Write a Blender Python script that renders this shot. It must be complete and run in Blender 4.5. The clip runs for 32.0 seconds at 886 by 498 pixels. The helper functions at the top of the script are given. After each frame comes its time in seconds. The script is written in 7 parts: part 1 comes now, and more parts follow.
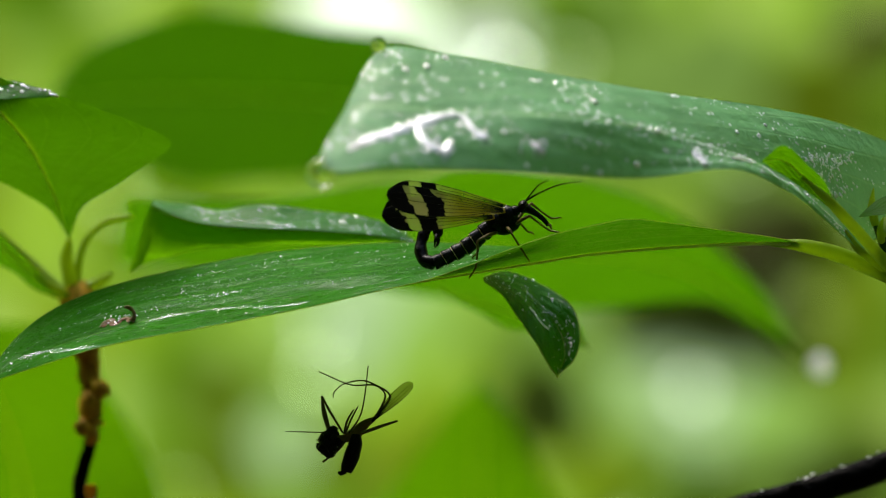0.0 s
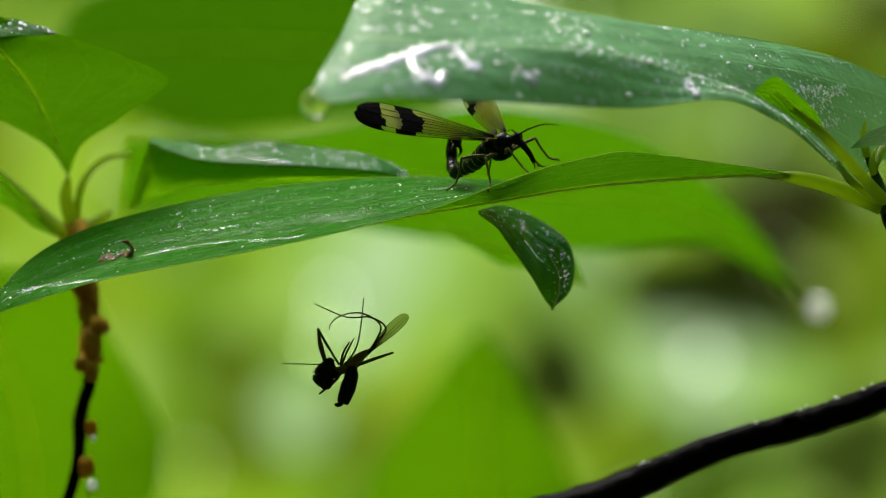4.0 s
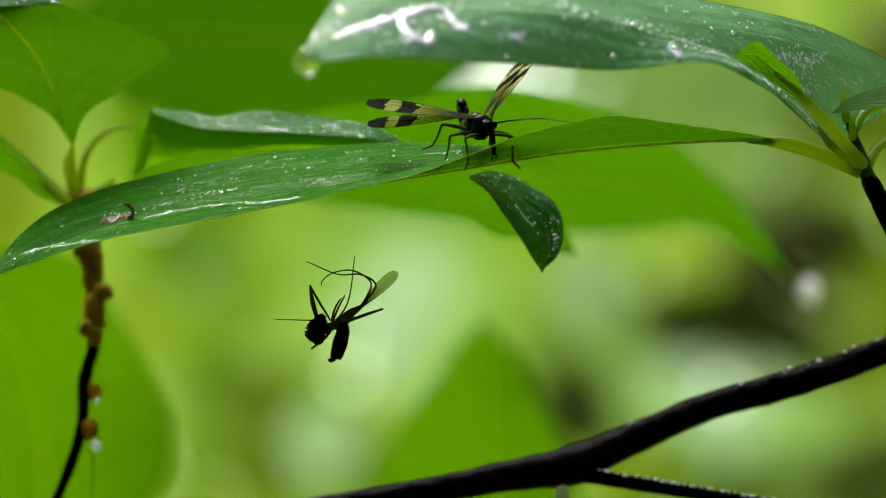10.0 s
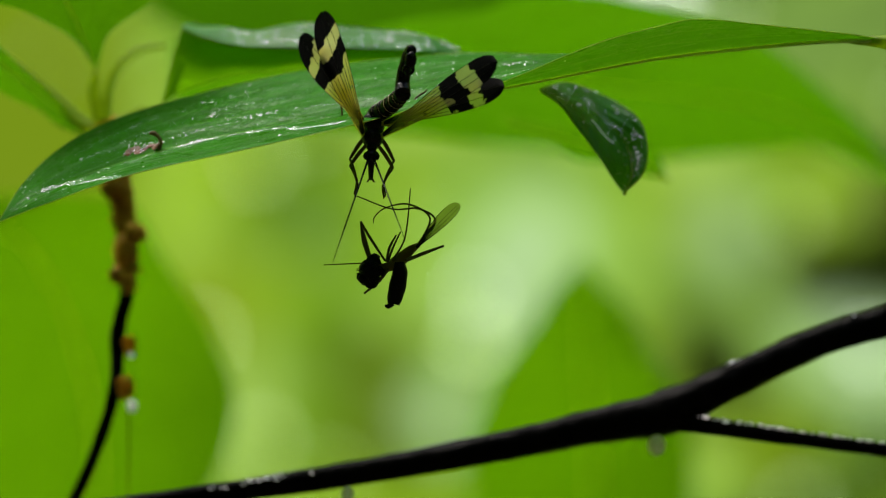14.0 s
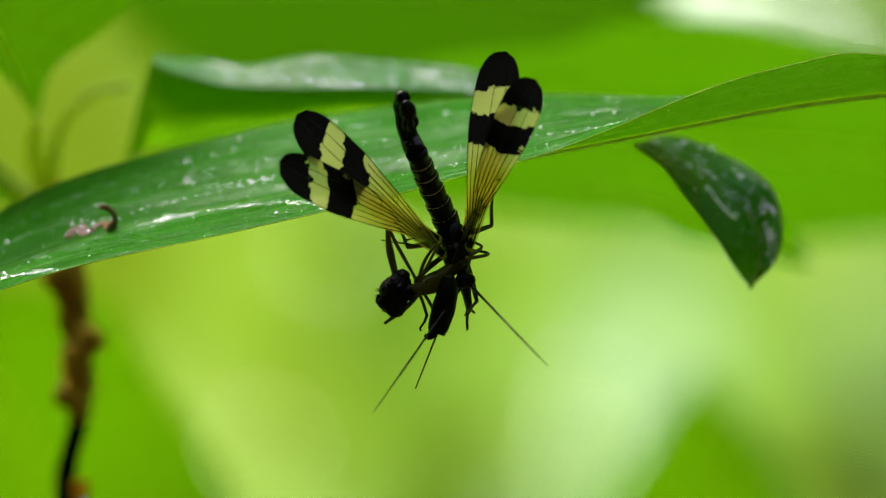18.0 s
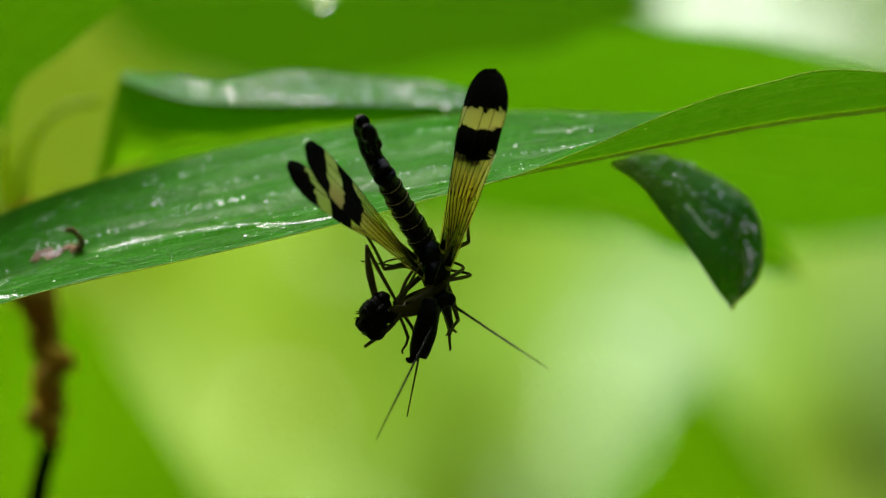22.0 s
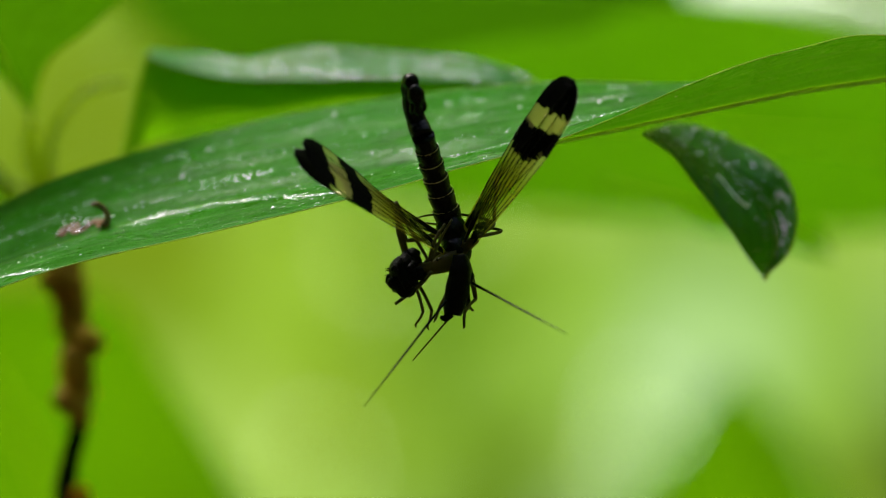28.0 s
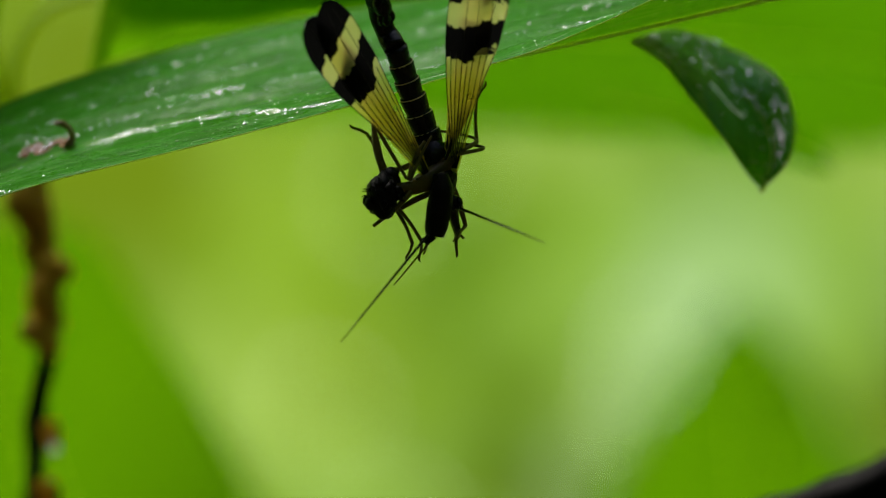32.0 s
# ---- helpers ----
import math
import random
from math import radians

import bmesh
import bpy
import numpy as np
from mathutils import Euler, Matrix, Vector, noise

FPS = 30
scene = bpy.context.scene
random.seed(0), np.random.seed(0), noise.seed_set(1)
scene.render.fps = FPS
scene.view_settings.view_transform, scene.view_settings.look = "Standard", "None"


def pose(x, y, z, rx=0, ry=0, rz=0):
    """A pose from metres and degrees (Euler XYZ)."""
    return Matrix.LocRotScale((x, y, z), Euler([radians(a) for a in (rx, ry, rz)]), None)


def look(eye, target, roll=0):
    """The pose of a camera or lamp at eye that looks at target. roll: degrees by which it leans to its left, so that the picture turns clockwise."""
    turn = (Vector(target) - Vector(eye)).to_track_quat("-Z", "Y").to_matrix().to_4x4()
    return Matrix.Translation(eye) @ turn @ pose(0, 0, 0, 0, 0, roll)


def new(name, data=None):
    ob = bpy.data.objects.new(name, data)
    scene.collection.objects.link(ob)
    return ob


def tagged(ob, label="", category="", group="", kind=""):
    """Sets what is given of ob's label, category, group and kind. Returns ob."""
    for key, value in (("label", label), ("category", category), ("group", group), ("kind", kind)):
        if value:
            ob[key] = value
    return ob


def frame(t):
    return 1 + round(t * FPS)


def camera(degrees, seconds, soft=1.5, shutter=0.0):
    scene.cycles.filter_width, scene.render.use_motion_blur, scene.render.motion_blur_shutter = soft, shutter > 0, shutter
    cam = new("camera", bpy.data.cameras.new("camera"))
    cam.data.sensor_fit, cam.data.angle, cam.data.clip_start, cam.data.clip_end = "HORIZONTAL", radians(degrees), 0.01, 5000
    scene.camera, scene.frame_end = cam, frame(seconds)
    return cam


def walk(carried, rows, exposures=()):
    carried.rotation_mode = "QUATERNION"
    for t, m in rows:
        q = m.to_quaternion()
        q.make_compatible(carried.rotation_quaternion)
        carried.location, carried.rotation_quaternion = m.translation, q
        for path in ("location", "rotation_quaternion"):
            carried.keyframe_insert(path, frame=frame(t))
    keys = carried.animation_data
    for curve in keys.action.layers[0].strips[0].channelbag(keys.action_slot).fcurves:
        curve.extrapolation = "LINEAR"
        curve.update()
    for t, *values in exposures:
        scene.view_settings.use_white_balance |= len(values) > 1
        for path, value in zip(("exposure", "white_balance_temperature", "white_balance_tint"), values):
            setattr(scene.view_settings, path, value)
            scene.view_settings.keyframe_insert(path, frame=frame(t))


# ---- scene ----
cam = camera(4.0, 32.0, 1.15)
PATH = [
    (0, pose(-0.00007, -1.23677, 0.02122, 89.294, -1.430, -1.406)),
    (0.5, pose(0.00143, -1.23857, 0.02021, 89.276, -1.426, -1.341)),
    (1, pose(0.00215, -1.23935, 0.02116, 89.211, -1.305, -1.311)),
    (1.5, pose(0.00247, -1.23850, 0.02065, 89.197, -1.342, -1.297)),
    (2, pose(0.00305, -1.24067, 0.01973, 89.205, -1.323, -1.271)),
    (2.5, pose(0.00308, -1.23979, 0.01740, 89.274, -1.199, -1.272)),
    (3, pose(0.00299, -1.24098, 0.01628, 89.295, -1.205, -1.272)),
    (3.5, pose(0.00339, -1.24260, 0.01468, 89.337, -1.125, -1.251)),
    (5.5, pose(0.00466, -1.26193, 0.00458, 89.659, -1.336, -1.221)),
    (6, pose(0.00474, -1.26539, 0.00300, 89.718, -1.331, -1.220)),
    (6.5, pose(0.00614, -1.27110, 0.00215, 89.750, -1.350, -1.166)),
    (7, pose(0.00756, -1.27592, 0.00088, 89.803, -1.360, -1.109)),
    (7.5, pose(0.00841, -1.27971, -0.00062, 89.861, -1.235, -1.070)),
    (8, pose(0.00859, -1.28183, -0.00097, 89.870, -1.198, -1.061)),
    (8.5, pose(0.00817, -1.28489, -0.00203, 89.911, -1.155, -1.078)),
    (9, pose(0.00868, -1.28446, -0.00303, 89.950, -1.070, -1.053)),
    (9.5, pose(0.01005, -1.28466, -0.00384, 89.976, -1.102, -0.995)),
    (10, pose(0.01098, -1.28284, -0.00532, 90.045, -1.155, -0.947)),
    (10.5, pose(0.01164, -1.27588, -0.00714, 90.129, -1.121, -0.897)),
    (11, pose(0.01268, -1.27018, -0.01002, 90.254, -1.056, -0.837)),
    (11.5, pose(0.01473, -1.26135, -0.01037, 90.273, -0.916, -0.720)),
    (12, pose(0.01725, -1.24973, -0.01008, 90.266, -0.718, -0.571)),
    (12.5, pose(0.01836, -1.23413, -0.00914, 90.230, -0.371, -0.475)),
    (13, pose(0.01974, -1.21452, -0.00820, 90.143, -0.090, -0.362)),
    (13.5, pose(0.02284, -1.19244, -0.00789, 90.013, 0.200, -0.191)),
    (14, pose(0.02506, -1.13702, -0.01158, 90.019, 0.461, -0.047)),
    (14.5, pose(0.02676, -1.06542, -0.01407, 90.031, 0.586, 0.140)),
    (15, pose(0.02709, -0.99790, -0.01210, 90.046, 0.610, 0.270)),
    (15.5, pose(0.02720, -0.96180, -0.01006, 90.144, 0.558, 0.332)),
    (17.5, pose(0.03037, -0.85372, -0.01070, 90.437, 0.497, 0.569)),
    (18, pose(0.03135, -0.82974, -0.00941, 90.394, 0.414, 0.633)),
    (18.5, pose(0.03195, -0.81876, -0.00851, 90.329, 0.337, 0.643)),
    (19, pose(0.03271, -0.81947, -0.00846, 90.295, 0.437, 0.652)),
    (19.5, pose(0.03397, -0.82190, -0.00675, 90.201, 0.309, 0.693)),
    (20, pose(0.03523, -0.82737, -0.00449, 90.099, 0.408, 0.750)),
    (20.5, pose(0.03587, -0.81926, -0.00274, 90.042, 0.559, 0.816)),
    (21, pose(0.03658, -0.81785, -0.00180, 90.003, 0.729, 0.869)),
    (21.5, pose(0.03680, -0.81716, -0.00171, 89.984, 0.642, 0.884)),
    (22, pose(0.03645, -0.81228, -0.00322, 90.064, 0.746, 0.883)),
    (22.5, pose(0.03585, -0.81678, -0.00522, 90.155, 0.692, 0.853)),
    (23, pose(0.03541, -0.82029, -0.00660, 90.192, 0.800, 0.819)),
    (23.5, pose(0.03553, -0.82305, -0.00681, 90.154, 0.874, 0.837)),
    (24, pose(0.03602, -0.82233, -0.00572, 90.058, 0.834, 0.887)),
    (24.5, pose(0.03605, -0.81844, -0.00478, 89.973, 1.103, 0.924)),
    (25, pose(0.03657, -0.82097, -0.00432, 89.942, 0.976, 0.971)),
    (25.5, pose(0.03735, -0.83143, -0.00505, 89.989, 0.968, 1.000)),
    (26, pose(0.03722, -0.83154, -0.00558, 90.052, 1.043, 0.992)),
    (26.5, pose(0.03714, -0.82177, -0.00658, 90.161, 1.139, 1.031)),
    (28.5, pose(0.03716, -0.80246, -0.01205, 90.522, 1.200, 1.089)),
    (29, pose(0.03756, -0.79929, -0.01276, 90.529, 1.191, 1.095)),
    (29.5, pose(0.03832, -0.79692, -0.01250, 90.480, 0.894, 1.132)),
    (30, pose(0.03827, -0.79112, -0.01278, 90.453, 1.182, 1.121)),
    (30.5, pose(0.03862, -0.77913, -0.01177, 90.352, 1.395, 1.164)),
    (31, pose(0.03876, -0.77316, -0.01219, 90.320, 1.647, 1.170)),
    (31.5, pose(0.03907, -0.77101, -0.01250, 90.292, 1.454, 1.164)),
    (32, pose(0.03903, -0.76730, -0.01344, 90.314, 2.039, 1.209)),
]
walk(cam, PATH, [(0, -0.1), (13, -0.05), (15.5, 0.0), (17.5, 0.3), (18.2, 0.3), (19.5, 0.15), (23, 0.1), (26, 0.08), (31, 0.05), (32, -0.1)])

# ---- world, sun ----
SUN_AT = Vector((-0.3, 0.5, 0.95))
world = bpy.data.worlds.new("forest_sky")
scene.world = world
world.use_nodes = True
wn = world.node_tree
wn.nodes.clear()
sky = wn.nodes.new("ShaderNodeTexSky")
sky.sky_type = "NISHITA"
sky.sun_disc = False
sky.sun_elevation = math.asin(SUN_AT.normalized().z)
sky.sun_rotation = math.atan2(SUN_AT.x, SUN_AT.y)
sky.dust_density = 4.0
bgn = wn.nodes.new("ShaderNodeBackground")
bgn.inputs["Strength"].default_value = 0.32
won = wn.nodes.new("ShaderNodeOutputWorld")
wn.links.new(sky.outputs[0], bgn.inputs[0])
wn.links.new(bgn.outputs[0], won.inputs[0])
sun = new("sun", bpy.data.lights.new("sun", "SUN"))
sun.data.energy = 4.0
sun.data.angle = radians(38)
sun.data.color = (1.0, 0.96, 0.88)
sun.matrix_world = look(SUN_AT, (0, 0, 0))
scene.view_settings.exposure = 0.0

# ---- materials ----


class Nodes:
    """A small helper round one material's node tree."""

    def __init__(self, name):
        self.mat = bpy.data.materials.new(name)
        self.mat.use_nodes = True
        self.tree = self.mat.node_tree
        self.tree.nodes.clear()

    def add(self, kind, **inputs):
        n = self.tree.nodes.new(kind)
        for key, value in inputs.items():
            self.set(n, key.replace("_", " "), value)
        return n

    def set(self, n, key, value):
        if isinstance(value, bpy.types.NodeSocket):
            self.tree.links.new(value, n.inputs[key])
        elif isinstance(key, str) and key.isdigit():
            n.inputs[int(key)].default_value = value
        else:
            n.inputs[key].default_value = value

    def math(self, op, a, b=0.0, c=0.0):
        n = self.tree.nodes.new("ShaderNodeMath")
        n.operation = op
        for i, v in enumerate((a, b, c)):
            self.set(n, i, v)
        return n.outputs[0]

    def mix(self, fac, a, b):
        n = self.tree.nodes.new("ShaderNodeMix")
        n.data_type = "RGBA"
        self.set(n, 0, fac)
        self.set(n, 6, a)
        self.set(n, 7, b)
        return n.outputs[2]

    def noise(self, scale, detail=3.0, rough=0.55, coords=None):
        n = self.tree.nodes.new("ShaderNodeTexNoise")
        n.inputs["Scale"].default_value = scale
        n.inputs["Detail"].default_value = detail
        n.inputs["Roughness"].default_value = rough
        if coords is None:
            coords = self.coords()
        self.tree.links.new(coords, n.inputs["Vector"])
        return n.outputs["Fac"]

    def coords(self, kind="Object"):
        return self.tree.nodes.new("ShaderNodeTexCoord").outputs[kind]

    def ramp(self, fac, low, high):
        """0 below low, 1 above high."""
        n = self.tree.nodes.new("ShaderNodeMapRange")
        n.interpolation_type = "SMOOTHSTEP"
        self.set(n, 0, fac)
        n.inputs[1].default_value, n.inputs[2].default_value = low, high
        return n.outputs[0]

    def bump(self, height, strength, distance):
        n = self.tree.nodes.new("ShaderNodeBump")
        n.inputs["Strength"].default_value = strength
        n.inputs["Distance"].default_value = distance
        self.tree.links.new(height, n.inputs["Height"])
        return n.outputs[0]

    def done(self, shader):
        o = self.tree.nodes.new("ShaderNodeOutputMaterial")
        self.tree.links.new(shader, o.inputs["Surface"])
        return self.mat


def rgba(c):
    return (c[0], c[1], c[2], 1.0)


def principled(m, color, rough=0.5, metal=0.0, spec=0.5, normal=None):
    p = m.add("ShaderNodeBsdfPrincipled")
    m.set(p, "Base Color", color if isinstance(color, bpy.types.NodeSocket) else rgba(color))
    m.set(p, "Roughness", rough)
    m.set(p, "Metallic", metal)
    m.set(p, "Specular IOR Level", spec)
    if normal is not None:
        m.tree.links.new(normal, p.inputs["Normal"])
    return p


def leaf_material(name, face, glow, through_part=0.5, rough=0.35, veins=9.0, wet=0.5, spec=0.5, sheen=0.0, arcs=0.0, rib=0.2):
    """A living leaf: face is its own colour, glow the colour of light that comes through it."""
    m = Nodes(name)
    uv = m.coords("UV")
    sep = m.add("ShaderNodeSeparateXYZ")
    m.tree.links.new(uv, sep.inputs[0])
    u, v = sep.outputs[0], sep.outputs[1]
    side = m.math("ABSOLUTE", m.math("SUBTRACT", m.math("MULTIPLY", v, 2.0), 1.0))
    wob = m.noise(120.0, 2.0)
    run = m.math("ADD", m.math("MULTIPLY", u, veins * 0.6), m.math("MULTIPLY", m.math("POWER", side, 0.9), -3.2))
    run = m.math("ADD", run, m.math("MULTIPLY", wob, 0.25))
    tri = m.math("ABSOLUTE", m.math("SUBTRACT", m.math("FRACT", run), 0.5))
    lateral = m.math("SUBTRACT", 1.0, m.ramp(tri, 0.0, 0.07))
    midrib = m.math("SUBTRACT", 1.0, m.ramp(side, 0.0, 0.05))
    vein = m.math("MAXIMUM", m.math("MULTIPLY", lateral, 0.55), midrib)
    arc = m.math("ADD", m.math("MULTIPLY", side, 3.4), m.math("ADD", m.math("MULTIPLY", u, 0.5), m.math("MULTIPLY", wob, 0.45)))
    arch = m.math("ABSOLUTE", m.math("SUBTRACT", m.math("FRACT", arc), 0.5))
    line = m.math("MULTIPLY", m.math("SUBTRACT", 1.0, m.ramp(arch, 0.0, 0.10)), arcs)
    vein = m.math("MAXIMUM", vein, m.math("MULTIPLY", line, 0.7))
    fine = m.noise(900.0, 4.0, 0.6)
    broad = m.noise(60.0, 3.0)
    tone = m.math("ADD", 0.72, m.math("MULTIPLY", m.math("ADD", broad, fine), 0.28))
    blotch = m.ramp(m.math("ADD", m.math("MULTIPLY", broad, 0.45), m.math("MULTIPLY", m.noise(330.0, 4.0, 0.65), 0.55)), 0.34, 0.66)
    dark = m.mix(blotch, rgba([c * 0.78 for c in face]), rgba([c * 1.22 for c in face]))
    light = rgba((face[0] * 1.8 + 0.03, face[1] * 1.4 + 0.05, face[2] * 1.4 + 0.02))
    base = m.mix(m.math("MULTIPLY", vein, 0.8), dark, light)
    g = m.mix(m.math("MULTIPLY", vein, 0.35), m.mix(tone, rgba([c * 0.6 for c in glow]), rgba(glow)),
              rgba((min(1, glow[0] * 1.3), min(1, glow[1] * 1.05), glow[2])))
    g = m.mix(m.math("MULTIPLY", midrib, rib), g, rgba((min(1, glow[0] * 3.2), min(1, glow[1] * 1.9), glow[2] * 4)))
    height = m.math("ADD", m.math("ADD", m.math("MULTIPLY", tri, -0.6), m.math("ADD", m.math("MULTIPLY", line, 0.4), m.math("MULTIPLY", blotch, 0.7))), m.math("ADD", m.math("MULTIPLY", fine, 0.35), m.math("MULTIPLY", vein, -0.3)))
    nrm = m.bump(height, 0.6, 0.0005)
    film = m.ramp(m.noise(420.0, 5.0, 0.7), 0.5, 0.75)
    r = m.math("SUBTRACT", rough, m.math("MULTIPLY", film, rough * wet * 0.5))
    # a thin skin of water in patches drawn out along the leaf, broken up by the surface
    stretch = m.add("ShaderNodeCombineXYZ")
    m.set(stretch, 0, m.math("MULTIPLY", u, 9.0))
    m.set(stretch, 1, m.math("MULTIPLY", v, 13.0))
    pool = m.ramp(m.noise(1.0, 3.0, 0.6, stretch.outputs[0]), 0.46, 0.66)
    fleck = m.ramp(m.noise(1900.0, 4.0, 0.7), 0.46, 0.62)
    skin = m.math("MULTIPLY", pool, m.math("ADD", 0.25, m.math("MULTIPLY", fleck, 0.75)))
    shine = m.math("ADD", spec, m.math("MULTIPLY", skin, sheen))
    p = principled(m, base, r, 0.0, shine, nrm)
    tl = m.add("ShaderNodeBsdfTranslucent", Color=g)
    m.tree.links.new(nrm, tl.inputs["Normal"])
    mx = m.add("ShaderNodeMixShader")
    mx.inputs[0].default_value = through_part
    m.tree.links.new(p.outputs[0], mx.inputs[1])
    m.tree.links.new(tl.outputs[0], mx.inputs[2])
    return m.done(mx.outputs[0])


def bark_material(name, dark, light, rough=0.45, scale=500.0, bump=0.5, spec=0.5):
    m = Nodes(name)
    n = m.noise(scale, 5.0, 0.65)
    big = m.noise(scale * 0.2, 3.0)
    col = m.mix(m.ramp(m.math("ADD", m.math("MULTIPLY", n, 0.6), m.math("MULTIPLY", big, 0.4)), 0.35, 0.7), rgba(dark), rgba(light))
    nrm = m.bump(n, bump, 0.0006)
    return m.done(principled(m, col, m.math("ADD", rough - 0.15, m.math("MULTIPLY", big, 0.3)), 0.0, spec, nrm).outputs[0])


def water_material(name):
    m = Nodes(name)
    g = m.add("ShaderNodeBsdfGlass")
    g.inputs["Color"].default_value = (1, 1, 1, 1)
    g.inputs["Roughness"].default_value = 0.0
    g.inputs["IOR"].default_value = 1.33
    return m.done(g.outputs[0])


MAIN = leaf_material("leaf_glossy_green", (0.032, 0.190, 0.011), (0.052, 0.190, 0.0006), 0.42, 0.30, 9.0, 0.6, 0.012, 0.13, 0.7, 0.8)
# milky face colour carries part of the sky sheen on this wet leaf
TOPS = leaf_material("leaf_pale_sheen_green", (0.16, 0.44, 0.18), (0.24, 0.50, 0.15), 0.45, 0.5, 8.0, 0.4, 0.45, 0.7, 0.3)
# folded leaf's upper half, a paler green than FOLD for its wet sheen
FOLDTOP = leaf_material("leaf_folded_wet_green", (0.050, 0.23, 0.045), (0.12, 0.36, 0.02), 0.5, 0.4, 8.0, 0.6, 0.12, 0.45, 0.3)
YOUNG = leaf_material("leaf_backlit_green", (0.027, 0.11, 0.003), (0.074, 0.235, 0.0004), 0.6, 0.4, 7.0, 0.4, 0.05)
MELLOW = leaf_material("leaf_mellow_green", (0.028, 0.115, 0.003), (0.070, 0.235, 0.0003), 0.6, 0.4, 7.0, 0.4, 0.04)
SIDE = leaf_material("leaf_shaded_green", (0.022, 0.095, 0.003), (0.052, 0.172, 0.0003), 0.6, 0.4, 7.0, 0.4, 0.04, 0.0, 0.0, 0.6)
DEEP = leaf_material("leaf_deep_green", (0.014, 0.070, 0.003), (0.040, 0.145, 0.0004), 0.6, 0.5, 7.0, 0.3, 0.04)
LIME = leaf_material("leaf_yellow_green", (0.039, 0.125, 0.003), (0.100, 0.27, 0.0005), 0.6, 0.5, 7.0, 0.3, 0.04)
# glow colour raised to make up for light the fold keeps off
FOLD = leaf_material("leaf_folded_green", (0.040, 0.140, 0.004), (0.15, 0.38, 0.002), 0.88, 0.4, 8.0, 0.4, 0.04)
CURL = leaf_material("leaf_curled_green", (0.016, 0.105, 0.006), (0.05, 0.20, 0.001), 0.35, 0.2, 10.0, 0.8, 0.08, 0.6, 0.8)
FARLEAF = leaf_material("leaf_distant_green", (0.05, 0.16, 0.005), (0.16, 0.34, 0.001), 0.6, 0.5, 6.0, 0.3, 0.06)


def stalk_material(name, face, glow, share):
    """Juicy green stalk tissue that lets some light through."""
    m = Nodes(name)
    n = m.noise(600.0, 4.0, 0.6)
    p = principled(m, m.mix(n, rgba([c * 0.7 for c in face]), rgba(face)), 0.4, 0.0, 0.3, m.bump(n, 0.3, 0.0004))
    tl = m.add("ShaderNodeBsdfTranslucent", Color=m.mix(n, rgba([c * 0.8 for c in glow]), rgba(glow)))
    mx = m.add("ShaderNodeMixShader")
    mx.inputs[0].default_value = share
    m.tree.links.new(p.outputs[0], mx.inputs[1])
    m.tree.links.new(tl.outputs[0], mx.inputs[2])
    return m.done(mx.outputs[0])


STALK = stalk_material("leaf_stalk_green", (0.30, 0.45, 0.04), (0.52, 0.68, 0.05), 0.65)
RIB = stalk_material("leaf_midrib_green", (0.80, 0.88, 0.34), (0.85, 0.95, 0.30), 0.6)
MARGIN = stalk_material("leaf_margin_green", (0.40, 0.56, 0.14), (0.55, 0.70, 0.14), 0.7)
BARK = bark_material("bark_black_wet", (0.0012, 0.0012, 0.0012), (0.0038, 0.0034, 0.003), 0.3, 420.0, 0.9, 0.012)
GREENBARK = bark_material("bark_green", (0.015, 0.045, 0.008), (0.07, 0.14, 0.03), 0.45, 420.0, 0.7, 0.1)
BROWN = bark_material("bark_ochre_brown", (0.26, 0.12, 0.010), (0.85, 0.50, 0.05), 0.6, 380.0, 0.9, 0.05)
AMBER = stalk_material("amber_husk", (0.55, 0.32, 0.03), (0.85, 0.50, 0.03), 0.6)
WATER = water_material("clear_water")
SOIL = bark_material("forest_soil", (0.03, 0.025, 0.012), (0.10, 0.09, 0.04), 0.9, 6.0, 0.5)

# ---- mesh helpers (control points in millimetres) ----
MM = 0.001


def spline(points, n):
    """n points along a smooth curve through the control points, evenly by their index."""
    p = np.array(points, float)
    q = np.vstack([2 * p[0] - p[1], p, 2 * p[-1] - p[-2]])
    out = []
    for s in np.linspace(0, len(p) - 1, n):
        i = min(int(s), len(p) - 2)
        f = s - i
        a, b, c, d = q[i], q[i + 1], q[i + 2], q[i + 3]
        out.append(0.5 * ((2 * b) + (c - a) * f + (2 * a - 5 * b + 4 * c - d) * f * f + (3 * b - a - 3 * c + d) * f ** 3))
    return np.array(out)


def part(name, bm, material, parent=None, label="", smooth=True):
    me = bpy.data.meshes.new(name)
    bm.to_mesh(me)
    bm.free()
    me.materials.append(material)
    if smooth:
        for p in me.polygons:
            p.use_smooth = True
    ob = new(name, me)
    if parent is not None:
        ob.parent = parent
    if label:
        ob["label"] = label
    return ob


def thing(name, at=(0, 0, 0), label="", category="", group="", kind=""):
    ob = new(name)
    ob.empty_display_size = 0.002
    ob.location = Vector(at) * MM
    return tagged(ob, label, category, group, kind)


def tube(points, radii, sides=10, steps=None, rough=0.0, origin=(0, 0, 0), bm=None, cap=True):
    """A tapered round rod along a smooth curve, in millimetres."""
    steps = steps or max(2, (len(points) - 1) * 5 + 1)
    c = spline(points, steps) if len(points) > 2 else np.array([np.array(points[0]) * (1 - s) + np.array(points[1]) * s for s in np.linspace(0, 1, steps)])
    r = np.interp(np.linspace(0, 1, steps), np.linspace(0, 1, len(radii)), radii)
    bm = bm or bmesh.new()
    rings = []
    up = Vector((0.13, 0.31, 0.94))
    for i in range(steps):
        d = Vector(c[min(i + 1, steps - 1)] - c[max(i - 1, 0)]).normalized()
        a = d.cross(up)
        if a.length < 0.2:
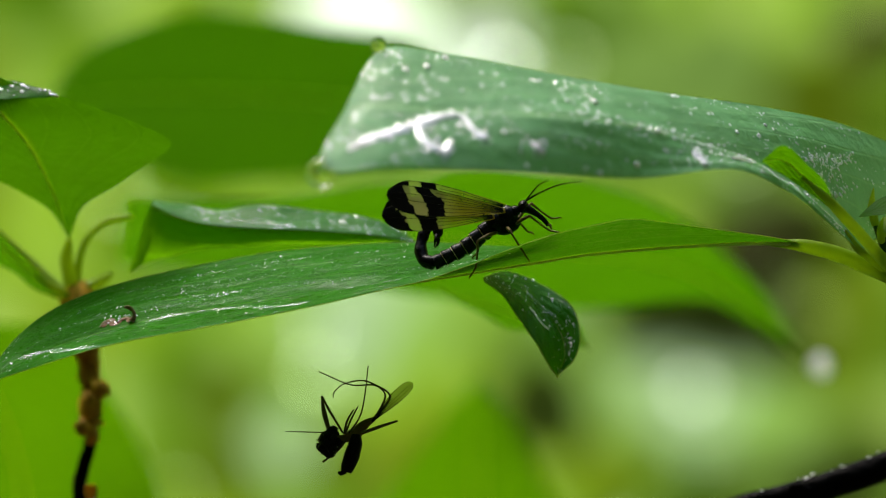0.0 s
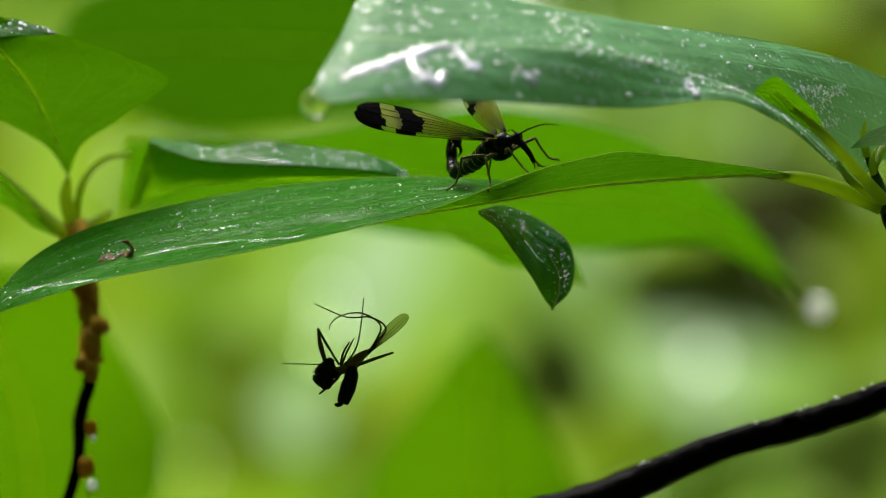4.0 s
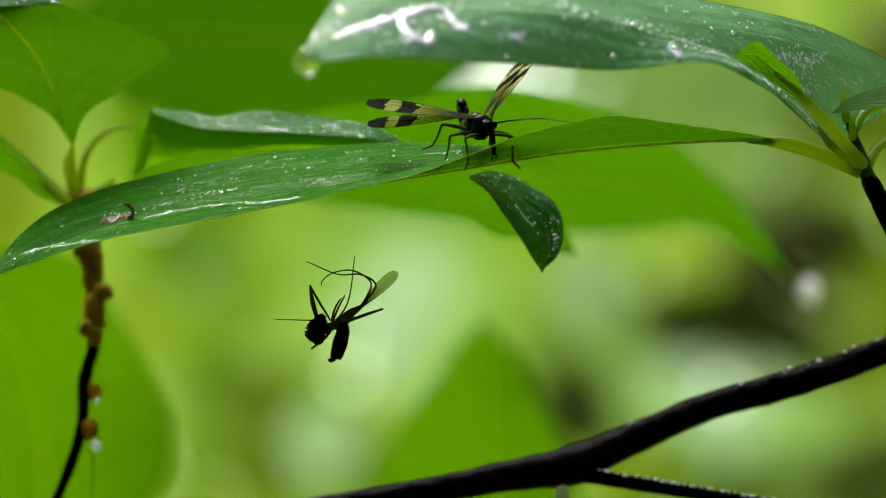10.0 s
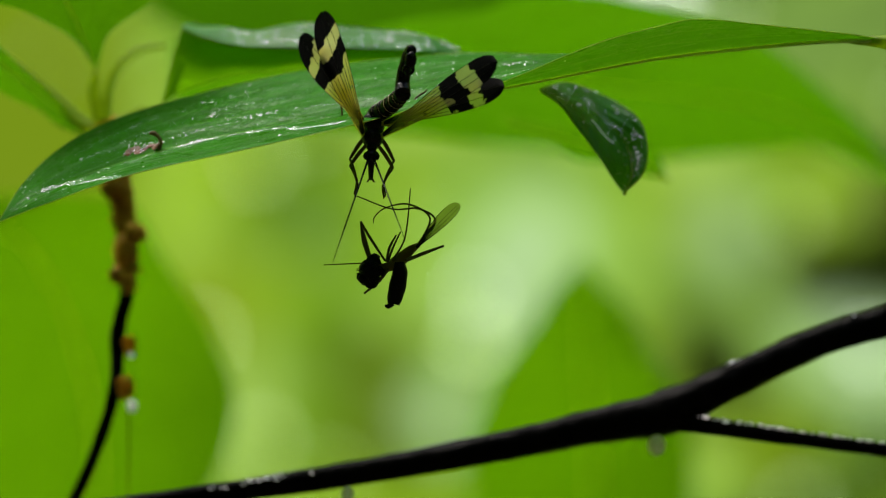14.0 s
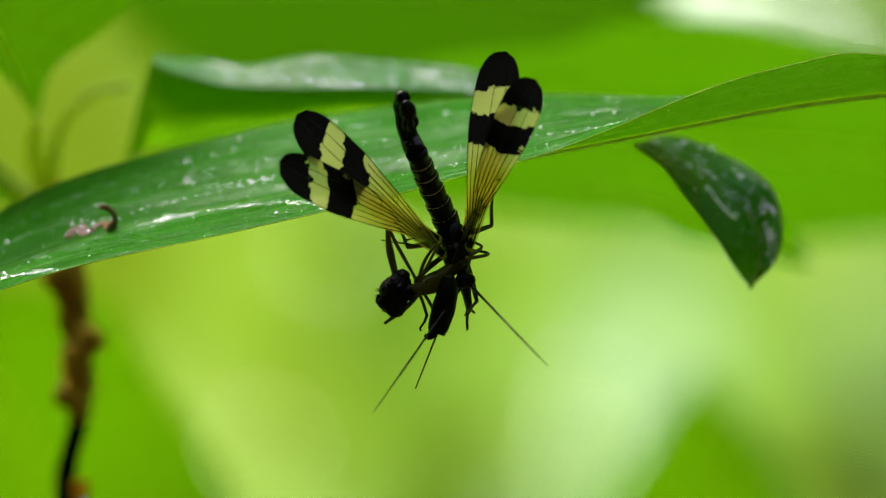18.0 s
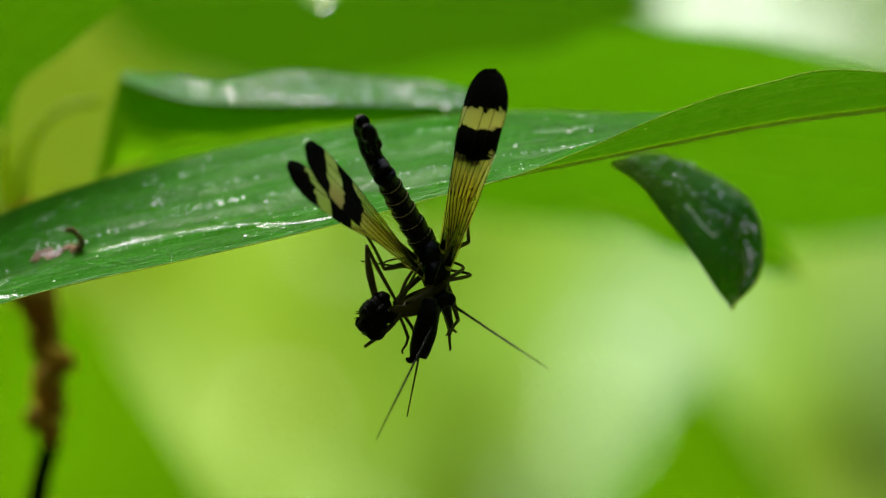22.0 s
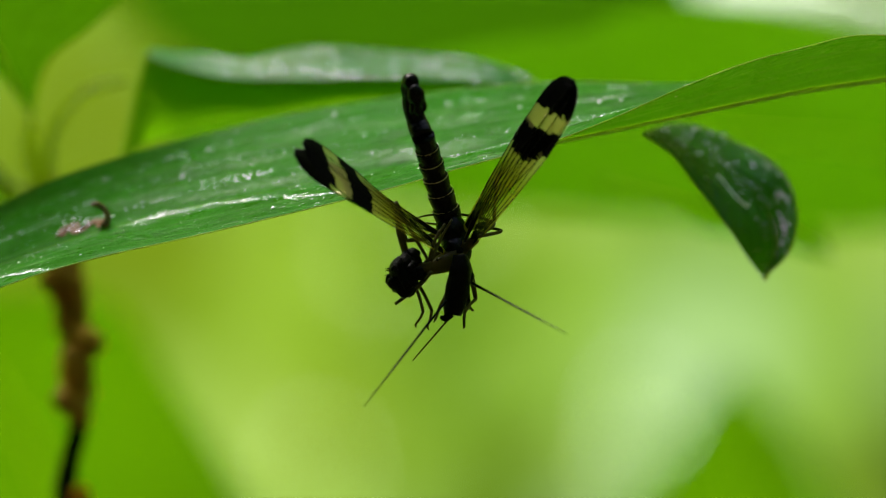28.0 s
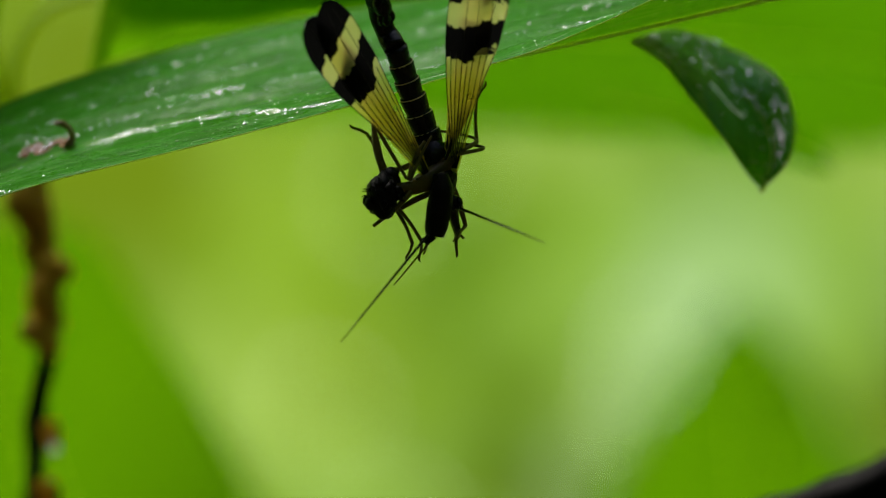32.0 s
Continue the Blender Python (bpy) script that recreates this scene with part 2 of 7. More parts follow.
            a = d.cross(Vector((1, 0.2, 0)))
        a.normalize()
        b = d.cross(a)
        up = a.cross(d) if a.cross(d).dot(up) > 0 else d.cross(a)
        ring = []
        for k in range(sides):
            th = 2 * math.pi * k / sides
            w = r[i] * (1 + rough * noise.noise(Vector((c[i][0] * 0.45 + k * 0.7, c[i][1] * 0.45, c[i][2] * 0.45 + k))))
            ring.append(bm.verts.new((Vector(c[i]) - Vector(origin) + a * (math.cos(th) * w) + b * (math.sin(th) * w)) * MM))
        rings.append(ring)
    for x, y in zip(rings, rings[1:]):
        for k in range(sides):
            bm.faces.new((x[k], x[(k + 1) % sides], y[(k + 1) % sides], y[k]))
    if cap:
        bm.faces.new(rings[0][::-1])
        bm.faces.new(rings[-1])
    return bm


def bead(at, size, origin=(0, 0, 0), seg=14, squash=(1, 1, 1), lumps=0.0, bm=None, turn=None):
    """A rounded blob of the given radius, in millimetres."""
    bm = bm or bmesh.new()
    made = bmesh.ops.create_uvsphere(bm, u_segments=seg, v_segments=max(6, seg * 2 // 3), radius=1.0)["verts"]
    for v in made:
        w = size * (1 + lumps * noise.noise(v.co * 1.7 + Vector(at)))
        p = Vector((v.co.x * squash[0], v.co.y * squash[1], v.co.z * squash[2])) * w
        if turn is not None:
            p = turn @ p
        v.co = (p + Vector(at) - Vector(origin)) * MM
    return bm


class Blade:
    """A leaf blade lofted between its two margins over its midrib."""

    def __init__(self, near, mid, far, nu=64, nv=10, wave=0.25, bulge=0.6, seed=1.0, folds=9.0):
        self.near, self.mid, self.far = (spline(r, nu + 1) for r in (near, mid, far))
        self.nu, self.nv, self.wave, self.bulge, self.seed, self.folds = nu, nv, wave, bulge, seed, folds

    def at(self, u, v):
        """The point at u from tip (0) to base (1), v from the near margin (-1) to the far one (1)."""
        s = u * self.nu
        i = min(int(s), self.nu - 1)
        f = s - i
        m = self.mid[i] * (1 - f) + self.mid[i + 1] * f
        e = self.near if v < 0 else self.far
        g = e[i] * (1 - f) + e[i + 1] * f
        a = abs(v)
        p = Vector(m + (g - m) * a)
        side = Vector(g - m)
        along = Vector(self.mid[min(i + 1, self.nu)] - self.mid[max(i - 1, 0)])
        n = side.cross(along)
        if n.length > 1e-6:
            n.normalize()
            if n.z < 0:
                n = -n
            w = min(1.0, side.length / 6.0)
            ripple = math.cos((u * self.folds * 0.6 - a ** 0.9 * 3.2 + 0.12) * 2 * math.pi) * 0.2 * a * (1.2 - a)
            p += n * w * (self.bulge * a * (1 - a) * 2 + ripple * self.bulge + self.wave * a * noise.noise(Vector((u * 6, v * 1.5, self.seed))))
        return p

    def mesh(self, origin, thick=0.22):
        bm = bmesh.new()
        uvl = bm.loops.layers.uv.new("UVMap")
        grid, n2 = [], self.nv * 2
        for i in range(self.nu + 1):
            grid.append([bm.verts.new((self.at(i / self.nu, j / self.nv - 1) - Vector(origin)) * MM) for j in range(n2 + 1)])
        for i in range(self.nu):
            for j in range(n2):
                f = bm.faces.new((grid[i][j], grid[i + 1][j], grid[i + 1][j + 1], grid[i][j + 1]))
                for loop, (a, b) in zip(f.loops, ((i, j), (i + 1, j), (i + 1, j + 1), (i, j + 1))):
                    loop[uvl].uv = (a / self.nu, b / n2)
        bmesh.ops.remove_doubles(bm, verts=bm.verts, dist=1e-6)
        return bm


def leaf(name, label, near, mid, far, material, origin=None, petiole=None, stalk=0.7, rib=0.15, nu=64, nv=10, wave=0.25, bulge=0.6, seed=1.0, edged=False, group="", inner=None):
    origin = origin or tuple(np.mean(np.array(mid), axis=0))
    t = thing(name, origin, label, "leaf", group)
    b = Blade(near, mid, far, nu, nv, wave, bulge, seed)
    ob = part("blade", b.mesh(origin), material, t)
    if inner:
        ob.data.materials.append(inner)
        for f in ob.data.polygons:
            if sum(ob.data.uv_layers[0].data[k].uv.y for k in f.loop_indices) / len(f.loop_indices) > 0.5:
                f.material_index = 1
    for v in (-1, 1) if edged else ():
        edge = [tuple(b.at(s, v)) for s in np.linspace(0, 1, 40)]
        part("margin", tube(edge, [0.04], 5, 80, 0.15, origin), MARGIN, t, "thin pale leaf margin")
    if rib:
        line = [b.at(s, 0.0) - Vector((0, 0, 0.12)) for s in np.linspace(0.03, 1, 14)]
        part("midrib", tube([tuple(p) for p in line], [rib * 0.2, rib * 0.5, rib], 8, 40, 0.1, origin), RIB, t, "pale raised midrib")
    if petiole:
        part("petiole", tube(petiole, [stalk * 0.3, stalk * 0.85, stalk, stalk * 1.1], 10, None, 0.1, origin), STALK, t, "pale green leaf stalk")
    return t, b


# ---- ground and distance ----
# floor stays out of view; added for bounce light
bm = bmesh.new()
bmesh.ops.create_grid(bm, x_segments=40, y_segments=40, size=150)
for v in bm.verts:
    v.co.z = -0.9 + 0.03 * noise.noise(v.co * 0.8)
tagged(part("ground", bm, SOIL), "damp brown forest floor below the shrub", "ground", "", "structure")


def backdrop_material(glow_spots):
    """Glowing far forest; soft greens, shaded hollows and pale sky openings are painted in."""
    m = Nodes("glowing_forest_backdrop")
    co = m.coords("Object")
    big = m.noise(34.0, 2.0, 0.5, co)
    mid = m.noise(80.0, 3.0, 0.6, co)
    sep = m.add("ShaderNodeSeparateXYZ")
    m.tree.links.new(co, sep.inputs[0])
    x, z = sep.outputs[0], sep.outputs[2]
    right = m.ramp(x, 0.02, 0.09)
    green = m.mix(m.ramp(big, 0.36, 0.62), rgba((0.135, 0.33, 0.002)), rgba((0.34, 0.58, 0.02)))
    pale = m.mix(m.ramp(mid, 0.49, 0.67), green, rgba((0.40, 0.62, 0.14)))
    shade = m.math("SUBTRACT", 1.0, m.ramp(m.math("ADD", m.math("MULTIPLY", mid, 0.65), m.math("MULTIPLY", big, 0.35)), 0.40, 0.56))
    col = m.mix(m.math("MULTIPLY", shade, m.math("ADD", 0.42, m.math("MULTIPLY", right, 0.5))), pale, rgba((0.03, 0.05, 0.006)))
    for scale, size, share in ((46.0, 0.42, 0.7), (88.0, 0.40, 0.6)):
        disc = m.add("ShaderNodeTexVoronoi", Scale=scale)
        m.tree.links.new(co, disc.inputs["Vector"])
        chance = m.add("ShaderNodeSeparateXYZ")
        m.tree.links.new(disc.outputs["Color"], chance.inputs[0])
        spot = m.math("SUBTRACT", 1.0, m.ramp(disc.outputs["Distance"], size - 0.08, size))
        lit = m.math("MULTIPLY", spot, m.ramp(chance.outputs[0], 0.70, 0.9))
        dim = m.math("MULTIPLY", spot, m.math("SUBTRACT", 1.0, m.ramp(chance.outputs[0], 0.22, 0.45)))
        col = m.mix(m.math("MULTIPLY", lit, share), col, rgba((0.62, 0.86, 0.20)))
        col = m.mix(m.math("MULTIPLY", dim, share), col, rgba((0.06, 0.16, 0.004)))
    for gx, gz, r, power, tone in glow_spots:
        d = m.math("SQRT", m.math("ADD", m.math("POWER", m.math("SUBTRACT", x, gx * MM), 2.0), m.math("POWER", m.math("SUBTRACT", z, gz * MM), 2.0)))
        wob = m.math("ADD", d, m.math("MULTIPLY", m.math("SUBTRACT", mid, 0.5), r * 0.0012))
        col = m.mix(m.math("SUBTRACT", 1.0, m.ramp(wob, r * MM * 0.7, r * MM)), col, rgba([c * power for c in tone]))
    # painted points of light that blur into discs
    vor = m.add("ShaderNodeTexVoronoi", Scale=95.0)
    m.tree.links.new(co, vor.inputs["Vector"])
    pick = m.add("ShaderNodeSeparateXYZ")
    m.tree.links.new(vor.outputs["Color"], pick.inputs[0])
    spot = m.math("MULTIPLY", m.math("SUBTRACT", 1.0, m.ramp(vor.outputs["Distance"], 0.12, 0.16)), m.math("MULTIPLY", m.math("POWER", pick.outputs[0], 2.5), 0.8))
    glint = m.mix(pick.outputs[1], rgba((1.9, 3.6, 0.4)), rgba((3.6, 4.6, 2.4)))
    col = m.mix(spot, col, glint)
    # unseen upper band glows brighter, added to lift the leaves' sheen
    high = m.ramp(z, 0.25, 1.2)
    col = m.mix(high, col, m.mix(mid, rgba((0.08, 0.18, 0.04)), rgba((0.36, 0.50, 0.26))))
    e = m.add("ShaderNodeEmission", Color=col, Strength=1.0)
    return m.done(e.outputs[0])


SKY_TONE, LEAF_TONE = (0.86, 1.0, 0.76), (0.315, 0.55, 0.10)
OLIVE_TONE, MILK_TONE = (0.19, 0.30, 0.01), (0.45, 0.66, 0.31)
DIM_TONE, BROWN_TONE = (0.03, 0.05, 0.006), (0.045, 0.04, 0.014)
# glowing spots: sky and lit leaves bright, hollows dark
GLOW_SPOTS = []
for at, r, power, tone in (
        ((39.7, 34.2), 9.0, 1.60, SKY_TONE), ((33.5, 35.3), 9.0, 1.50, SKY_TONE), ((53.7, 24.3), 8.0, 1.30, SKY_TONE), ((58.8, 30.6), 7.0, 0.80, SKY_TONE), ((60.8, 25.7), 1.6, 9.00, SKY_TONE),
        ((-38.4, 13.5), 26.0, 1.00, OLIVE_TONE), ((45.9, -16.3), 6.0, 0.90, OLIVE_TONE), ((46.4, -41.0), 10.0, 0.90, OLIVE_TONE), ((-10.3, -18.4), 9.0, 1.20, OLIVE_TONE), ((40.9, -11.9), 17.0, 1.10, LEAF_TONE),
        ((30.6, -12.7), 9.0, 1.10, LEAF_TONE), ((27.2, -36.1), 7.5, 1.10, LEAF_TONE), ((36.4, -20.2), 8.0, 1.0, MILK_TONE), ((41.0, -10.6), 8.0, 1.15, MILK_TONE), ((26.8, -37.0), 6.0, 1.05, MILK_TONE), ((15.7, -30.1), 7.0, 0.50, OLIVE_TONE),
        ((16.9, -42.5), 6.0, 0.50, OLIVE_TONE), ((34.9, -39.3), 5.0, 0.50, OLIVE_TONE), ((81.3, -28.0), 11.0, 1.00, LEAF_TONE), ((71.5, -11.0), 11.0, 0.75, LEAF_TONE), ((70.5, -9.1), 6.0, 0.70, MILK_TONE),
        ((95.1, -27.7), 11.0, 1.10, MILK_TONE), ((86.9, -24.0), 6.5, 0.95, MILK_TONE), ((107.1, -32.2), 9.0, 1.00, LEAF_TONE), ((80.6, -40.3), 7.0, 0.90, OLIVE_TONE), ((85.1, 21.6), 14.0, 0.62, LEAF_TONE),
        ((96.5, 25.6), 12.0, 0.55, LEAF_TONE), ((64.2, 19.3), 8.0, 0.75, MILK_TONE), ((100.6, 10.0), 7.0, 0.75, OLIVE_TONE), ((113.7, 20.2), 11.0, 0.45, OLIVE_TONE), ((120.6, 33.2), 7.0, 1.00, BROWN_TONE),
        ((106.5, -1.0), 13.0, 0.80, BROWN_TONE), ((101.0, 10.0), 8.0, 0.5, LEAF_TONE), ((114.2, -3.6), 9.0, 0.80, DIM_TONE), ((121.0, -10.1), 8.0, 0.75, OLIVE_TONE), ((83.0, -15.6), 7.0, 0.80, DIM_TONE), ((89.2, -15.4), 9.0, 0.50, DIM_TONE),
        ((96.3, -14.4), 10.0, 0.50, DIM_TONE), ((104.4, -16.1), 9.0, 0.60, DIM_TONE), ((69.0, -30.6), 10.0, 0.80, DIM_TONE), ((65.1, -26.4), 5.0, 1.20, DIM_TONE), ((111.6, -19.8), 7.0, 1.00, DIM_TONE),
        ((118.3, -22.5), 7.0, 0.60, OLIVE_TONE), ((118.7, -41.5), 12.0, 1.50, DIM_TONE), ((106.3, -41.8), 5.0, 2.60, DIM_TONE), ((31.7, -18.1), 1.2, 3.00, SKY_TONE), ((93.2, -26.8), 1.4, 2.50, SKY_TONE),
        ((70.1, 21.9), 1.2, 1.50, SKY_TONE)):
    GLOW_SPOTS.append((*at, r, power, tone))
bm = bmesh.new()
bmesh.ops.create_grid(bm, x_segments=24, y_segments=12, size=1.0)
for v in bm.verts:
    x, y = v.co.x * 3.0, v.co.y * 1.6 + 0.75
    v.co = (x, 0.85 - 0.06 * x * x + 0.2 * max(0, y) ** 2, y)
tagged(part("backdrop", bm, backdrop_material(GLOW_SPOTS)), "glowing backdrop painted as blurred bright green distant forest", "backdrop", "", "structure")

# loose leaves of the shrubs behind, far out of focus
def foliage():
    r = random.Random(21)
    bm = bmesh.new()
    uvl = bm.loops.layers.uv.new("UVMap")
    for _ in range(110):
        far = r.uniform(0.42, 0.78)
        c = Vector((r.uniform(0.075, 0.4), far, r.uniform(-0.26, 0.24)))
        m = Matrix.Translation(c) @ Euler((r.uniform(0.6, 1.9), r.uniform(-0.9, 0.9), r.uniform(-3.1, 3.1))).to_matrix().to_4x4()
        long, wide = r.uniform(0.035, 0.075), r.uniform(0.012, 0.024)
        rows = []
        for i in range(7):
            u = i / 6
            w = wide * math.sin(math.pi * min(1, 0.03 + u * 0.97)) ** 0.8 + 0.0004
            rows.append([bm.verts.new(m @ Vector((u * long, k * w, 0.2 * w * k * k - 0.35 * long * u * u))) for k in (-1, 0, 1)])
        for i in range(6):
            for k in range(2):
                f = bm.faces.new((rows[i][k], rows[i + 1][k], rows[i + 1][k + 1], rows[i][k + 1]))
                for loop, (a, b) in zip(f.loops, ((i, k), (i + 1, k), (i + 1, k + 1), (i, k + 1))):
                    loop[uvl].uv = (a / 6, b / 2)
    return bm


tagged(part("background_foliage", foliage(), FARLEAF), "blurred green leaves of the shrubs behind", "foliage", "", "stuff")

# unseen dark wall added behind and beside the camera to block light from there
LIGHT_BLOCK = bark_material("light_block_dark_green", (0.004, 0.010, 0.003), (0.03, 0.07, 0.012), 0.8, 14.0, 0.5, 0.2)
bm = bmesh.new()
rings = []
for h in (-0.9, 0.2, 1.4, 2.6, 3.4):
    ring = []
    for k in range(25):
        a = math.pi * (0.93 + 1.14 * k / 24)
        r = 3.3 - 0.12 * max(0, h) ** 1.6
        ring.append(bm.verts.new((r * math.cos(a), r * math.sin(a), h + 0.15 * noise.noise(Vector((k * 0.9, h, 0))))))
    rings.append(ring)
for lo, hi in zip(rings, rings[1:]):
    for k in range(24):
        bm.faces.new((lo[k], lo[k + 1], hi[k + 1], hi[k]))
tagged(part("light_block_wall", bm, LIGHT_BLOCK), "unseen dark wall added to block light, coloured like thicket", "thicket", "", "structure")

# ---- the leaves ----
main_leaf, main_blade = leaf("main_leaf", "long glossy green leaf with a nibbled hole and water specks", 
     [(-13.8, -2.0, -8.3), (-8.9, -8.0, -6.4), (-2.2, -10.0, -4.2), (7.5, -10.0, -2.2), (15.9, -10.0, -0.2), (22.7, -9.0, 1.4), (28.4, -9.0, 2.7), (32.9, -9.0, 4.5), (36.9, -9.0, 6.2), (41.4, -8.0, 7.7), (45.4, -8.0, 8.6), (49.1, -7.0, 9.3), (54.6, -5.0, 9.0), (61.0, -2.0, 8.2), (65.4, 0.0, 7.5)],
     [(-13.8, -2.0, -8.3), (-10.2, -2.0, -6.1), (-5.1, 0.0, -3.9), (2.3, 0.0, -1.7), (10.3, 0.0, -0.1), (17.1, 0.0, 1.0), (22.8, -1.0, 1.8), (28.5, -2.0, 2.9), (34.2, -2.0, 3.9), (39.9, -2.0, 5.0), (45.0, -1.0, 5.9), (50.2, 0.0, 6.5), (55.4, 0.0, 7.0), (61.1, 0.0, 7.4), (65.4, 0.0, 7.4)],
     [(-13.8, -2.0, -8.3), (-11.7, 4.0, -4.9), (-8.4, 8.0, -2.0), (-3.6, 11.0, 0.4), (2.7, 12.0, 2.4), (8.5, 12.0, 3.8), (14.8, 12.0, 5.1), (22.9, 12.0, 6.0), (29.8, 11.0, 6.2), (35.5, 10.0, 6.2), (41.3, 9.0, 6.2), (47.0, 8.0, 6.4), (52.7, 6.0, 7.1), (59.5, 3.0, 7.4), (65.4, 0.0, 7.4)],
     MAIN, (35.9, -2.0, 6.1), [(62.6, 0.6, 7.3), (65.2, 0.3, 7.25), (68.6, 1.0, 6.6), (72.1, 2.0, 5.4), (74.5, 2.0, 4.5)], 0.8, 0.2, nu=90, nv=12, wave=0.5, bulge=0.9, edged=True)
curled_leaf, curled_blade = leaf("curled_leaf", "small dark wet leaf hanging with a curled tip",
     [(34.8, 3.0, 2.9), (36.8, 4.0, 1.4), (38.7, 5.0, -1.1), (40.4, 6.0, -3.5), (41.6, 8.0, -5.3), (42.4, 9.0, -6.3)],
     [(34.8, 5.0, 3.1), (37.9, 9.0, 2.3), (40.9, 11.0, 0.2), (42.8, 11.0, -2.3), (43.1, 10.0, -4.6), (42.4, 9.0, -6.3)],
     [(34.9, 8.0, 3.2), (37.5, 12.0, 3.8), (40.9, 14.0, 2.5), (43.7, 12.0, 0.6), (44.6, 10.0, -2.1), (44.1, 9.0, -4.6), (42.4, 9.0, -6.3)],
     CURL, nu=50, wave=0.08, bulge=0.2, seed=3.1, rib=0.15, edged=True)
leaf("side_leaf", "broad backlit green leaf on a dark stem",
     [(-6.0, 40.0, 5.6), (-4.5, 33.0, 9.1), (-0.7, 26.0, 11.6), (4.0, 18.0, 15.3), (0.1, 16.0, 17.6), (-5.7, 15.0, 19.5), (-10.9, 15.0, 20.8), (-16.8, 15.0, 23.3)],
     [(-6.0, 40.0, 5.6), (-7.1, 33.0, 8.9), (-8.6, 26.0, 12.3), (-10.2, 20.0, 15.1), (-11.9, 17.0, 17.1), (-13.5, 16.0, 18.8), (-15.0, 15.0, 20.8), (-16.8, 15.0, 23.3)],
     [(-6.0, 40.0, 5.6), (-7.9, 34.0, 8.4), (-10.7, 30.0, 10.2), (-13.3, 28.0, 11.2), (-16.7, 25.0, 12.5), (-19.6, 20.0, 15.2), (-19.0, 16.0, 19.2), (-16.8, 15.0, 23.3)],
     SIDE, petiole=[(-6.0, 40.0, 5.6), (-6.2, 42.0, 3.4), (-5.5, 44.0, 0.2)], stalk=0.7, wave=0.4, bulge=0.4, seed=5.2)
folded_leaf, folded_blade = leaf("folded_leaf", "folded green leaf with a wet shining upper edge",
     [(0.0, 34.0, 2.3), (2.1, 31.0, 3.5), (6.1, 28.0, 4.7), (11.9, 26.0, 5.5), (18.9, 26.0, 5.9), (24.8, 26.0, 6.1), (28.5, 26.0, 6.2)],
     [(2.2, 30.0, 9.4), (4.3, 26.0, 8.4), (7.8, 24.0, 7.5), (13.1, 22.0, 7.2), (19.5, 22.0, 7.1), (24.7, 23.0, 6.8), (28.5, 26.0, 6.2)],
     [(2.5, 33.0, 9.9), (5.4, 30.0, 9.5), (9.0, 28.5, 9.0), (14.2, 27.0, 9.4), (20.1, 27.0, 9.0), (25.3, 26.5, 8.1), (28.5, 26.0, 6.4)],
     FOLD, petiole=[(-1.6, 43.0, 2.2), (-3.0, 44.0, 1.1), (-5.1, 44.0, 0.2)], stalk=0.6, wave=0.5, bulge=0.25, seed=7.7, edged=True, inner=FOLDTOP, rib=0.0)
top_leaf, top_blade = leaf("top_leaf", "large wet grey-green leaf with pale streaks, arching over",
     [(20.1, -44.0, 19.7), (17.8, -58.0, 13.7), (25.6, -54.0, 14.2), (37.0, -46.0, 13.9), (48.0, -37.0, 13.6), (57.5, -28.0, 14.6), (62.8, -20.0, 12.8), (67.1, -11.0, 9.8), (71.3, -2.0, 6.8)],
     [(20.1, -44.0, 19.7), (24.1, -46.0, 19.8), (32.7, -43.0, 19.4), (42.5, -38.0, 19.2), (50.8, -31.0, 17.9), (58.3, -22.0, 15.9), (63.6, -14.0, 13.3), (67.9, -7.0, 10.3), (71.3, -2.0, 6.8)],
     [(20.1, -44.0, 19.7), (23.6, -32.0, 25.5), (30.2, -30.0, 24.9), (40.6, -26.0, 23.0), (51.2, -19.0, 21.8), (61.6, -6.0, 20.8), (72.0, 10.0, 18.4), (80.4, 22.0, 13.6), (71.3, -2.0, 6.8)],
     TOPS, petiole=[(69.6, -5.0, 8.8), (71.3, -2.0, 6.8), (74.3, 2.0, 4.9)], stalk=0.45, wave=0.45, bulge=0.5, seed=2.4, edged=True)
leaf("twig_leaf", "small wet green leaf unfolding beside the bud",
     [(71.0, -3.0, 10.1), (73.1, -4.0, 10.4), (75.9, -5.0, 10.9), (80.4, -5.0, 12.0)],
     [(71.1, -2.0, 10.1), (73.0, -2.0, 11.0), (75.8, -2.0, 11.9), (80.6, -2.0, 12.7)],
     [(71.1, -1.0, 10.1), (72.8, 0.0, 11.7), (75.6, 1.0, 12.8), (80.7, 1.0, 13.4)],
     YOUNG, wave=0.2, bulge=0.3, seed=19.0, nu=24, rib=0.12)
leaf("young_leaf", "narrow pale green young leaf folded beside the twig",
     [(60.4, -22.0, 15.4), (61.4, -20.0, 14.8), (63.4, -18.5, 13.7), (65.6, -16.5, 12.3), (68.4, -13.0, 10.4)],
     [(60.4, -22.0, 15.4), (62.6, -19.5, 15.6), (64.6, -17.5, 14.2), (66.4, -15.8, 12.8), (68.4, -13.0, 10.4)],
     [(60.4, -22.0, 15.4), (62.6, -21.0, 17.0), (65.0, -18.5, 15.2), (67.0, -16.2, 13.4), (68.4, -13.0, 10.4)],
     YOUNG, petiole=[(64.6, -18.9, 13.9), (67.0, -16.6, 12.0), (70.0, -11.0, 9.3), (73.0, -3.5, 6.5), (74.4, 0.0, 5.2)], stalk=0.62, wave=0.15, bulge=0.3, seed=8.3, nu=30)
background_leaf, _ = leaf("background_leaf", "large backlit green leaf behind, out of focus",
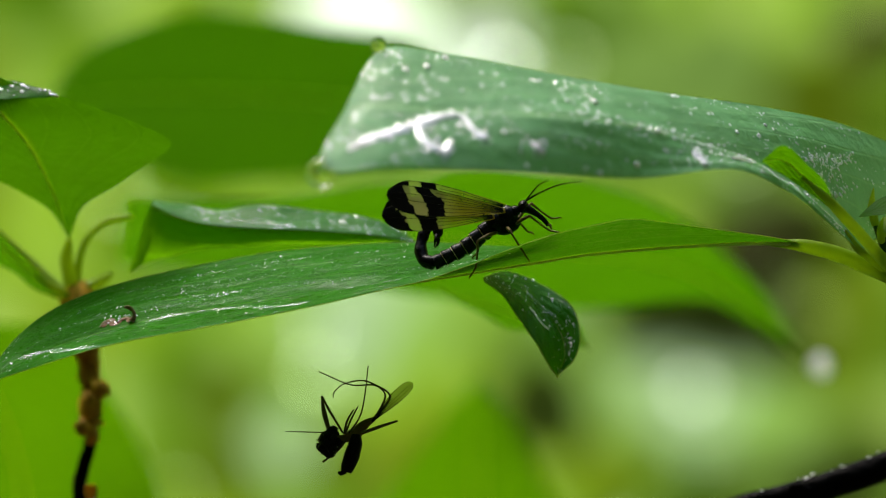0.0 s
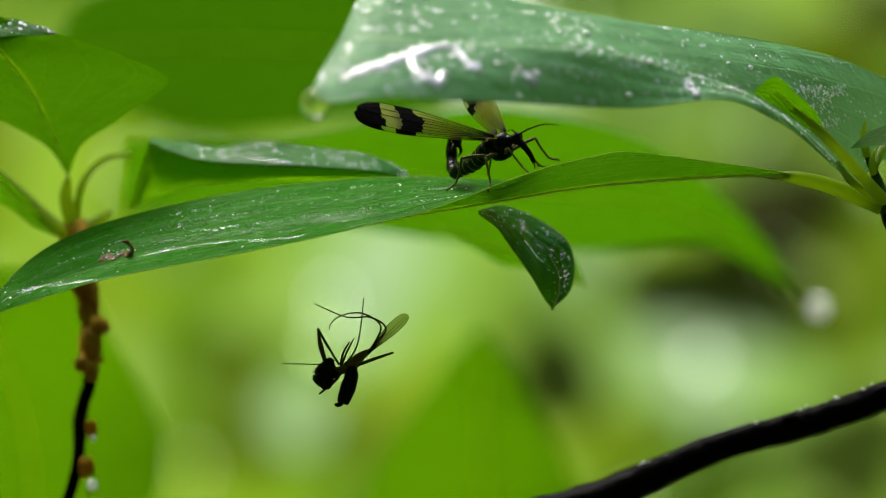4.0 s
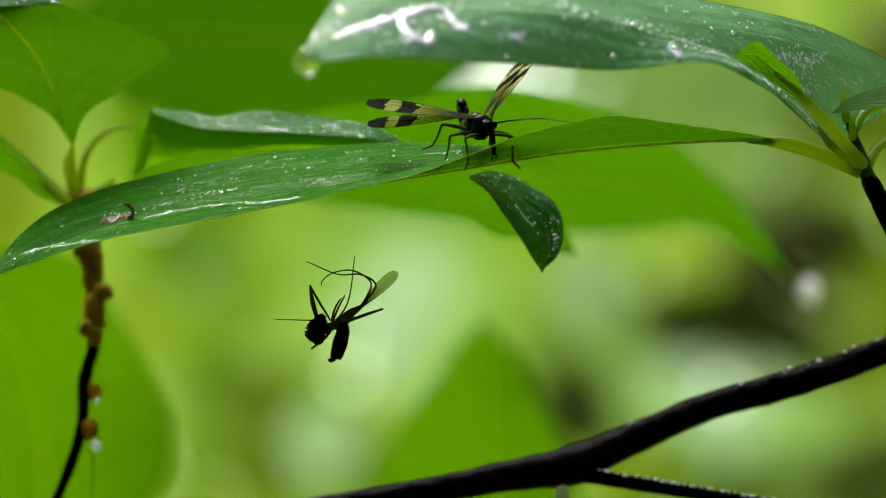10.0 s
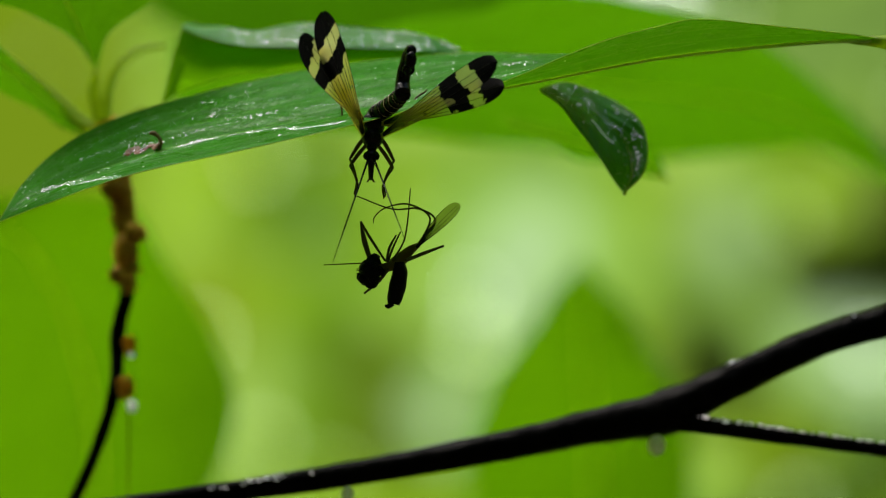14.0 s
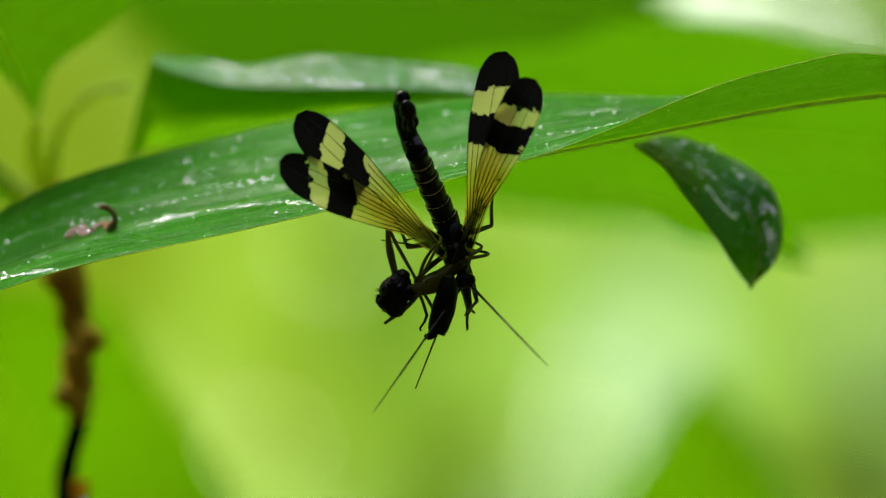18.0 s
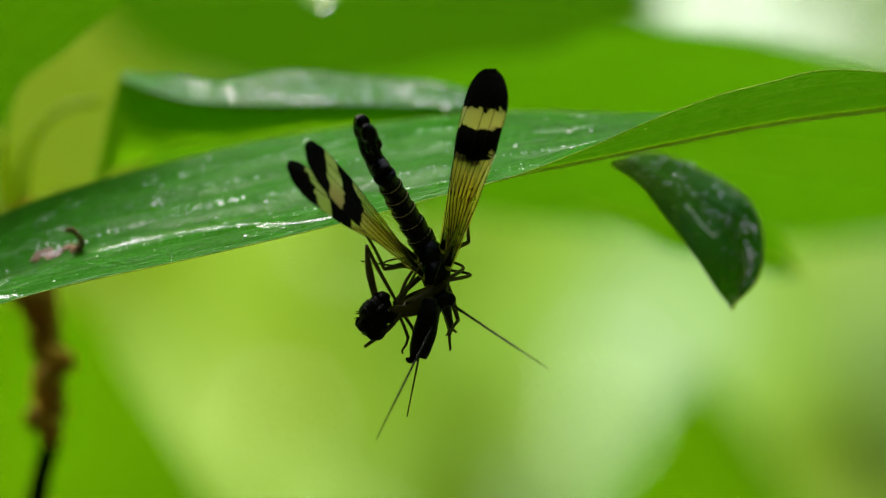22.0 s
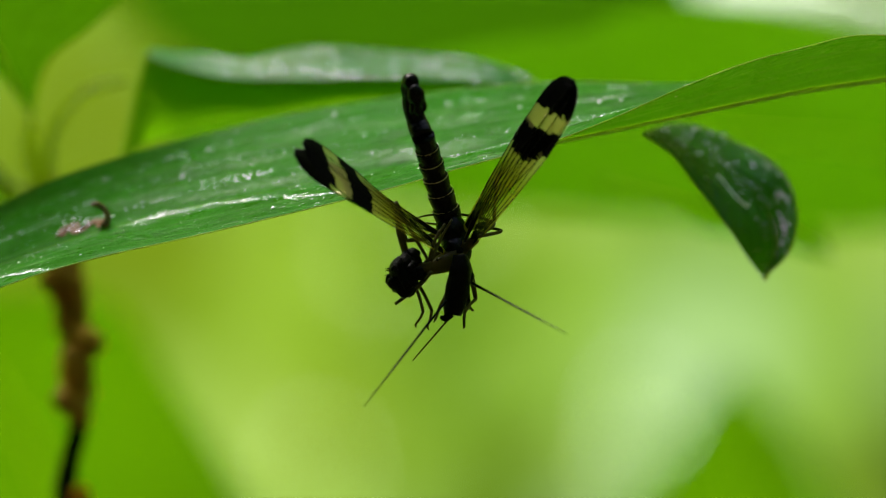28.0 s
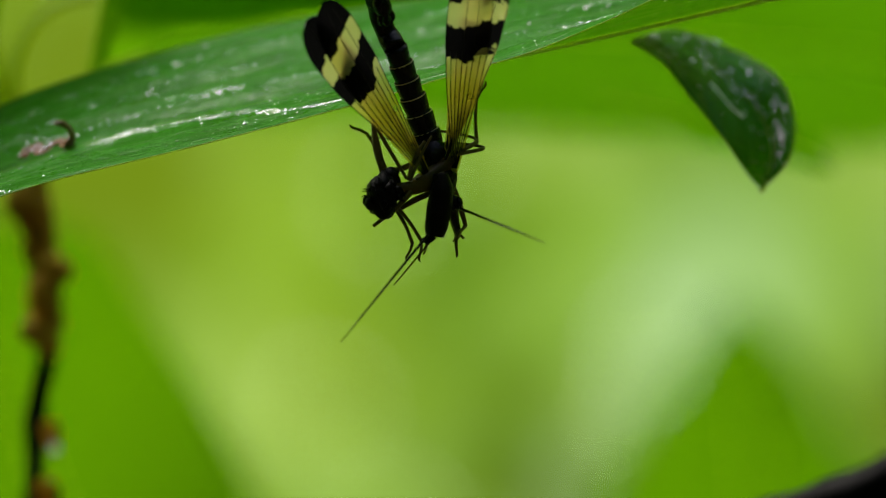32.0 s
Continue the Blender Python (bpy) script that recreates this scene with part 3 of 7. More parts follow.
     [(-1.1, 150.0, 1.9), (17.2, 140.0, 1.3), (32.2, 135.0, -0.7), (41.2, 135.0, -1.6), (50.6, 150.0, -2.4), (63.2, 165.0, -1.8), (69.6, 170.0, -3.7), (75.0, 175.0, -6.8)],
     [(-0.6, 120.0, 5.8), (17.2, 115.0, 6.4), (32.0, 110.0, 6.1), (40.9, 112.0, 4.9), (50.1, 130.0, 4.2), (60.9, 150.0, 2.6), (68.8, 165.0, -1.6), (75.0, 175.0, -6.8)],
     [(-0.3, 100.0, 9.7), (17.3, 95.0, 10.6), (28.9, 90.0, 11.9), (34.1, 88.0, 13.6), (41.7, 90.0, 13.3), (55.7, 115.0, 10.2), (65.8, 150.0, 3.8), (75.0, 175.0, -6.8)],
     MELLOW, wave=1.5, bulge=1.5, seed=11.0, nu=40, rib=0.15)
part("drip_tip", tube([(73.0, 174.0, -3.7), (75.2, 174.0, -5.5), (76.3, 174.0, -6.6), (77.1, 173.0, -7.4)], [0.5, 0.3, 0.2, 0.15], 8, 20, 0.1, tuple(background_leaf.location / MM)), MELLOW, background_leaf, "long narrow drip tip")
leaf("shade_leaf", "very large dark green leaf overhead, out of focus",
     [(-9.6, 210.0, 19.4), (-1.4, 240.0, 12.0), (11.2, 245.0, 10.5), (24.4, 245.0, 11.2), (33.8, 240.0, 13.2), (39.5, 220.0, 17.3)],
     [(-9.6, 210.0, 19.4), (-0.9, 210.0, 20.3), (10.7, 210.0, 20.6), (23.7, 215.0, 20.2), (34.0, 215.0, 19.2), (39.5, 220.0, 17.3)],
     [(-9.6, 210.0, 19.4), (-4.8, 195.0, 25.0), (9.0, 190.0, 29.7), (23.1, 190.0, 28.5), (33.6, 200.0, 25.0), (39.5, 220.0, 17.3)],
     DEEP, wave=1.5, bulge=1.5, seed=12.0, nu=40, rib=0.15)
leaf("low_leaf", "big yellow-green leaf low behind the stem, out of focus",
     [(-26.8, 150.0, -5.4), (-27.5, 155.0, -10.5), (-28.2, 162.0, -15.7), (-28.4, 170.0, -20.9), (-27.9, 180.0, -26.2), (-26.7, 190.0, -31.6), (-24.9, 200.0, -37.0), (-20.5, 218.0, -45.3), (-14.6, 235.0, -53.1)],
     [(-26.8, 150.0, -5.4), (-17.9, 152.0, -9.0), (-14.1, 160.0, -14.1), (-12.2, 170.0, -19.3), (-11.0, 180.0, -24.6), (-10.4, 190.0, -29.9), (-10.4, 200.0, -35.4), (-11.8, 218.0, -44.5), (-14.6, 235.0, -53.1)],
     [(-26.8, 150.0, -5.4), (-7.7, 150.0, -5.9), (-2.2, 158.0, -12.6), (1.5, 168.0, -18.0), (3.9, 178.0, -23.3), (4.4, 188.0, -28.0), (3.1, 198.0, -32.8), (-3.1, 215.0, -42.9), (-14.6, 235.0, -53.1)],
     LIME, wave=1.5, bulge=1.5, seed=13.0, nu=40, rib=0.15)
leaf("pointed_leaf", "upright pointed green leaf far behind, out of focus",
     [(41.4, 250.0, -12.2), (37.7, 252.0, -16.4), (34.1, 255.0, -21.3), (30.9, 262.0, -27.3), (28.7, 270.0, -34.4), (30.5, 285.0, -46.6)],
     [(41.4, 250.0, -12.2), (41.7, 256.0, -18.1), (42.0, 262.0, -23.7), (42.4, 270.0, -29.3), (42.9, 280.0, -35.1), (43.3, 290.0, -46.5)],
     [(41.4, 250.0, -12.2), (44.6, 252.0, -16.0), (48.0, 255.0, -21.1), (51.2, 262.0, -27.0), (53.9, 270.0, -33.3), (54.3, 285.0, -46.2)],
     LIME, wave=1.0, bulge=1.0, seed=14.0, nu=40, rib=0.15)
leaf("small_leaf", "small green leaf tip behind the curled leaf",
     [(31.6, 70.0, 0.5), (39.1, 72.0, -2.5), (44.4, 72.0, -4.0), (47.6, 70.0, -4.6)],
     [(31.6, 66.0, 0.9), (39.6, 66.0, -1.2), (44.8, 66.0, -2.9), (47.6, 70.0, -4.6)],
     [(31.5, 60.0, 1.3), (40.1, 60.0, 0.2), (45.6, 62.0, -1.7), (47.6, 70.0, -4.6)],
     YOUNG, wave=0.6, bulge=0.5, seed=15.0, nu=24)
leaf("lower_leaf", "narrow green leaf on a pale stalk beside the stem",
     [(-6.3, 44.0, -0.7), (-8.9, 44.0, 0.2), (-12.9, 42.0, 2.8), (-17.5, 38.0, 5.5), (-22.0, 34.0, 6.6)],
     [(-6.3, 44.0, -0.7), (-9.3, 40.0, 1.8), (-12.9, 36.0, 5.0), (-17.4, 32.0, 7.8), (-22.0, 34.0, 6.6)],
     [(-6.3, 44.0, -0.7), (-9.4, 38.0, 2.5), (-13.2, 32.0, 6.4), (-17.4, 28.0, 9.6), (-22.0, 34.0, 6.6)],
     YOUNG, petiole=[(-9.4, 40.0, 1.8), (-7.4, 42.0, 0.5), (-5.5, 44.0, -0.4)], stalk=0.5, wave=0.4, bulge=0.3, seed=16.0, nu=30)
wet_leaf, wet_blade = leaf("wet_leaf", "wet dark green leaf edge with shining droplets",
     [(-19.6, 10.0, 19.3), (-15.7, 10.0, 19.4), (-11.9, 11.0, 19.6), (-9.1, 12.0, 19.7), (-7.2, 13.0, 20.0)],
     [(-19.7, 13.0, 20.4), (-15.8, 13.0, 20.4), (-11.9, 13.0, 20.3), (-9.1, 13.0, 20.2), (-7.2, 13.0, 20.0)],
     [(-19.8, 18.0, 21.9), (-15.9, 18.0, 21.5), (-12.0, 17.0, 21.2), (-9.2, 15.0, 20.7), (-7.2, 13.0, 20.0)],
     CURL, wave=0.5, bulge=0.4, seed=17.0, nu=30, rib=0.15)

# ---- stems and branches ----
stem = thing("stem", (-4.7, 42.0, 2.8), "thin dark stem with an ochre-brown scaly upper part", "stem")
O = (-4.7, 42.0, 2.8)
part("lower_stem", tube([(-3.4, 42.0, -13.2), (-3.5, 42.0, -15.7), (-4.3, 42.0, -18.5), (-4.3, 41.0, -21.3), (-4.6, 40.0, -24.1), (-5.5, 40.0, -27.4), (-6.9, 40.0, -31.0), (-9.4, 40.0, -36.4)], [0.7, 0.62, 0.75, 0.65, 0.6, 0.55, 0.55, 0.5], 12, None, 0.25, O), BARK, stem)
part("upper_stem", tube([(-5.0, 43.5, 0.9), (-4.5, 42.0, -1.6), (-4.0, 42.0, -5.1), (-3.4, 42.0, -9.0), (-3.5, 42.0, -11.8), (-3.4, 42.0, -14.0)], [0.6, 1.0, 1.2, 1.05, 1.15, 0.7], 14, 60, 0.4, O), BROWN, stem, "ochre-brown scaly bark")
branch = thing("branch", (47.1, 25.0, -25.9), "black wet branch with a side twig", "branch")
O = (47.1, 25.0, -25.9)
part("main_limb", tube([(91.6, 25.0, -8.4), (78.7, 25.0, -13.7), (72.5, 25.0, -16.2), (67.4, 25.0, -17.9), (60.3, 25.0, -20.0), (51.6, 25.0, -23.9), (46.4, 25.0, -26.3), (40.0, 25.0, -27.5), (31.8, 25.0, -29.2), (22.5, 25.0, -30.9), (10.1, 25.0, -32.8), (0.4, 25.0, -34.0), (-11.3, 25.0, -35.5)], [1.42, 1.46, 1.46, 1.46, 1.45, 1.65, 2.15, 1.6, 1.4, 1.25, 1.05, 0.9, 0.8], 16, 160, 0.09, O), BARK, branch)
part("side_twig", tube([(45.8, 25.0, -26.7), (49.3, 24.0, -27.5), (53.3, 23.0, -28.1), (59.2, 22.0, -28.9), (65.0, 21.0, -29.7), (73.7, 20.0, -31.1)], [1.1, 0.85, 0.75, 0.7, 0.65, 0.6], 12, 50, 0.12, O), BARK, branch)
twig = thing("twig", (74.1, 2.0, 5.9), "green twig with a pointed bud", "twig")
O = (74.1, 2.0, 5.9)
part("shoot", tube([(72.7, 2.0, 10.1), (73.4, 2.0, 8.4), (74.3, 2.0, 6.2), (75.0, 2.0, 4.2), (76.1, 2.0, 2.2)], [0.3, 0.42, 0.55, 0.75, 0.8], 12, None, 0.15, O), GREENBARK, twig)

# ---- the insects ----


def chitin_material(name, color, rough, bump=0.4, spec=0.35):
    m = Nodes(name)
    n = m.noise(2500.0, 4.0, 0.6)
    big = m.noise(600.0, 2.0)
    col = m.mix(big, rgba([c * 0.6 for c in color]), rgba([c * 1.4 for c in color]))
    return m.done(principled(m, col, m.math("ADD", rough - 0.1, m.math("MULTIPLY", n, 0.2)), 0.0, spec, m.bump(n, bump, 0.00015)).outputs[0])


def wing_material(name):
    """A yellowish membrane with a black tip, a ragged black cross-band and a dark spot."""
    m = Nodes(name)
    sep = m.add("ShaderNodeSeparateXYZ")
    m.tree.links.new(m.coords("UV"), sep.inputs[0])
    u, v = sep.outputs[0], sep.outputs[1]
    rag = m.math("MULTIPLY", m.math("SUBTRACT", m.noise(560.0, 4.0, 0.65), 0.5), 0.19)
    w = m.math("ADD", u, rag)
    slant = m.math("MULTIPLY", m.math("SUBTRACT", v, 0.5), 0.10)
    tip = m.ramp(m.math("ADD", w, slant), 0.80, 0.81)
    bend = m.math("MULTIPLY", m.math("ABSOLUTE", m.math("SUBTRACT", v, 0.45)), 0.10)
    b = m.math("SUBTRACT", m.math("ADD", w, slant), bend)
    band = m.math("MULTIPLY", m.ramp(b, 0.505, 0.515), m.math("SUBTRACT", 1.0, m.ramp(b, 0.675, 0.685)))
    dark = m.math("MAXIMUM", tip, band)
    tone = m.noise(900.0, 3.0)
    skin = m.mix(tone, rgba((0.33, 0.27, 0.012)), rgba((0.48, 0.40, 0.04)))
    pale = m.mix(m.ramp(u, 0.35, 0.68), skin, rgba((0.66, 0.63, 0.20)))
    col = m.mix(dark, pale, rgba((0.004, 0.004, 0.004)))
    p = principled(m, col, 0.5, 0.0, 0.02)
    tl = m.add("ShaderNodeBsdfTranslucent", Color=col)
    mx = m.add("ShaderNodeMixShader")
    mx.inputs[0].default_value = 0.55
    m.tree.links.new(p.outputs[0], mx.inputs[1])
    m.tree.links.new(tl.outputs[0], mx.inputs[2])
    tr = m.add("ShaderNodeBsdfTransparent", Color=rgba((0.95, 0.9, 0.55)))
    last = m.add("ShaderNodeMixShader")
    m.set(last, 0, m.math("SUBTRACT", 0.48, m.math("MULTIPLY", dark, 0.48)))
    m.tree.links.new(mx.outputs[0], last.inputs[1])
    m.tree.links.new(tr.outputs[0], last.inputs[2])
    return m.done(last.outputs[0])


BLACK = chitin_material("black_chitin", (0.0028, 0.0028, 0.0024), 0.24, 0.6, 0.1)
DULL = chitin_material("dull_black_chitin", (0.003, 0.0028, 0.002), 0.45, 0.9, 0.06)
TAN = chitin_material("tan_chitin", (0.09, 0.066, 0.015), 0.5, 0.4, 0.1)
OLIVE = chitin_material("olive_chitin", (0.075, 0.065, 0.016), 0.5, 0.4, 0.1)
VEIN = chitin_material("dark_wing_vein", (0.008, 0.007, 0.003), 0.5, 0.4, 0.05)
PALE = chitin_material("pale_ring_chitin", (0.36, 0.31, 0.14), 0.45)
WING = wing_material("banded_wing")


def limp_wing_material():
    """The plain olive membrane of the prey's wing."""
    m = Nodes("plain_wing")
    col = m.mix(m.noise(700.0, 3.0), rgba((0.20, 0.22, 0.03)), rgba((0.36, 0.36, 0.08)))
    p = principled(m, col, 0.4)
    tr = m.add("ShaderNodeBsdfTransparent", Color=rgba((0.7, 0.75, 0.3)))
    mx = m.add("ShaderNodeMixShader")
    mx.inputs[0].default_value = 0.5
    m.tree.links.new(p.outputs[0], mx.inputs[1])
    m.tree.links.new(tr.outputs[0], mx.inputs[2])
    return m.done(mx.outputs[0])


LIMP = limp_wing_material()
HUSKY = stalk_material("amber_insect_skin", (0.075, 0.055, 0.012), (0.34, 0.26, 0.025), 0.55)


def wing_bm(length, width, camber=0.25):
    """A long rounded wing from the origin along x, in millimetres."""
    bm = bmesh.new()
    uvl = bm.loops.layers.uv.new("UVMap")
    nu, nv = 44, 10
    rows = []
    for i in range(nu + 1):
        u = i / nu
        half = width * 0.5 * (0.16 + 0.84 * min(1.0, (u / 0.62)) ** 0.85)
        if u > 0.78:
            half *= math.sqrt(max(0.0, 1 - ((u - 0.78) / 0.22) ** 2.3))
        row = []
        for j in range(nv + 1):
            v = j / nv
            y = (v - 0.45) * 2 * half
            z = camber * (math.sin(v * math.pi) * 0.5 + 0.02 * math.sin(v * 16)) * min(1, u * 2) + 0.3 * u * u
            row.append(bm.verts.new(Vector((u * length, y, z)) * MM))
        rows.append(row)
    for i in range(nu):
        for j in range(nv):
            f = bm.faces.new((rows[i][j], rows[i + 1][j], rows[i + 1][j + 1], rows[i][j + 1]))
            for loop, (a, b) in zip(f.loops, ((i, j), (i + 1, j), (i + 1, j + 1), (i, j + 1))):
                loop[uvl].uv = (a / nu, b / nv)
    return bm


def vein_bm(length, width):
    """The dark long veins of a wing, proud of the membrane, one mesh each."""
    made = []
    for v, end in ((0.02, 0.97), (0.14, 0.58), (0.30, 0.95), (0.42, 0.56), (0.55, 0.95), (0.70, 0.57), (0.85, 0.56), (0.99, 0.80)):
        line = []
        for u in np.linspace(0.02, end, 9):
            half = width * 0.5 * (0.16 + 0.84 * min(1.0, (u / 0.62)) ** 0.85)
            if u > 0.78:
                half *= math.sqrt(max(0.0, 1 - ((u - 0.78) / 0.22) ** 2.3))
            w = v if u > 0.35 else 0.45 + (v - 0.45) * (0.55 + 0.45 * u / 0.35)
            z = 0.25 * (math.sin(w * math.pi) * 0.5 + 0.02 * math.sin(w * 16)) * min(1, u * 2) + 0.3 * u * u
            line.append((u * length, (w - 0.45) * 2 * half, z + 0.02))
        made.append(tube(line, [0.036, 0.03, 0.018], 5, 20, 0))
    return made


def leg_bm(span, knee, thick=0.13):
    bm = tube([(0, 0, 0), (span * 0.2, 0, knee * 0.55), (span * 0.42, 0, knee)], [thick * 1.3, thick * 1.5, thick], 7, 8)
    tube([(span * 0.42, 0, knee), (span * 0.6, 0, knee * 0.45), (span * 0.8, 0, knee * -0.02)], [thick, thick * 0.8, thick * 0.8], 6, 8, bm=bm)
    tube([(span * 0.8, 0, 0), (span * 0.9, 0, -0.05), (span, 0, 0.02), (span * 1.04, 0, -0.12)], [thick * 0.8, thick * 0.7, thick * 0.65, thick * 0.3], 6, 8, bm=bm)
    return bm


FLY_AT = (36.1, -3.0, 8.8)
fly = thing("scorpionfly", FLY_AT, "black scorpionfly with yellow black-banded wings and curled tail", "insect")
bm = bead((0.55, 0, 0.1), 1.05, squash=(1.0, 0.95, 1.0), lumps=0.12)
bead((-0.7, 0, 0.05), 1.1, squash=(1.1, 0.92, 0.95), lumps=0.12, bm=bm)
bead((1.45, 0, 0.25), 0.6, squash=(0.9, 0.9, 0.9), lumps=0.1, bm=bm)
bead((0.2, 0, -0.7), 0.98, squash=(1.45, 0.9, 0.95), lumps=0.15, bm=bm)
part("thorax", bm, BLACK, fly)
bm = bead((2.35, 0, 0.3), 0.62, squash=(0.9, 1.05, 1.0), lumps=0.06)
tube([(2.5, 0, 0.1), (3.1, 0, -0.7), (3.6, 0, -1.7), (3.75, 0, -2.4)], [0.45, 0.3, 0.24, 0.2], 10, 16, 0.1, bm=bm)
head = part("head", bm, BLACK, fly)
for s in (-1, 1):
    part("eye", bead((2.45, 0.5 * s, 0.45), 0.34, squash=(1, 0.7, 1.1)), BLACK, head, "glossy dark compound eye")
    part("palp", tube([(3.7, 0.1 * s, -2.2), (3.95, 0.25 * s, -2.5), (3.9, 0.35 * s, -2.9)], [0.08, 0.09, 0.05], 6, 8), TAN, head)

ABD = 6.6
radii = []
for k in range(6):
    w = 0.86 - 0.03 * k
    radii += [w * 0.88, w * 0.97, w, w * 1.03, w * 1.06]
abdomen = part("abdomen", tube([(0, 0, 0), (ABD * 0.5, 0, -0.35), (ABD, 0, 0)], radii, 14, 60, 0.05), BLACK, fly)
for k in range(1, 6):
    x = ABD * k / 6
    z = -0.35 * (1 - (2 * k / 6 - 1) ** 2)
    w = (0.86 - 0.03 * k) * 0.98
    part("ring", tube([(x - 0.035, 0, z), (x + 0.035, 0, z)], [w * 1.09, w * 1.08], 16, 3, cap=False), PALE, abdomen, "pale narrow ring")
bm = tube([(0, 0, 0), (0.9, 0, 0.5), (1.25, 0, 1.7), (1.0, 0, 3.0), (0.5, 0, 3.9), (-0.2, 0, 4.2)], [0.68, 0.70, 0.62, 0.66, 0.54, 0.6, 0.5, 0.52, 0.45], 12, 44, 0.05)
bead((-0.55, 0, 3.45), 0.62, squash=(0.85, 0.9, 1.25), lumps=0.08, bm=bm)
for s in (-1, 1):
    tube([(-0.5, 0.25 * s, 2.9), (-0.4, 0.42 * s, 2.3), (-0.15, 0.12 * s, 1.7)], [0.22, 0.16, 0.05], 7, 10, bm=bm)
tail = part("tail", bm, BLACK, abdomen, "hooked tail with a swollen claspered tip")

wings = {}
for s, side in ((-1, "right"), (1, "left")):
    for pair, length, width, x in (("fore", 14.1, 3.0, 0.7), ("hind", 13.4, 2.85, -0.5)):
        w = part(pair + "wing", wing_bm(length, width), WING, fly, "yellow membranous wing with black bands")
        for bm in vein_bm(length, width):
            part("vein", bm, VEIN, w)
        w.location = Vector((x, 0.75 * s, 0.75)) * MM
        wings[side + pair] = w
feelers, legs = {}, {}
for s, side in ((-1, "right"), (1, "left")):
    a = part("antenna", tube([(0, 0, 0), (3, 0, 0.15), (7, 0, 0.1), (11.5, 0, -0.5)], [0.11, 0.085, 0.07, 0.03], 6, 26, 0.15), BLACK, fly, "long thread-like antenna")
    a.location = Vector((2.75, 0.25 * s, 0.7)) * MM
    feelers[side] = a
    for row, x, span in (("front", 1.1, 4.6), ("middle", 0.1, 5.4), ("rear", -1.0, 5.3)):
        g = part(row + "_leg", leg_bm(span, 1.7), TAN, fly, "slender brown jointed leg")
        g.location = Vector((x, 0.55 * s, -0.85)) * MM
        legs[side + row] = g

# the dead prey, hanging on threads under the leaf; built round its lumpy thorax
prey = thing("dead_fly", (19.6, -3.0, -12.9), "dead dark fly hanging limp with folded legs", "insect")
bm = bead((0, 0, 0), 1.15, squash=(0.85, 0.9, 1.15), lumps=0.35, seg=20)
bead((-0.75, -0.2, -0.55), 0.42, lumps=0.2, bm=bm)
bead((0.35, 0, 1.1), 0.55, lumps=0.3, bm=bm)
bead((0.2, -0.2, -0.95), 0.5, lumps=0.3, bm=bm)
r = random.Random(3)
bumps = []
for k in range(26):
    v = Vector((r.uniform(-1, 1), r.uniform(-1, 0.3), r.uniform(-1, 1))).normalized()
    bumps.append(bead(v * 1.08, r.uniform(0.14, 0.3), seg=8, lumps=0.5))
chest = part("thorax", bm, DULL, prey)
for bm in bumps:
    part("lump", bm, DULL, chest)
for k in range(14):
    v = Vector((r.uniform(-1, 0.6), r.uniform(-0.6, 0.3), r.uniform(-1, 1))).normalized()
    part("bristle", tube([tuple(v * 1.0), tuple(v * 1.2), tuple(v * 1.38 + Vector((0, 0, -0.08)))], [0.05, 0.04, 0.015], 4, 5), DULL, prey)
bm = tube([(0.6, 0, 0.55), (1.6, 0.4, 0.5), (2.6, 1.0, 1.0), (3.6, 1.2, 1.9), (4.3, 0.8, 2.4)], [0.2, 0.42, 0.58, 0.48, 0.36, 0.2], 12, 26, 0.45)
part("neck", bm, HUSKY, prey, "amber half-transparent body skin")
bm = tube([(0, 0, 0), (0.9, 0, 0.15), (2.1, 0, 0.1), (3.2, 0, 0.0), (3.8, 0, -0.05)], [0.42, 0.7, 0.78, 0.68, 0.52], 14, 30, 0.14)
tube([(3.7, 0, -0.15), (4.05, 0, -0.5), (4.0, 0, -0.8)], [0.32, 0.26, 0.1], 8, 8, bm=bm)
belly = part("abdomen", bm, DULL, prey)
limp = w = part("wing", wing_bm(5.6, 1.25, 0.1), LIMP, prey, "crumpled yellowish wing")
for bm in vein_bm(5.6, 1.25):
    part("vein", bm, VEIN, w)
part("folded_leg", tube([(0.1, 0, 0.8), (-0.5, 0, 2.7), (-0.85, 0, 4.55)], [0.2, 0.28, 0.09], 8, 14, 0.2), OLIVE, prey)
part("folded_leg", tube([(-0.85, 0, 4.55), (-0.1, 0.1, 3.2), (1.3, 0.1, 1.0)], [0.09, 0.13, 0.1], 6, 14), OLIVE, prey)
part("thin_leg", tube([(1.4, 0, 0.9), (1.7, 0, 2.2), (2.3, 0, 3.3)], [0.12, 0.12, 0.08], 6, 12), OLIVE, prey)
part("thin_leg", tube([(1.5, 0, 0.9), (2.1, 0.1, 2.4), (2.7, 0.1, 3.6)], [0.12, 0.1, 0.07], 6, 12), OLIVE, prey)
limbs = []
for root, line, r in (((4.4, 0, 2.6), [(4.4, 0, 2.6), (5.8, 0, 4.6), (4.3, 0, 5.7), (1.9, 0, 5.7), (-1.2, 0, 6.9)], [0.14, 0.1, 0.09, 0.07, 0.05]),
                      ((4.6, 0.1, 2.8), [(4.6, 0.1, 2.8), (5.3, 0.1, 4.9), (3.4, 0.1, 6.1), (1.4, 0.1, 5.8), (0.4, 0.1, 5.0), (0.3, 0.1, 4.4)], [0.14, 0.1, 0.09, 0.07, 0.06, 0.04]),
                      ((1.9, 0.1, 1.0), [(1.9, 0.1, 1.0), (2.9, 0.1, 2.6), (3.3, 0.1, 4.4), (3.6, 0.1, 7.6)], [0.1, 0.08, 0.07, 0.05]),
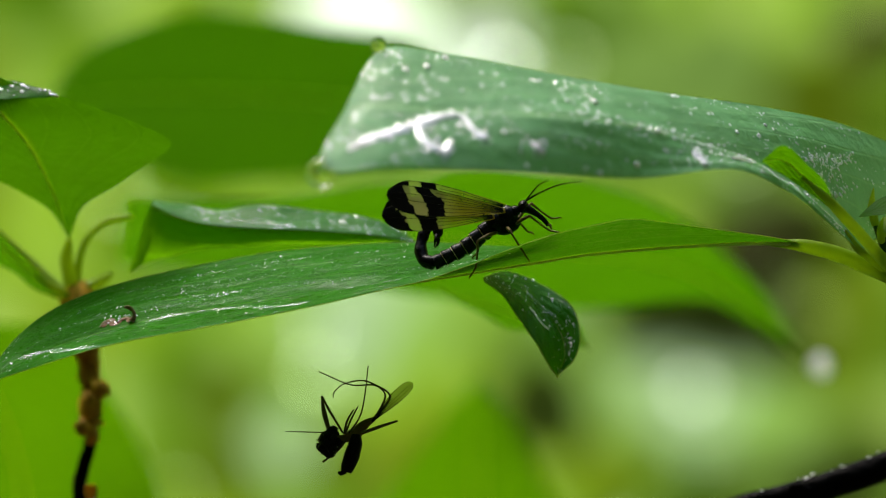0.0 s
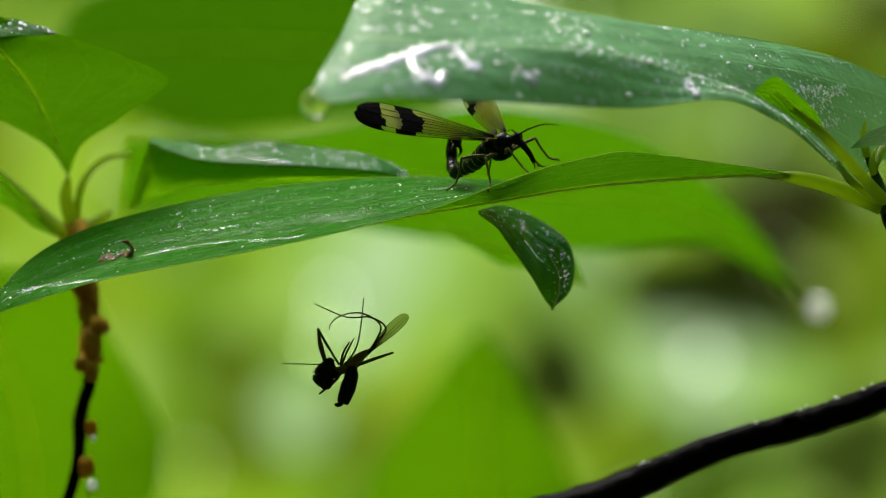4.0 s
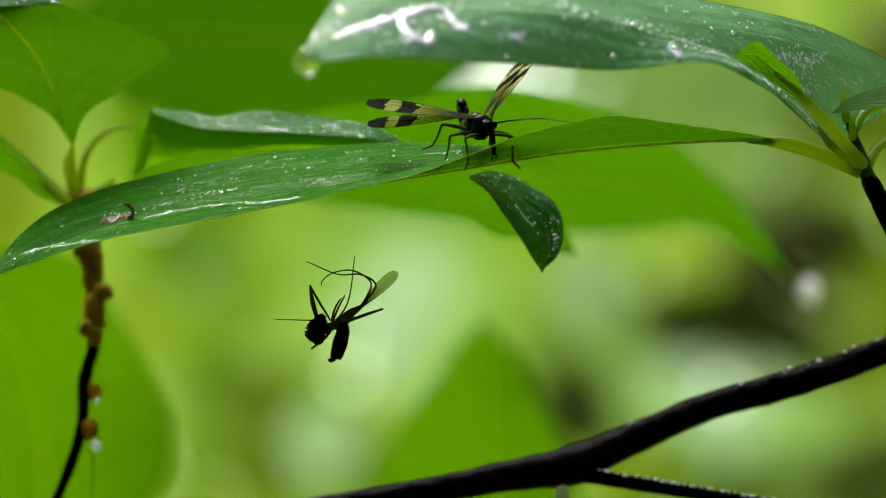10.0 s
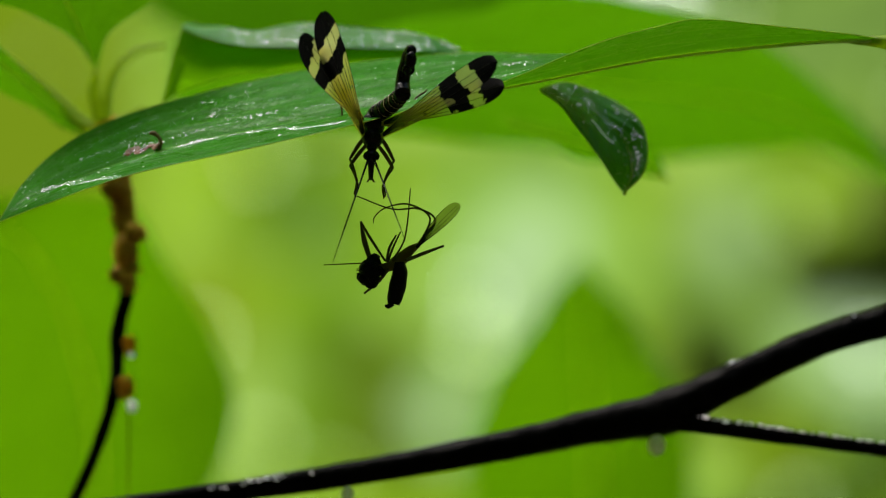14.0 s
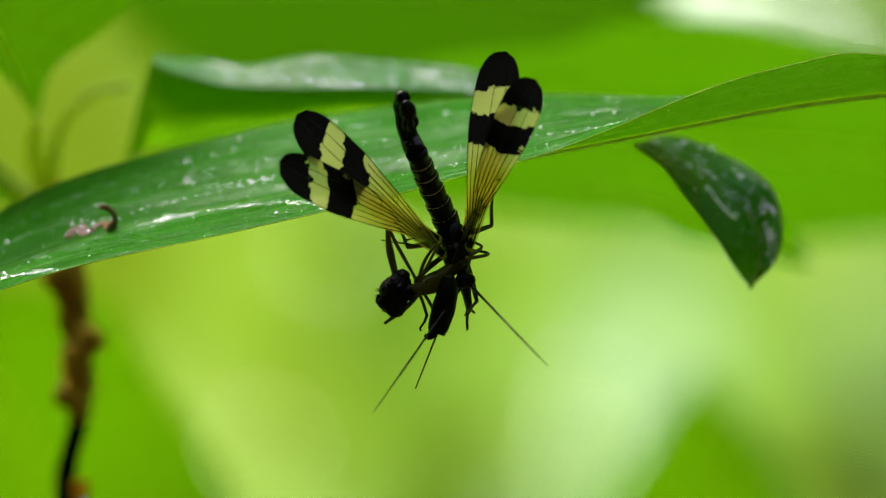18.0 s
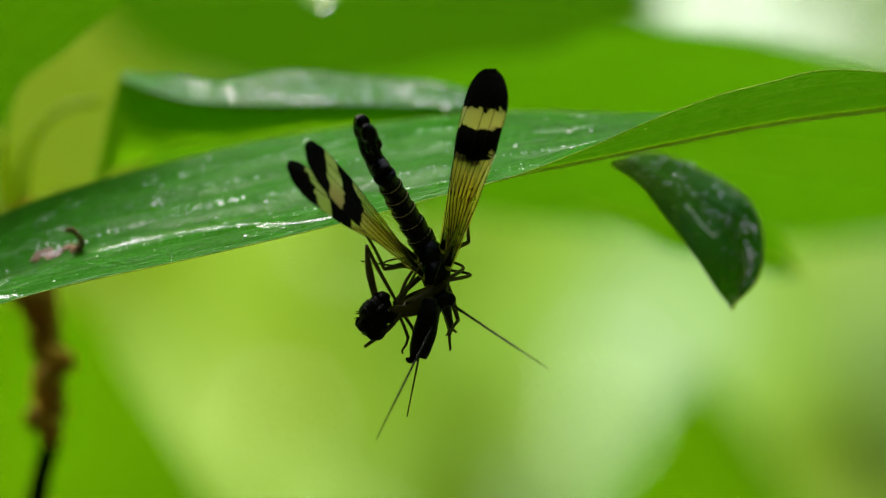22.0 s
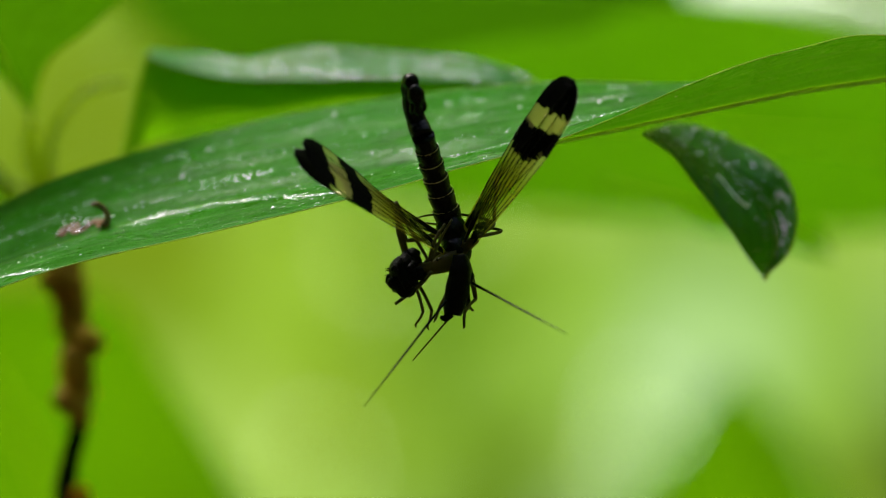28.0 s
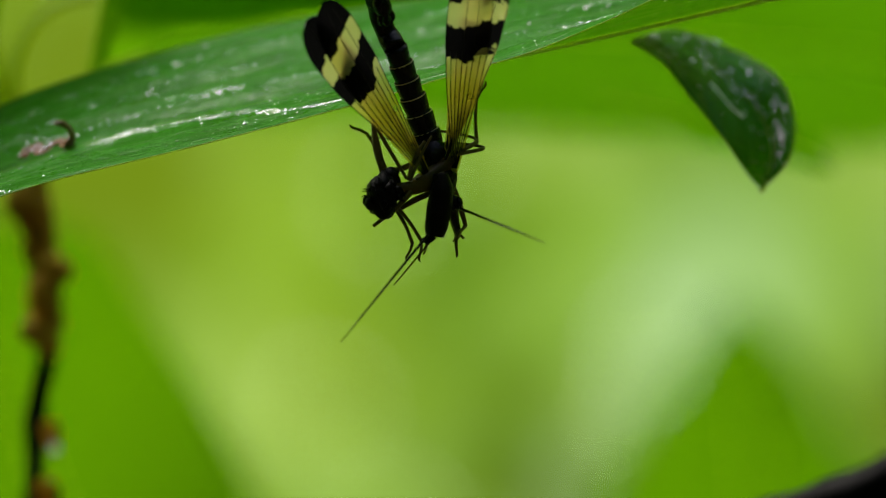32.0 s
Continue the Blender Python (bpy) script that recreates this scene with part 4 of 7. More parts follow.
                      ((3.1, 0, 1.0), [(3.1, 0, 1.0), (4.6, 0, 1.6), (6.6, 0, 2.3)], [0.16, 0.18, 0.1])):
    g = part("thin_leg", tube(line, r, 6, 32, 0.1, root), OLIVE, prey)
    g.location = Vector(root) * MM
    limbs.append(g)
part("thin_leg", tube([(1.6, 0, 0.3), (0.7, 0, -0.8), (-0.6, 0, -1.9)], [0.14, 0.16, 0.1], 6, 14), OLIVE, prey)
whisker = part("antenna", tube([(0, 0, 0), (1.8, 0, 0.08), (3.9, 0, -0.1)], [0.07, 0.06, 0.04], 6, 14), OLIVE, prey, "thin straight antenna")
whisker.location = Vector((-0.4, 0, 1.0)) * MM

# the lens is focused on the insect
cam.data.dof.use_dof = True
cam.data.dof.focus_object = fly
cam.data.dof.aperture_fstop = 25.0

# ---- stem details ----
for name, pts, r in (("petiole", [(0.4, 44.0, 8.0), (-2.5, 44.0, 7.3), (-4.7, 44.0, 4.6), (-5.3, 44.0, -0.3)], [0.25, 0.35, 0.5]),
                     ("petiole", [(-15.3, 46.0, 7.4), (-10.7, 46.0, 3.6), (-7.8, 45.0, 1.1), (-5.4, 44.0, -0.6)], [0.6, 0.65, 0.7])):
    part(name, tube([tuple(p) for p in pts], r, 8, None, 0.1, (-4.7, 42.0, 2.8)), STALK, stem, "pale green leaf stalk")
bm = bead((-5.1, 44.0, -0.5), 1.5, (-4.7, 42.0, 2.8), 16, (1.2, 1, 1.1), 0.4)
part("node", bm, BROWN, stem, "knotty reddish-brown node")
for at, r, squash in (((-4.2, 41.0, -5.3), 1.0, (1.1, 1, 1.5)), ((-2.5, 40.0, -9.5), 0.95, (1, 1, 1.1)), ((-3.4, 40.0, -10.9), 1.0, (1, 1, 1.4)), ((-4.2, 40.0, -13.3), 0.75, (1, 1, 1.2)), ((-3.2, 41.0, -14.0), 0.8, (1, 1, 1.3)), ((-4.8, 41.0, -5.1), 0.85, (1, 1, 1.5))):
    part("scale", bead(at, r, (-4.7, 42.0, 2.8), 14, squash, 0.45), BROWN, stem, "ochre-brown crusty scale")
crust = random.Random(8)
for k in range(46):
    h, side = crust.uniform(-14.2, -0.5), crust.uniform(-1, 1)
    mid = np.interp(h, (-14.0, -11.8, -9.0, -5.1, -1.1), (-3.4, -3.5, -3.4, -4.0, -4.4))
    part("scale", bead((mid + side * 1.15, 42.0 - 1.1 * math.sqrt(1 - side * side), h), crust.uniform(0.16, 0.4), (-4.7, 42.0, 2.8), 8, (1, 0.8, crust.uniform(0.7, 1.5)), 0.7), BROWN, stem, "ochre-brown crusty scale")
for at, r in (((-3.1, 39.0, -19.9), 0.75), ((-3.5, 39.0, -23.9), 0.95)):
    h = thing("husk", at, "small amber husk clinging to the dark stem", "husk", "husks on the stem")
    part("shell", bead(at, r * 0.85, at, 16, (0.9, 0.8, 1.15), 0.6), AMBER, h)
    for dx, dz, k in ((-0.5, 0.6, 0.4), (0.45, 0.35, 0.35), (-0.3, -0.7, 0.35), (0.2, 0.9, 0.3), (0.5, -0.4, 0.3)):
        part("flake", bead((at[0] + dx * r, at[1] - 0.2, at[2] + dz * r), r * k, at, 8, (1, 0.8, 1.3), 0.6), AMBER, h)


def drop(at, r, label, group="", material=None):
    t = thing("water_drop", at, label, "water drop", group)
    bm = bead(at, r, at, 16, (1, 1, 1.12))
    part("bead", bm, material or WATER, t)
    return t


thread = thing("thread", (-3.3, 39.0, -25.4), "thin dark fibre hanging from the husk", "fibre")
part("fibre", tube([(-3.3, 39.0, -25.4), (-3.2, 39.0, -28.5), (-3.3, 39.0, -32.4), (-3.2, 39.0, -38.6)], [0.09, 0.08, 0.07], 6, 20, 0.1, (-3.3, 39.0, -25.4)), OLIVE, thread)
glint = thing("water_drop", (77.2, 172.0, -8.1), "bright water drop on a blurred leaf tip", "water drop")
GLINT_AT = (77.2, 172.0, -8.1)
# buds and drops of the branch and the twig
part("bud", bead((67.3, 24.0, -17.2), 0.85, (47.1, 25.0, -25.9), 12, (1.5, 1, 0.75), 0.7), BARK, branch)
part("bud", bead((47.8, 24.0, -27.2), 0.8, (47.1, 25.0, -25.9), 12, (1, 1, 0.9), 0.4), BARK, branch)
O = (74.1, 2.0, 5.9)
part("bud", tube([(72.9, 1.0, 9.3), (72.5, 1.0, 10.9), (72.5, 1.0, 11.8), (72.6, 1.0, 13.0)], [0.42, 0.45, 0.3, 0.05], 10, 20, 0.1, O), STALK, twig, "pointed green bud")
part("bud", tube([(73.5, 1.0, 7.8), (73.3, 0.0, 8.8), (73.4, 0.0, 9.5), (73.6, 0.0, 10.2)], [0.4, 0.35, 0.25, 0.05], 10, 16, 0.1, O), STALK, twig, "pointed green bud")
part("petiole", tube([(73.5, 2.0, 8.2), (74.6, 4.0, 10.2), (76.5, 6.0, 11.2), (79.8, 8.0, 12.1)], [0.5, 0.5, 0.45], 8, None, 0.1, O), STALK, twig, "pale green leaf stalk")
part("petiole", tube([(75.0, 3.0, 4.6), (76.0, 5.0, 6.6), (77.5, 8.0, 7.7), (80.2, 10.0, 8.4)], [0.55, 0.5, 0.45], 8, None, 0.1, O), STALK, twig, "pale green leaf stalk")
part("node", bead((74.5, 2.0, 5.2), 0.85, O, 12, (1, 1, 1.2), 0.3), GREENBARK, twig)
part("bark", tube([(74.7, 2.0, 4.6), (75.5, 2.0, 3.2), (76.9, 2.0, 0.5), (79.2, 2.0, -3.8)], [0.5, 0.9, 1.0, 1.05], 12, None, 0.3, O), BARK, twig, "dark older bark")


# ---- water, marks and painted glints on the leaves ----
def film_material():
    """A rippled skin of water in the vein grooves."""
    m = Nodes("water_film")
    n = m.noise(3000.0, 4.0, 0.7)
    g = m.add("ShaderNodeBsdfGlossy")
    g.inputs["Color"].default_value = (1, 1, 1, 1)
    g.inputs["Roughness"].default_value = 0.22
    m.tree.links.new(m.bump(n, 0.8, 0.0004), g.inputs["Normal"])
    tr = m.add("ShaderNodeBsdfTransparent")
    mx = m.add("ShaderNodeMixShader")
    m.set(mx, 0, m.math("MULTIPLY", m.ramp(m.noise(2600.0, 5.0, 0.75), 0.44, 0.60), 0.32))
    m.tree.links.new(tr.outputs[0], mx.inputs[1])
    m.tree.links.new(g.outputs[0], mx.inputs[2])
    return m.done(mx.outputs[0])


# white colour stands in for sky glints on wet leaves and bark
def glint_white_material():
    m = Nodes("painted_white_glint")
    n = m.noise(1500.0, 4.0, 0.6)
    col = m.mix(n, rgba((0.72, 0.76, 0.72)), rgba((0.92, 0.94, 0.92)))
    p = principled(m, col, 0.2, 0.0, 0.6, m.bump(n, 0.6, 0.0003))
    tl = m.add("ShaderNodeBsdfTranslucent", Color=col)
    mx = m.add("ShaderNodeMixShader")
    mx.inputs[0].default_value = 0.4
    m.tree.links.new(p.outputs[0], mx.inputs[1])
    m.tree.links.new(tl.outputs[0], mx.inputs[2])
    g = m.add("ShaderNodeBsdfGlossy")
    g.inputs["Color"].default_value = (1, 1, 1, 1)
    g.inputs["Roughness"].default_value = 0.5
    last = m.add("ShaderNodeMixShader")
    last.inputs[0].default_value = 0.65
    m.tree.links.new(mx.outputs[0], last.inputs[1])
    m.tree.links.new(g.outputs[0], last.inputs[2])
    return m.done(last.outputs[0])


def gleam_material():
    """A drop coloured white for its glint, passing light from behind."""
    m = Nodes("white_glint_drop")
    tl = m.add("ShaderNodeBsdfTranslucent")
    tl.inputs["Color"].default_value = (1, 1, 1, 1)
    g = m.add("ShaderNodeBsdfGlossy")
    g.inputs["Color"].default_value = (1, 1, 1, 1)
    g.inputs["Roughness"].default_value = 0.3
    mx = m.add("ShaderNodeMixShader")
    mx.inputs[0].default_value = 0.2
    m.tree.links.new(tl.outputs[0], mx.inputs[1])
    m.tree.links.new(g.outputs[0], mx.inputs[2])
    return m.done(mx.outputs[0])


GLEAM = gleam_material()
FILM, GLINT_WHITE = film_material(), glint_white_material()
part("bead", bead(GLINT_AT, 1.25, GLINT_AT, 16, (1, 1, 1.1)), GLEAM, glint)
drop((-2.9, 37.6, -25.5), 0.55, "shining hanging water drop on an amber husk", "", GLEAM)
drop((-2.9, 38.0, -20.8), 0.3, "shining water drop on an amber husk", "", GLEAM)
drop((45.4, 24.0, -29.3), 0.85, "shining water drop hanging under the black branch", "drops on the branch", GLEAM)
drop((17.1, 24.0, -33.6), 0.6, "shining water drop hanging under the black branch", "drops on the branch", GLEAM)
SCAR = bark_material("dry_leaf_scar", (0.07, 0.03, 0.006), (0.42, 0.24, 0.09), 0.3, 1200.0, 1.0, 0.2)


def find(blade, x, z):
    """The u, v of the blade's upper face that shows at x, z from the front."""
    best = (1e9, 0.5, 0.0)
    for i in range(81):
        for j in range(41):
            p = blade.at(i / 80, j / 20 - 1)
            d = (p.x - x) ** 2 + (p.z - z) ** 2 + 0.0005 * (p.y + 15)
            if d < best[0]:
                best = (d, i / 80, j / 20 - 1)
    return best[1], best[2]


def raised(blade, u, v, h):
    """A point h over the blade's upper face."""
    u, v = min(0.995, max(0.005, u)), min(0.98, max(-0.98, v))
    p = blade.at(u, v)
    a, b = blade.at(min(1, u + 0.005), v) - p, blade.at(u, min(1, v + 0.02)) - p
    n = a.cross(b).normalized()
    if n.z * 0.6 - n.y * 0.8 < 0:
        n = -n
    return p + n * h, n


def trail(leaf_thing, blade, points, widths, material, label, height=0.1, name="glint_trail"):
    """A flat ridge laid along the blade through points given by x and z."""
    o = leaf_thing.location / MM
    uv = np.array([find(blade, x, z) for x, y, z in points])
    path = spline(uv, len(uv) * 7)
    w = np.interp(np.linspace(0, 1, len(path)), np.linspace(0, 1, len(widths)), widths)
    mid = [raised(blade, u, v, 0.03) for u, v in path]
    bm, rows = bmesh.new(), []
    for i, (p, n) in enumerate(mid):
        d = (mid[min(i + 1, len(mid) - 1)][0] - mid[max(i - 1, 0)][0]).normalized()
        c = n.cross(d).normalized()
        r = w[i] * max(0.25, 1 + 0.7 * noise.noise(p * 2.3) + 0.6 * noise.noise(p * 6.1))
        rows.append([bm.verts.new((p - o + c * (k * r) + n * (height * (1 - k * k))) * MM) for k in (-1, -0.5, 0, 0.5, 1)])
    for a, b in zip(rows, rows[1:]):
        for k in range(4):
            bm.faces.new((a[k], a[k + 1], b[k + 1], b[k]))
    return part(name, bm, material, leaf_thing, label)


def droplets(leaf_thing, blade, places, material=None):
    """Flattened beads of water on the blade; places are u, v, radius."""
    o = leaf_thing.location / MM
    for u, v, r in places:
        p, n = raised(blade, u, v, r * 0.35)
        turn = n.to_track_quat("Z", "Y").to_matrix()
        part("glint_droplet", bead(p, r, o, 10, (1, 1, 0.45), 0.3, turn=turn), material or WATER, leaf_thing)


def specks(leaf_thing, blade, n, span_u, span_v, sizes, pull=0.0, path=None, lift=0.0):
    """A spray of minute white beads, painted water sparkle, too small to pick apart."""
    o, bm = leaf_thing.location / MM, bmesh.new()
    for _ in range(n):
        if path is not None:
            k = rnd.random() * (len(path) - 1)
            a, b = path[int(k)], path[min(int(k) + 1, len(path) - 1)]
            f = k - int(k)
            u, v = a[0] * (1 - f) + b[0] * f + rnd.gauss(0, span_u), a[1] * (1 - f) + b[1] * f + rnd.gauss(0, span_v)
        else:
            u, v = rnd.uniform(*span_u), rnd.uniform(*span_v)
            if noise.noise(Vector((u * 14, v * 5, 3.0))) < pull:
                continue
        r = rnd.choice(sizes)
        p, nrm = raised(blade, u, v, r * 0.3 + lift)
        side = nrm.orthogonal().normalized()
        across = nrm.cross(side)
        ring, long = [], rnd.uniform(0.7, 1.8)
        for k in range(6):
            th = math.pi * k / 3
            ring.append(bm.verts.new((p - o + side * (math.cos(th) * r) + across * (math.sin(th) * r * long)) * MM))
        top = bm.verts.new((p - o + nrm * r * 0.7) * MM)
        for k in range(6):
            bm.faces.new((ring[k], ring[(k + 1) % 6], top))
    ob = part("glint_specks", bm, GLINT_WHITE, leaf_thing, "spray of minute water beads with their sparkle painted white")
    return tagged(ob, kind="stuff")


rnd = random.Random(5)
# white beads stand in for highlights along the wet branch
for k in range(60):
    f = k / 59
    a = Vector((49.0, 22.0, -26.8)).lerp(Vector((70.0, 19.5, -29.9)), f + rnd.uniform(-0.02, 0.02))
    part("glint_droplet", bead(a + Vector((0, 0, rnd.uniform(0.0, 0.2))), rnd.choice((0.06, 0.09, 0.12, 0.17)), (47.1, 25.0, -25.9), 8, (1.5, 1, 0.8)), GLINT_WHITE, branch)
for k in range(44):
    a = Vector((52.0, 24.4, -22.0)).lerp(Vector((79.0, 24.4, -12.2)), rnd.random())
    part("glint_droplet", bead(a + Vector((0, 0, rnd.uniform(-0.15, 0.2))), rnd.choice((0.05, 0.07, 0.1, 0.14)), (47.1, 25.0, -25.9), 8, (1.4, 1, 0.7)), GLINT_WHITE, branch)
# white beads in place of a wet reflection on the limb
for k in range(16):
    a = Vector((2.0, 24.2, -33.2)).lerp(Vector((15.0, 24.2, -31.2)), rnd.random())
    part("glint_droplet", bead(a + Vector((0, 0, rnd.uniform(-0.3, 0.1))), rnd.choice((0.08, 0.12, 0.18)), (47.1, 25.0, -25.9), 8, (1.8, 1, 0.7)), GLINT_WHITE, branch)
# beads coloured white, a painted stand-in for water sparkle
droplets(main_leaf, main_blade, [(rnd.uniform(0.04, 0.62), rnd.uniform(-0.9, 0.95), rnd.choice((0.025, 0.03, 0.03, 0.04, 0.04, 0.05, 0.05, 0.06, 0.07, 0.09, 0.10, 0.13))) for _ in range(110)], GLINT_WHITE)
for pts, w in (([(2.3, 0.0, -1.4), (4.9, 0.0, -1.0), (9.2, 0.0, -0.5), (14.6, 0.0, 0.2), (17.6, 0.0, 0.5)], [0.15, 0.35, 0.5, 0.5, 0.25]),
               ([(4.5, 0.0, 1.0), (8.4, 0.0, 1.0), (10.7, 0.0, 1.2)], [0.05, 0.12, 0.05]),
               ([(-10.0, 0.0, -5.6), (-8.3, 0.0, -5.3), (-6.1, 0.0, -4.9), (-3.1, 0.0, -4.4)], [0.3, 0.6, 0.5, 0.2])):
    if w[1] > 0.2:
        trail(main_leaf, main_blade, pts, w, FILM, "thin shining film of water", 0.02, "water_film")
    line = spline([find(main_blade, x, z) for x, y, z in pts], 40)
    specks(main_leaf, main_blade, (40 if w[1] > 0.2 else 14) * len(pts), 0.003, 0.018, (0.02, 0.03, 0.035, 0.045, 0.06), path=line)
# rows of white beads stand in for glints along the veins
for v in (-0.42, -0.1, 0.22, 0.5, 0.76):
    specks(main_leaf, main_blade, 190, 0.004, 0.014, (0.015, 0.022, 0.03, 0.045), path=[(0.14, v * 0.75), (0.3, v), (0.46, v), (0.62, v * 0.9)])
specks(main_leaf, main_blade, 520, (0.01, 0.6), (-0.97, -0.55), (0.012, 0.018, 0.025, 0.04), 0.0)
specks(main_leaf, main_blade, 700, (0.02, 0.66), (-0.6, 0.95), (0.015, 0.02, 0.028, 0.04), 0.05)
trail(main_leaf, main_blade, [(-2.3, -2.0, -2.1), (-1.7, -2.0, -1.9), (-1.0, -2.0, -1.9), (-0.3, -2.0, -1.7), (0.6, -2.0, -1.5)], [0.2, 0.45, 0.3, 0.4, 0.2], SCAR, "dry pale brown scar round a nibbled hole", 0.12, "dry_scar")
trail(main_leaf, main_blade, [(-1.9, -2.0, -2.0), (-1.3, -2.0, -1.9), (-0.8, -2.0, -1.8), (-0.1, -2.0, -1.6)], [0.1, 0.3, 0.25, 0.1], FILM, "thin shining film of water", 0.2, "water_film")
line = spline([find(main_blade, x, z) for x, y, z in [(-2.1, -2.0, -2.1), (-1.3, -2.0, -1.9), (-0.6, -2.0, -1.8), (0.4, -2.0, -1.5)]], 20)
# white beads paint the glints over the scar
specks(main_leaf, main_blade, 20, 0.004, 0.04, (0.03, 0.05, 0.07), path=line, lift=0.16)
O = tuple(main_leaf.location / MM)
u, v = find(main_blade, *(0.6, -2.0, -1.5)[::2])
q = raised(main_blade, u, v, 0.1)[0]
part("dry_flap", tube([tuple(q), (q.x + 0.3, q.y, q.z + 0.5), (q.x + 0.15, q.y - 0.1, q.z + 1.0), (q.x - 0.3, q.y - 0.2, q.z + 1.35), (q.x - 0.7, q.y - 0.2, q.z + 1.35)], [0.34, 0.2, 0.15, 0.2, 0.1], 8, 24, 0.3, O), SCAR, main_leaf, "curled dry brown flap")

# white ridges stand in for sky glints on the wet streaks
for pts, w in (([(20.1, 0.0, 15.5), (22.2, 0.0, 16.8), (24.3, 0.0, 17.1), (25.9, 0.0, 17.9), (27.2, 0.0, 18.5), (29.1, 0.0, 19.1), (31.0, 0.0, 18.9), (32.1, 0.0, 17.8), (33.2, 0.0, 17.0)], [0.2, 0.5, 0.6, 0.6, 0.75, 0.55, 0.35, 0.35, 0.55]),
               ([(26.7, 0.0, 18.1), (27.3, 0.0, 17.2), (28.1, 0.0, 16.4), (29.2, 0.0, 15.8), (29.7, 0.0, 16.6)], [0.5, 0.65, 0.5, 0.6, 0.35]),
               ([(26.8, 0.0, 18.7), (27.6, 0.0, 18.6), (28.5, 0.0, 18.8)], [0.5, 0.9, 0.4]), ([(21.6, 0.0, 16.1), (23.1, 0.0, 16.8), (24.3, 0.0, 16.8)], [0.3, 0.6, 0.4]),
               ([(37.8, 0.0, 16.7), (38.1, 0.0, 16.3), (38.4, 0.0, 15.8)], [0.2, 0.35, 0.4]), ([(53.8, 0.0, 16.0), (54.3, 0.0, 15.5), (54.8, 0.0, 15.0)], [0.4, 0.3, 0.45]),
               ([(57.1, 0.0, 15.8), (58.2, 0.0, 15.5), (59.3, 0.0, 15.3)], [0.2, 0.25, 0.25])):
    trail(top_leaf, top_blade, pts, [k * 0.8 for k in w], GLINT_WHITE, "pale trail whose wet glint is painted white", 0.2)
    specks(top_leaf, top_blade, 14 * len(pts), 0.004, 0.05, (0.05, 0.08, 0.12, 0.2), path=spline([find(top_blade, x, z) for x, y, z in pts], 30))
for pts, w in (([(35.0, 0.0, 19.0), (36.2, 0.0, 18.3), (37.5, 0.0, 17.3), (38.3, 0.0, 15.9)], [0.25, 0.25, 0.3, 0.4]), ([(24.5, 0.0, 22.2), (25.4, 0.0, 22.3), (26.3, 0.0, 22.1)], [0.4, 0.7, 0.3]),
               ([(24.2, 0.0, 23.7), (24.7, 0.0, 23.5), (25.4, 0.0, 23.4)], [0.2, 0.35, 0.2]), ([(45.2, 0.0, 19.1), (47.9, 0.0, 18.6), (50.6, 0.0, 17.8)], [0.1, 0.2, 0.3]),
               ([(65.4, 0.0, 15.8), (66.5, 0.0, 16.0), (67.3, 0.0, 15.8)], [0.4, 0.6, 0.3]), ([(67.9, 0.0, 14.8), (68.9, 0.0, 15.4), (70.0, 0.0, 15.3)], [0.3, 0.6, 0.3]), ([(64.4, 0.0, 14.4), (66.8, 0.0, 14.2), (69.5, 0.0, 14.0)], [0.2, 0.4, 0.2]),
               ([(67.0, 0.0, 12.3), (68.2, 0.0, 12.2), (69.6, 0.0, 12.6)], [0.3, 0.6, 0.3])):
    trail(top_leaf, top_blade, pts, w, FILM, "thin shining film of water", 0.12, "water_film")
    if pts[0][0] > 60:
        specks(top_leaf, top_blade, 60, 0.006, 0.08, (0.06, 0.09, 0.14, 0.2), path=spline([find(top_blade, x, z) for x, y, z in pts], 20))
droplets(top_leaf, top_blade, [(rnd.uniform(0.12, 0.9), rnd.uniform(-0.95, 0.95), rnd.choice((0.08, 0.1, 0.12, 0.16, 0.24))) for _ in range(60)], GLINT_WHITE)
droplets(top_leaf, top_blade, [(*find(top_blade, p[0], p[2]), 0.34) for p in [(25.5, 0.0, 23.3), (27.5, 0.0, 23.6), (29.9, 0.0, 24.6), (38.3, 0.0, 16.1), (50.3, 0.0, 17.8), (54.1, 0.0, 16.0), (54.4, 0.0, 15.0), (47.9, 0.0, 14.6), (43.8, 0.0, 20.6)]], GLINT_WHITE)
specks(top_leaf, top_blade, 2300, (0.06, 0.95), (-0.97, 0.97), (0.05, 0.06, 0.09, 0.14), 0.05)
specks(top_leaf, top_blade, 120, 0.004, 0.05, (0.06, 0.08, 0.12, 0.18), path=[(0.3, 0.04), (0.5, 0.0), (0.62, -0.04), (0.8, 0.0)])
specks(top_leaf, top_blade, 30, 0.003, 0.02, (0.05, 0.07, 0.1), path=[(0.06, 0.95), (0.09, 0.5), (0.09, -0.3), (0.1, -0.9)])
specks(folded_leaf, folded_blade, 300, (0.2, 0.98), (0.1, 0.97), (0.04, 0.05, 0.07, 0.1), 0.0)
drop((17.7, -59.0, 13.5), 1.35, "large clear water drop on a leaf corner", "drops on the wet leaf")
drop((23.2, -33.0, 25.5), 0.7, "clear water drop on a leaf margin", "drops on the wet leaf")
# white beads paint these leaves' glints as well
droplets(curled_leaf, curled_blade, [(rnd.uniform(0.1, 0.9), rnd.uniform(-0.8, 0.95), rnd.choice((0.03, 0.04, 0.05, 0.06))) for _ in range(30)], GLINT_WHITE)
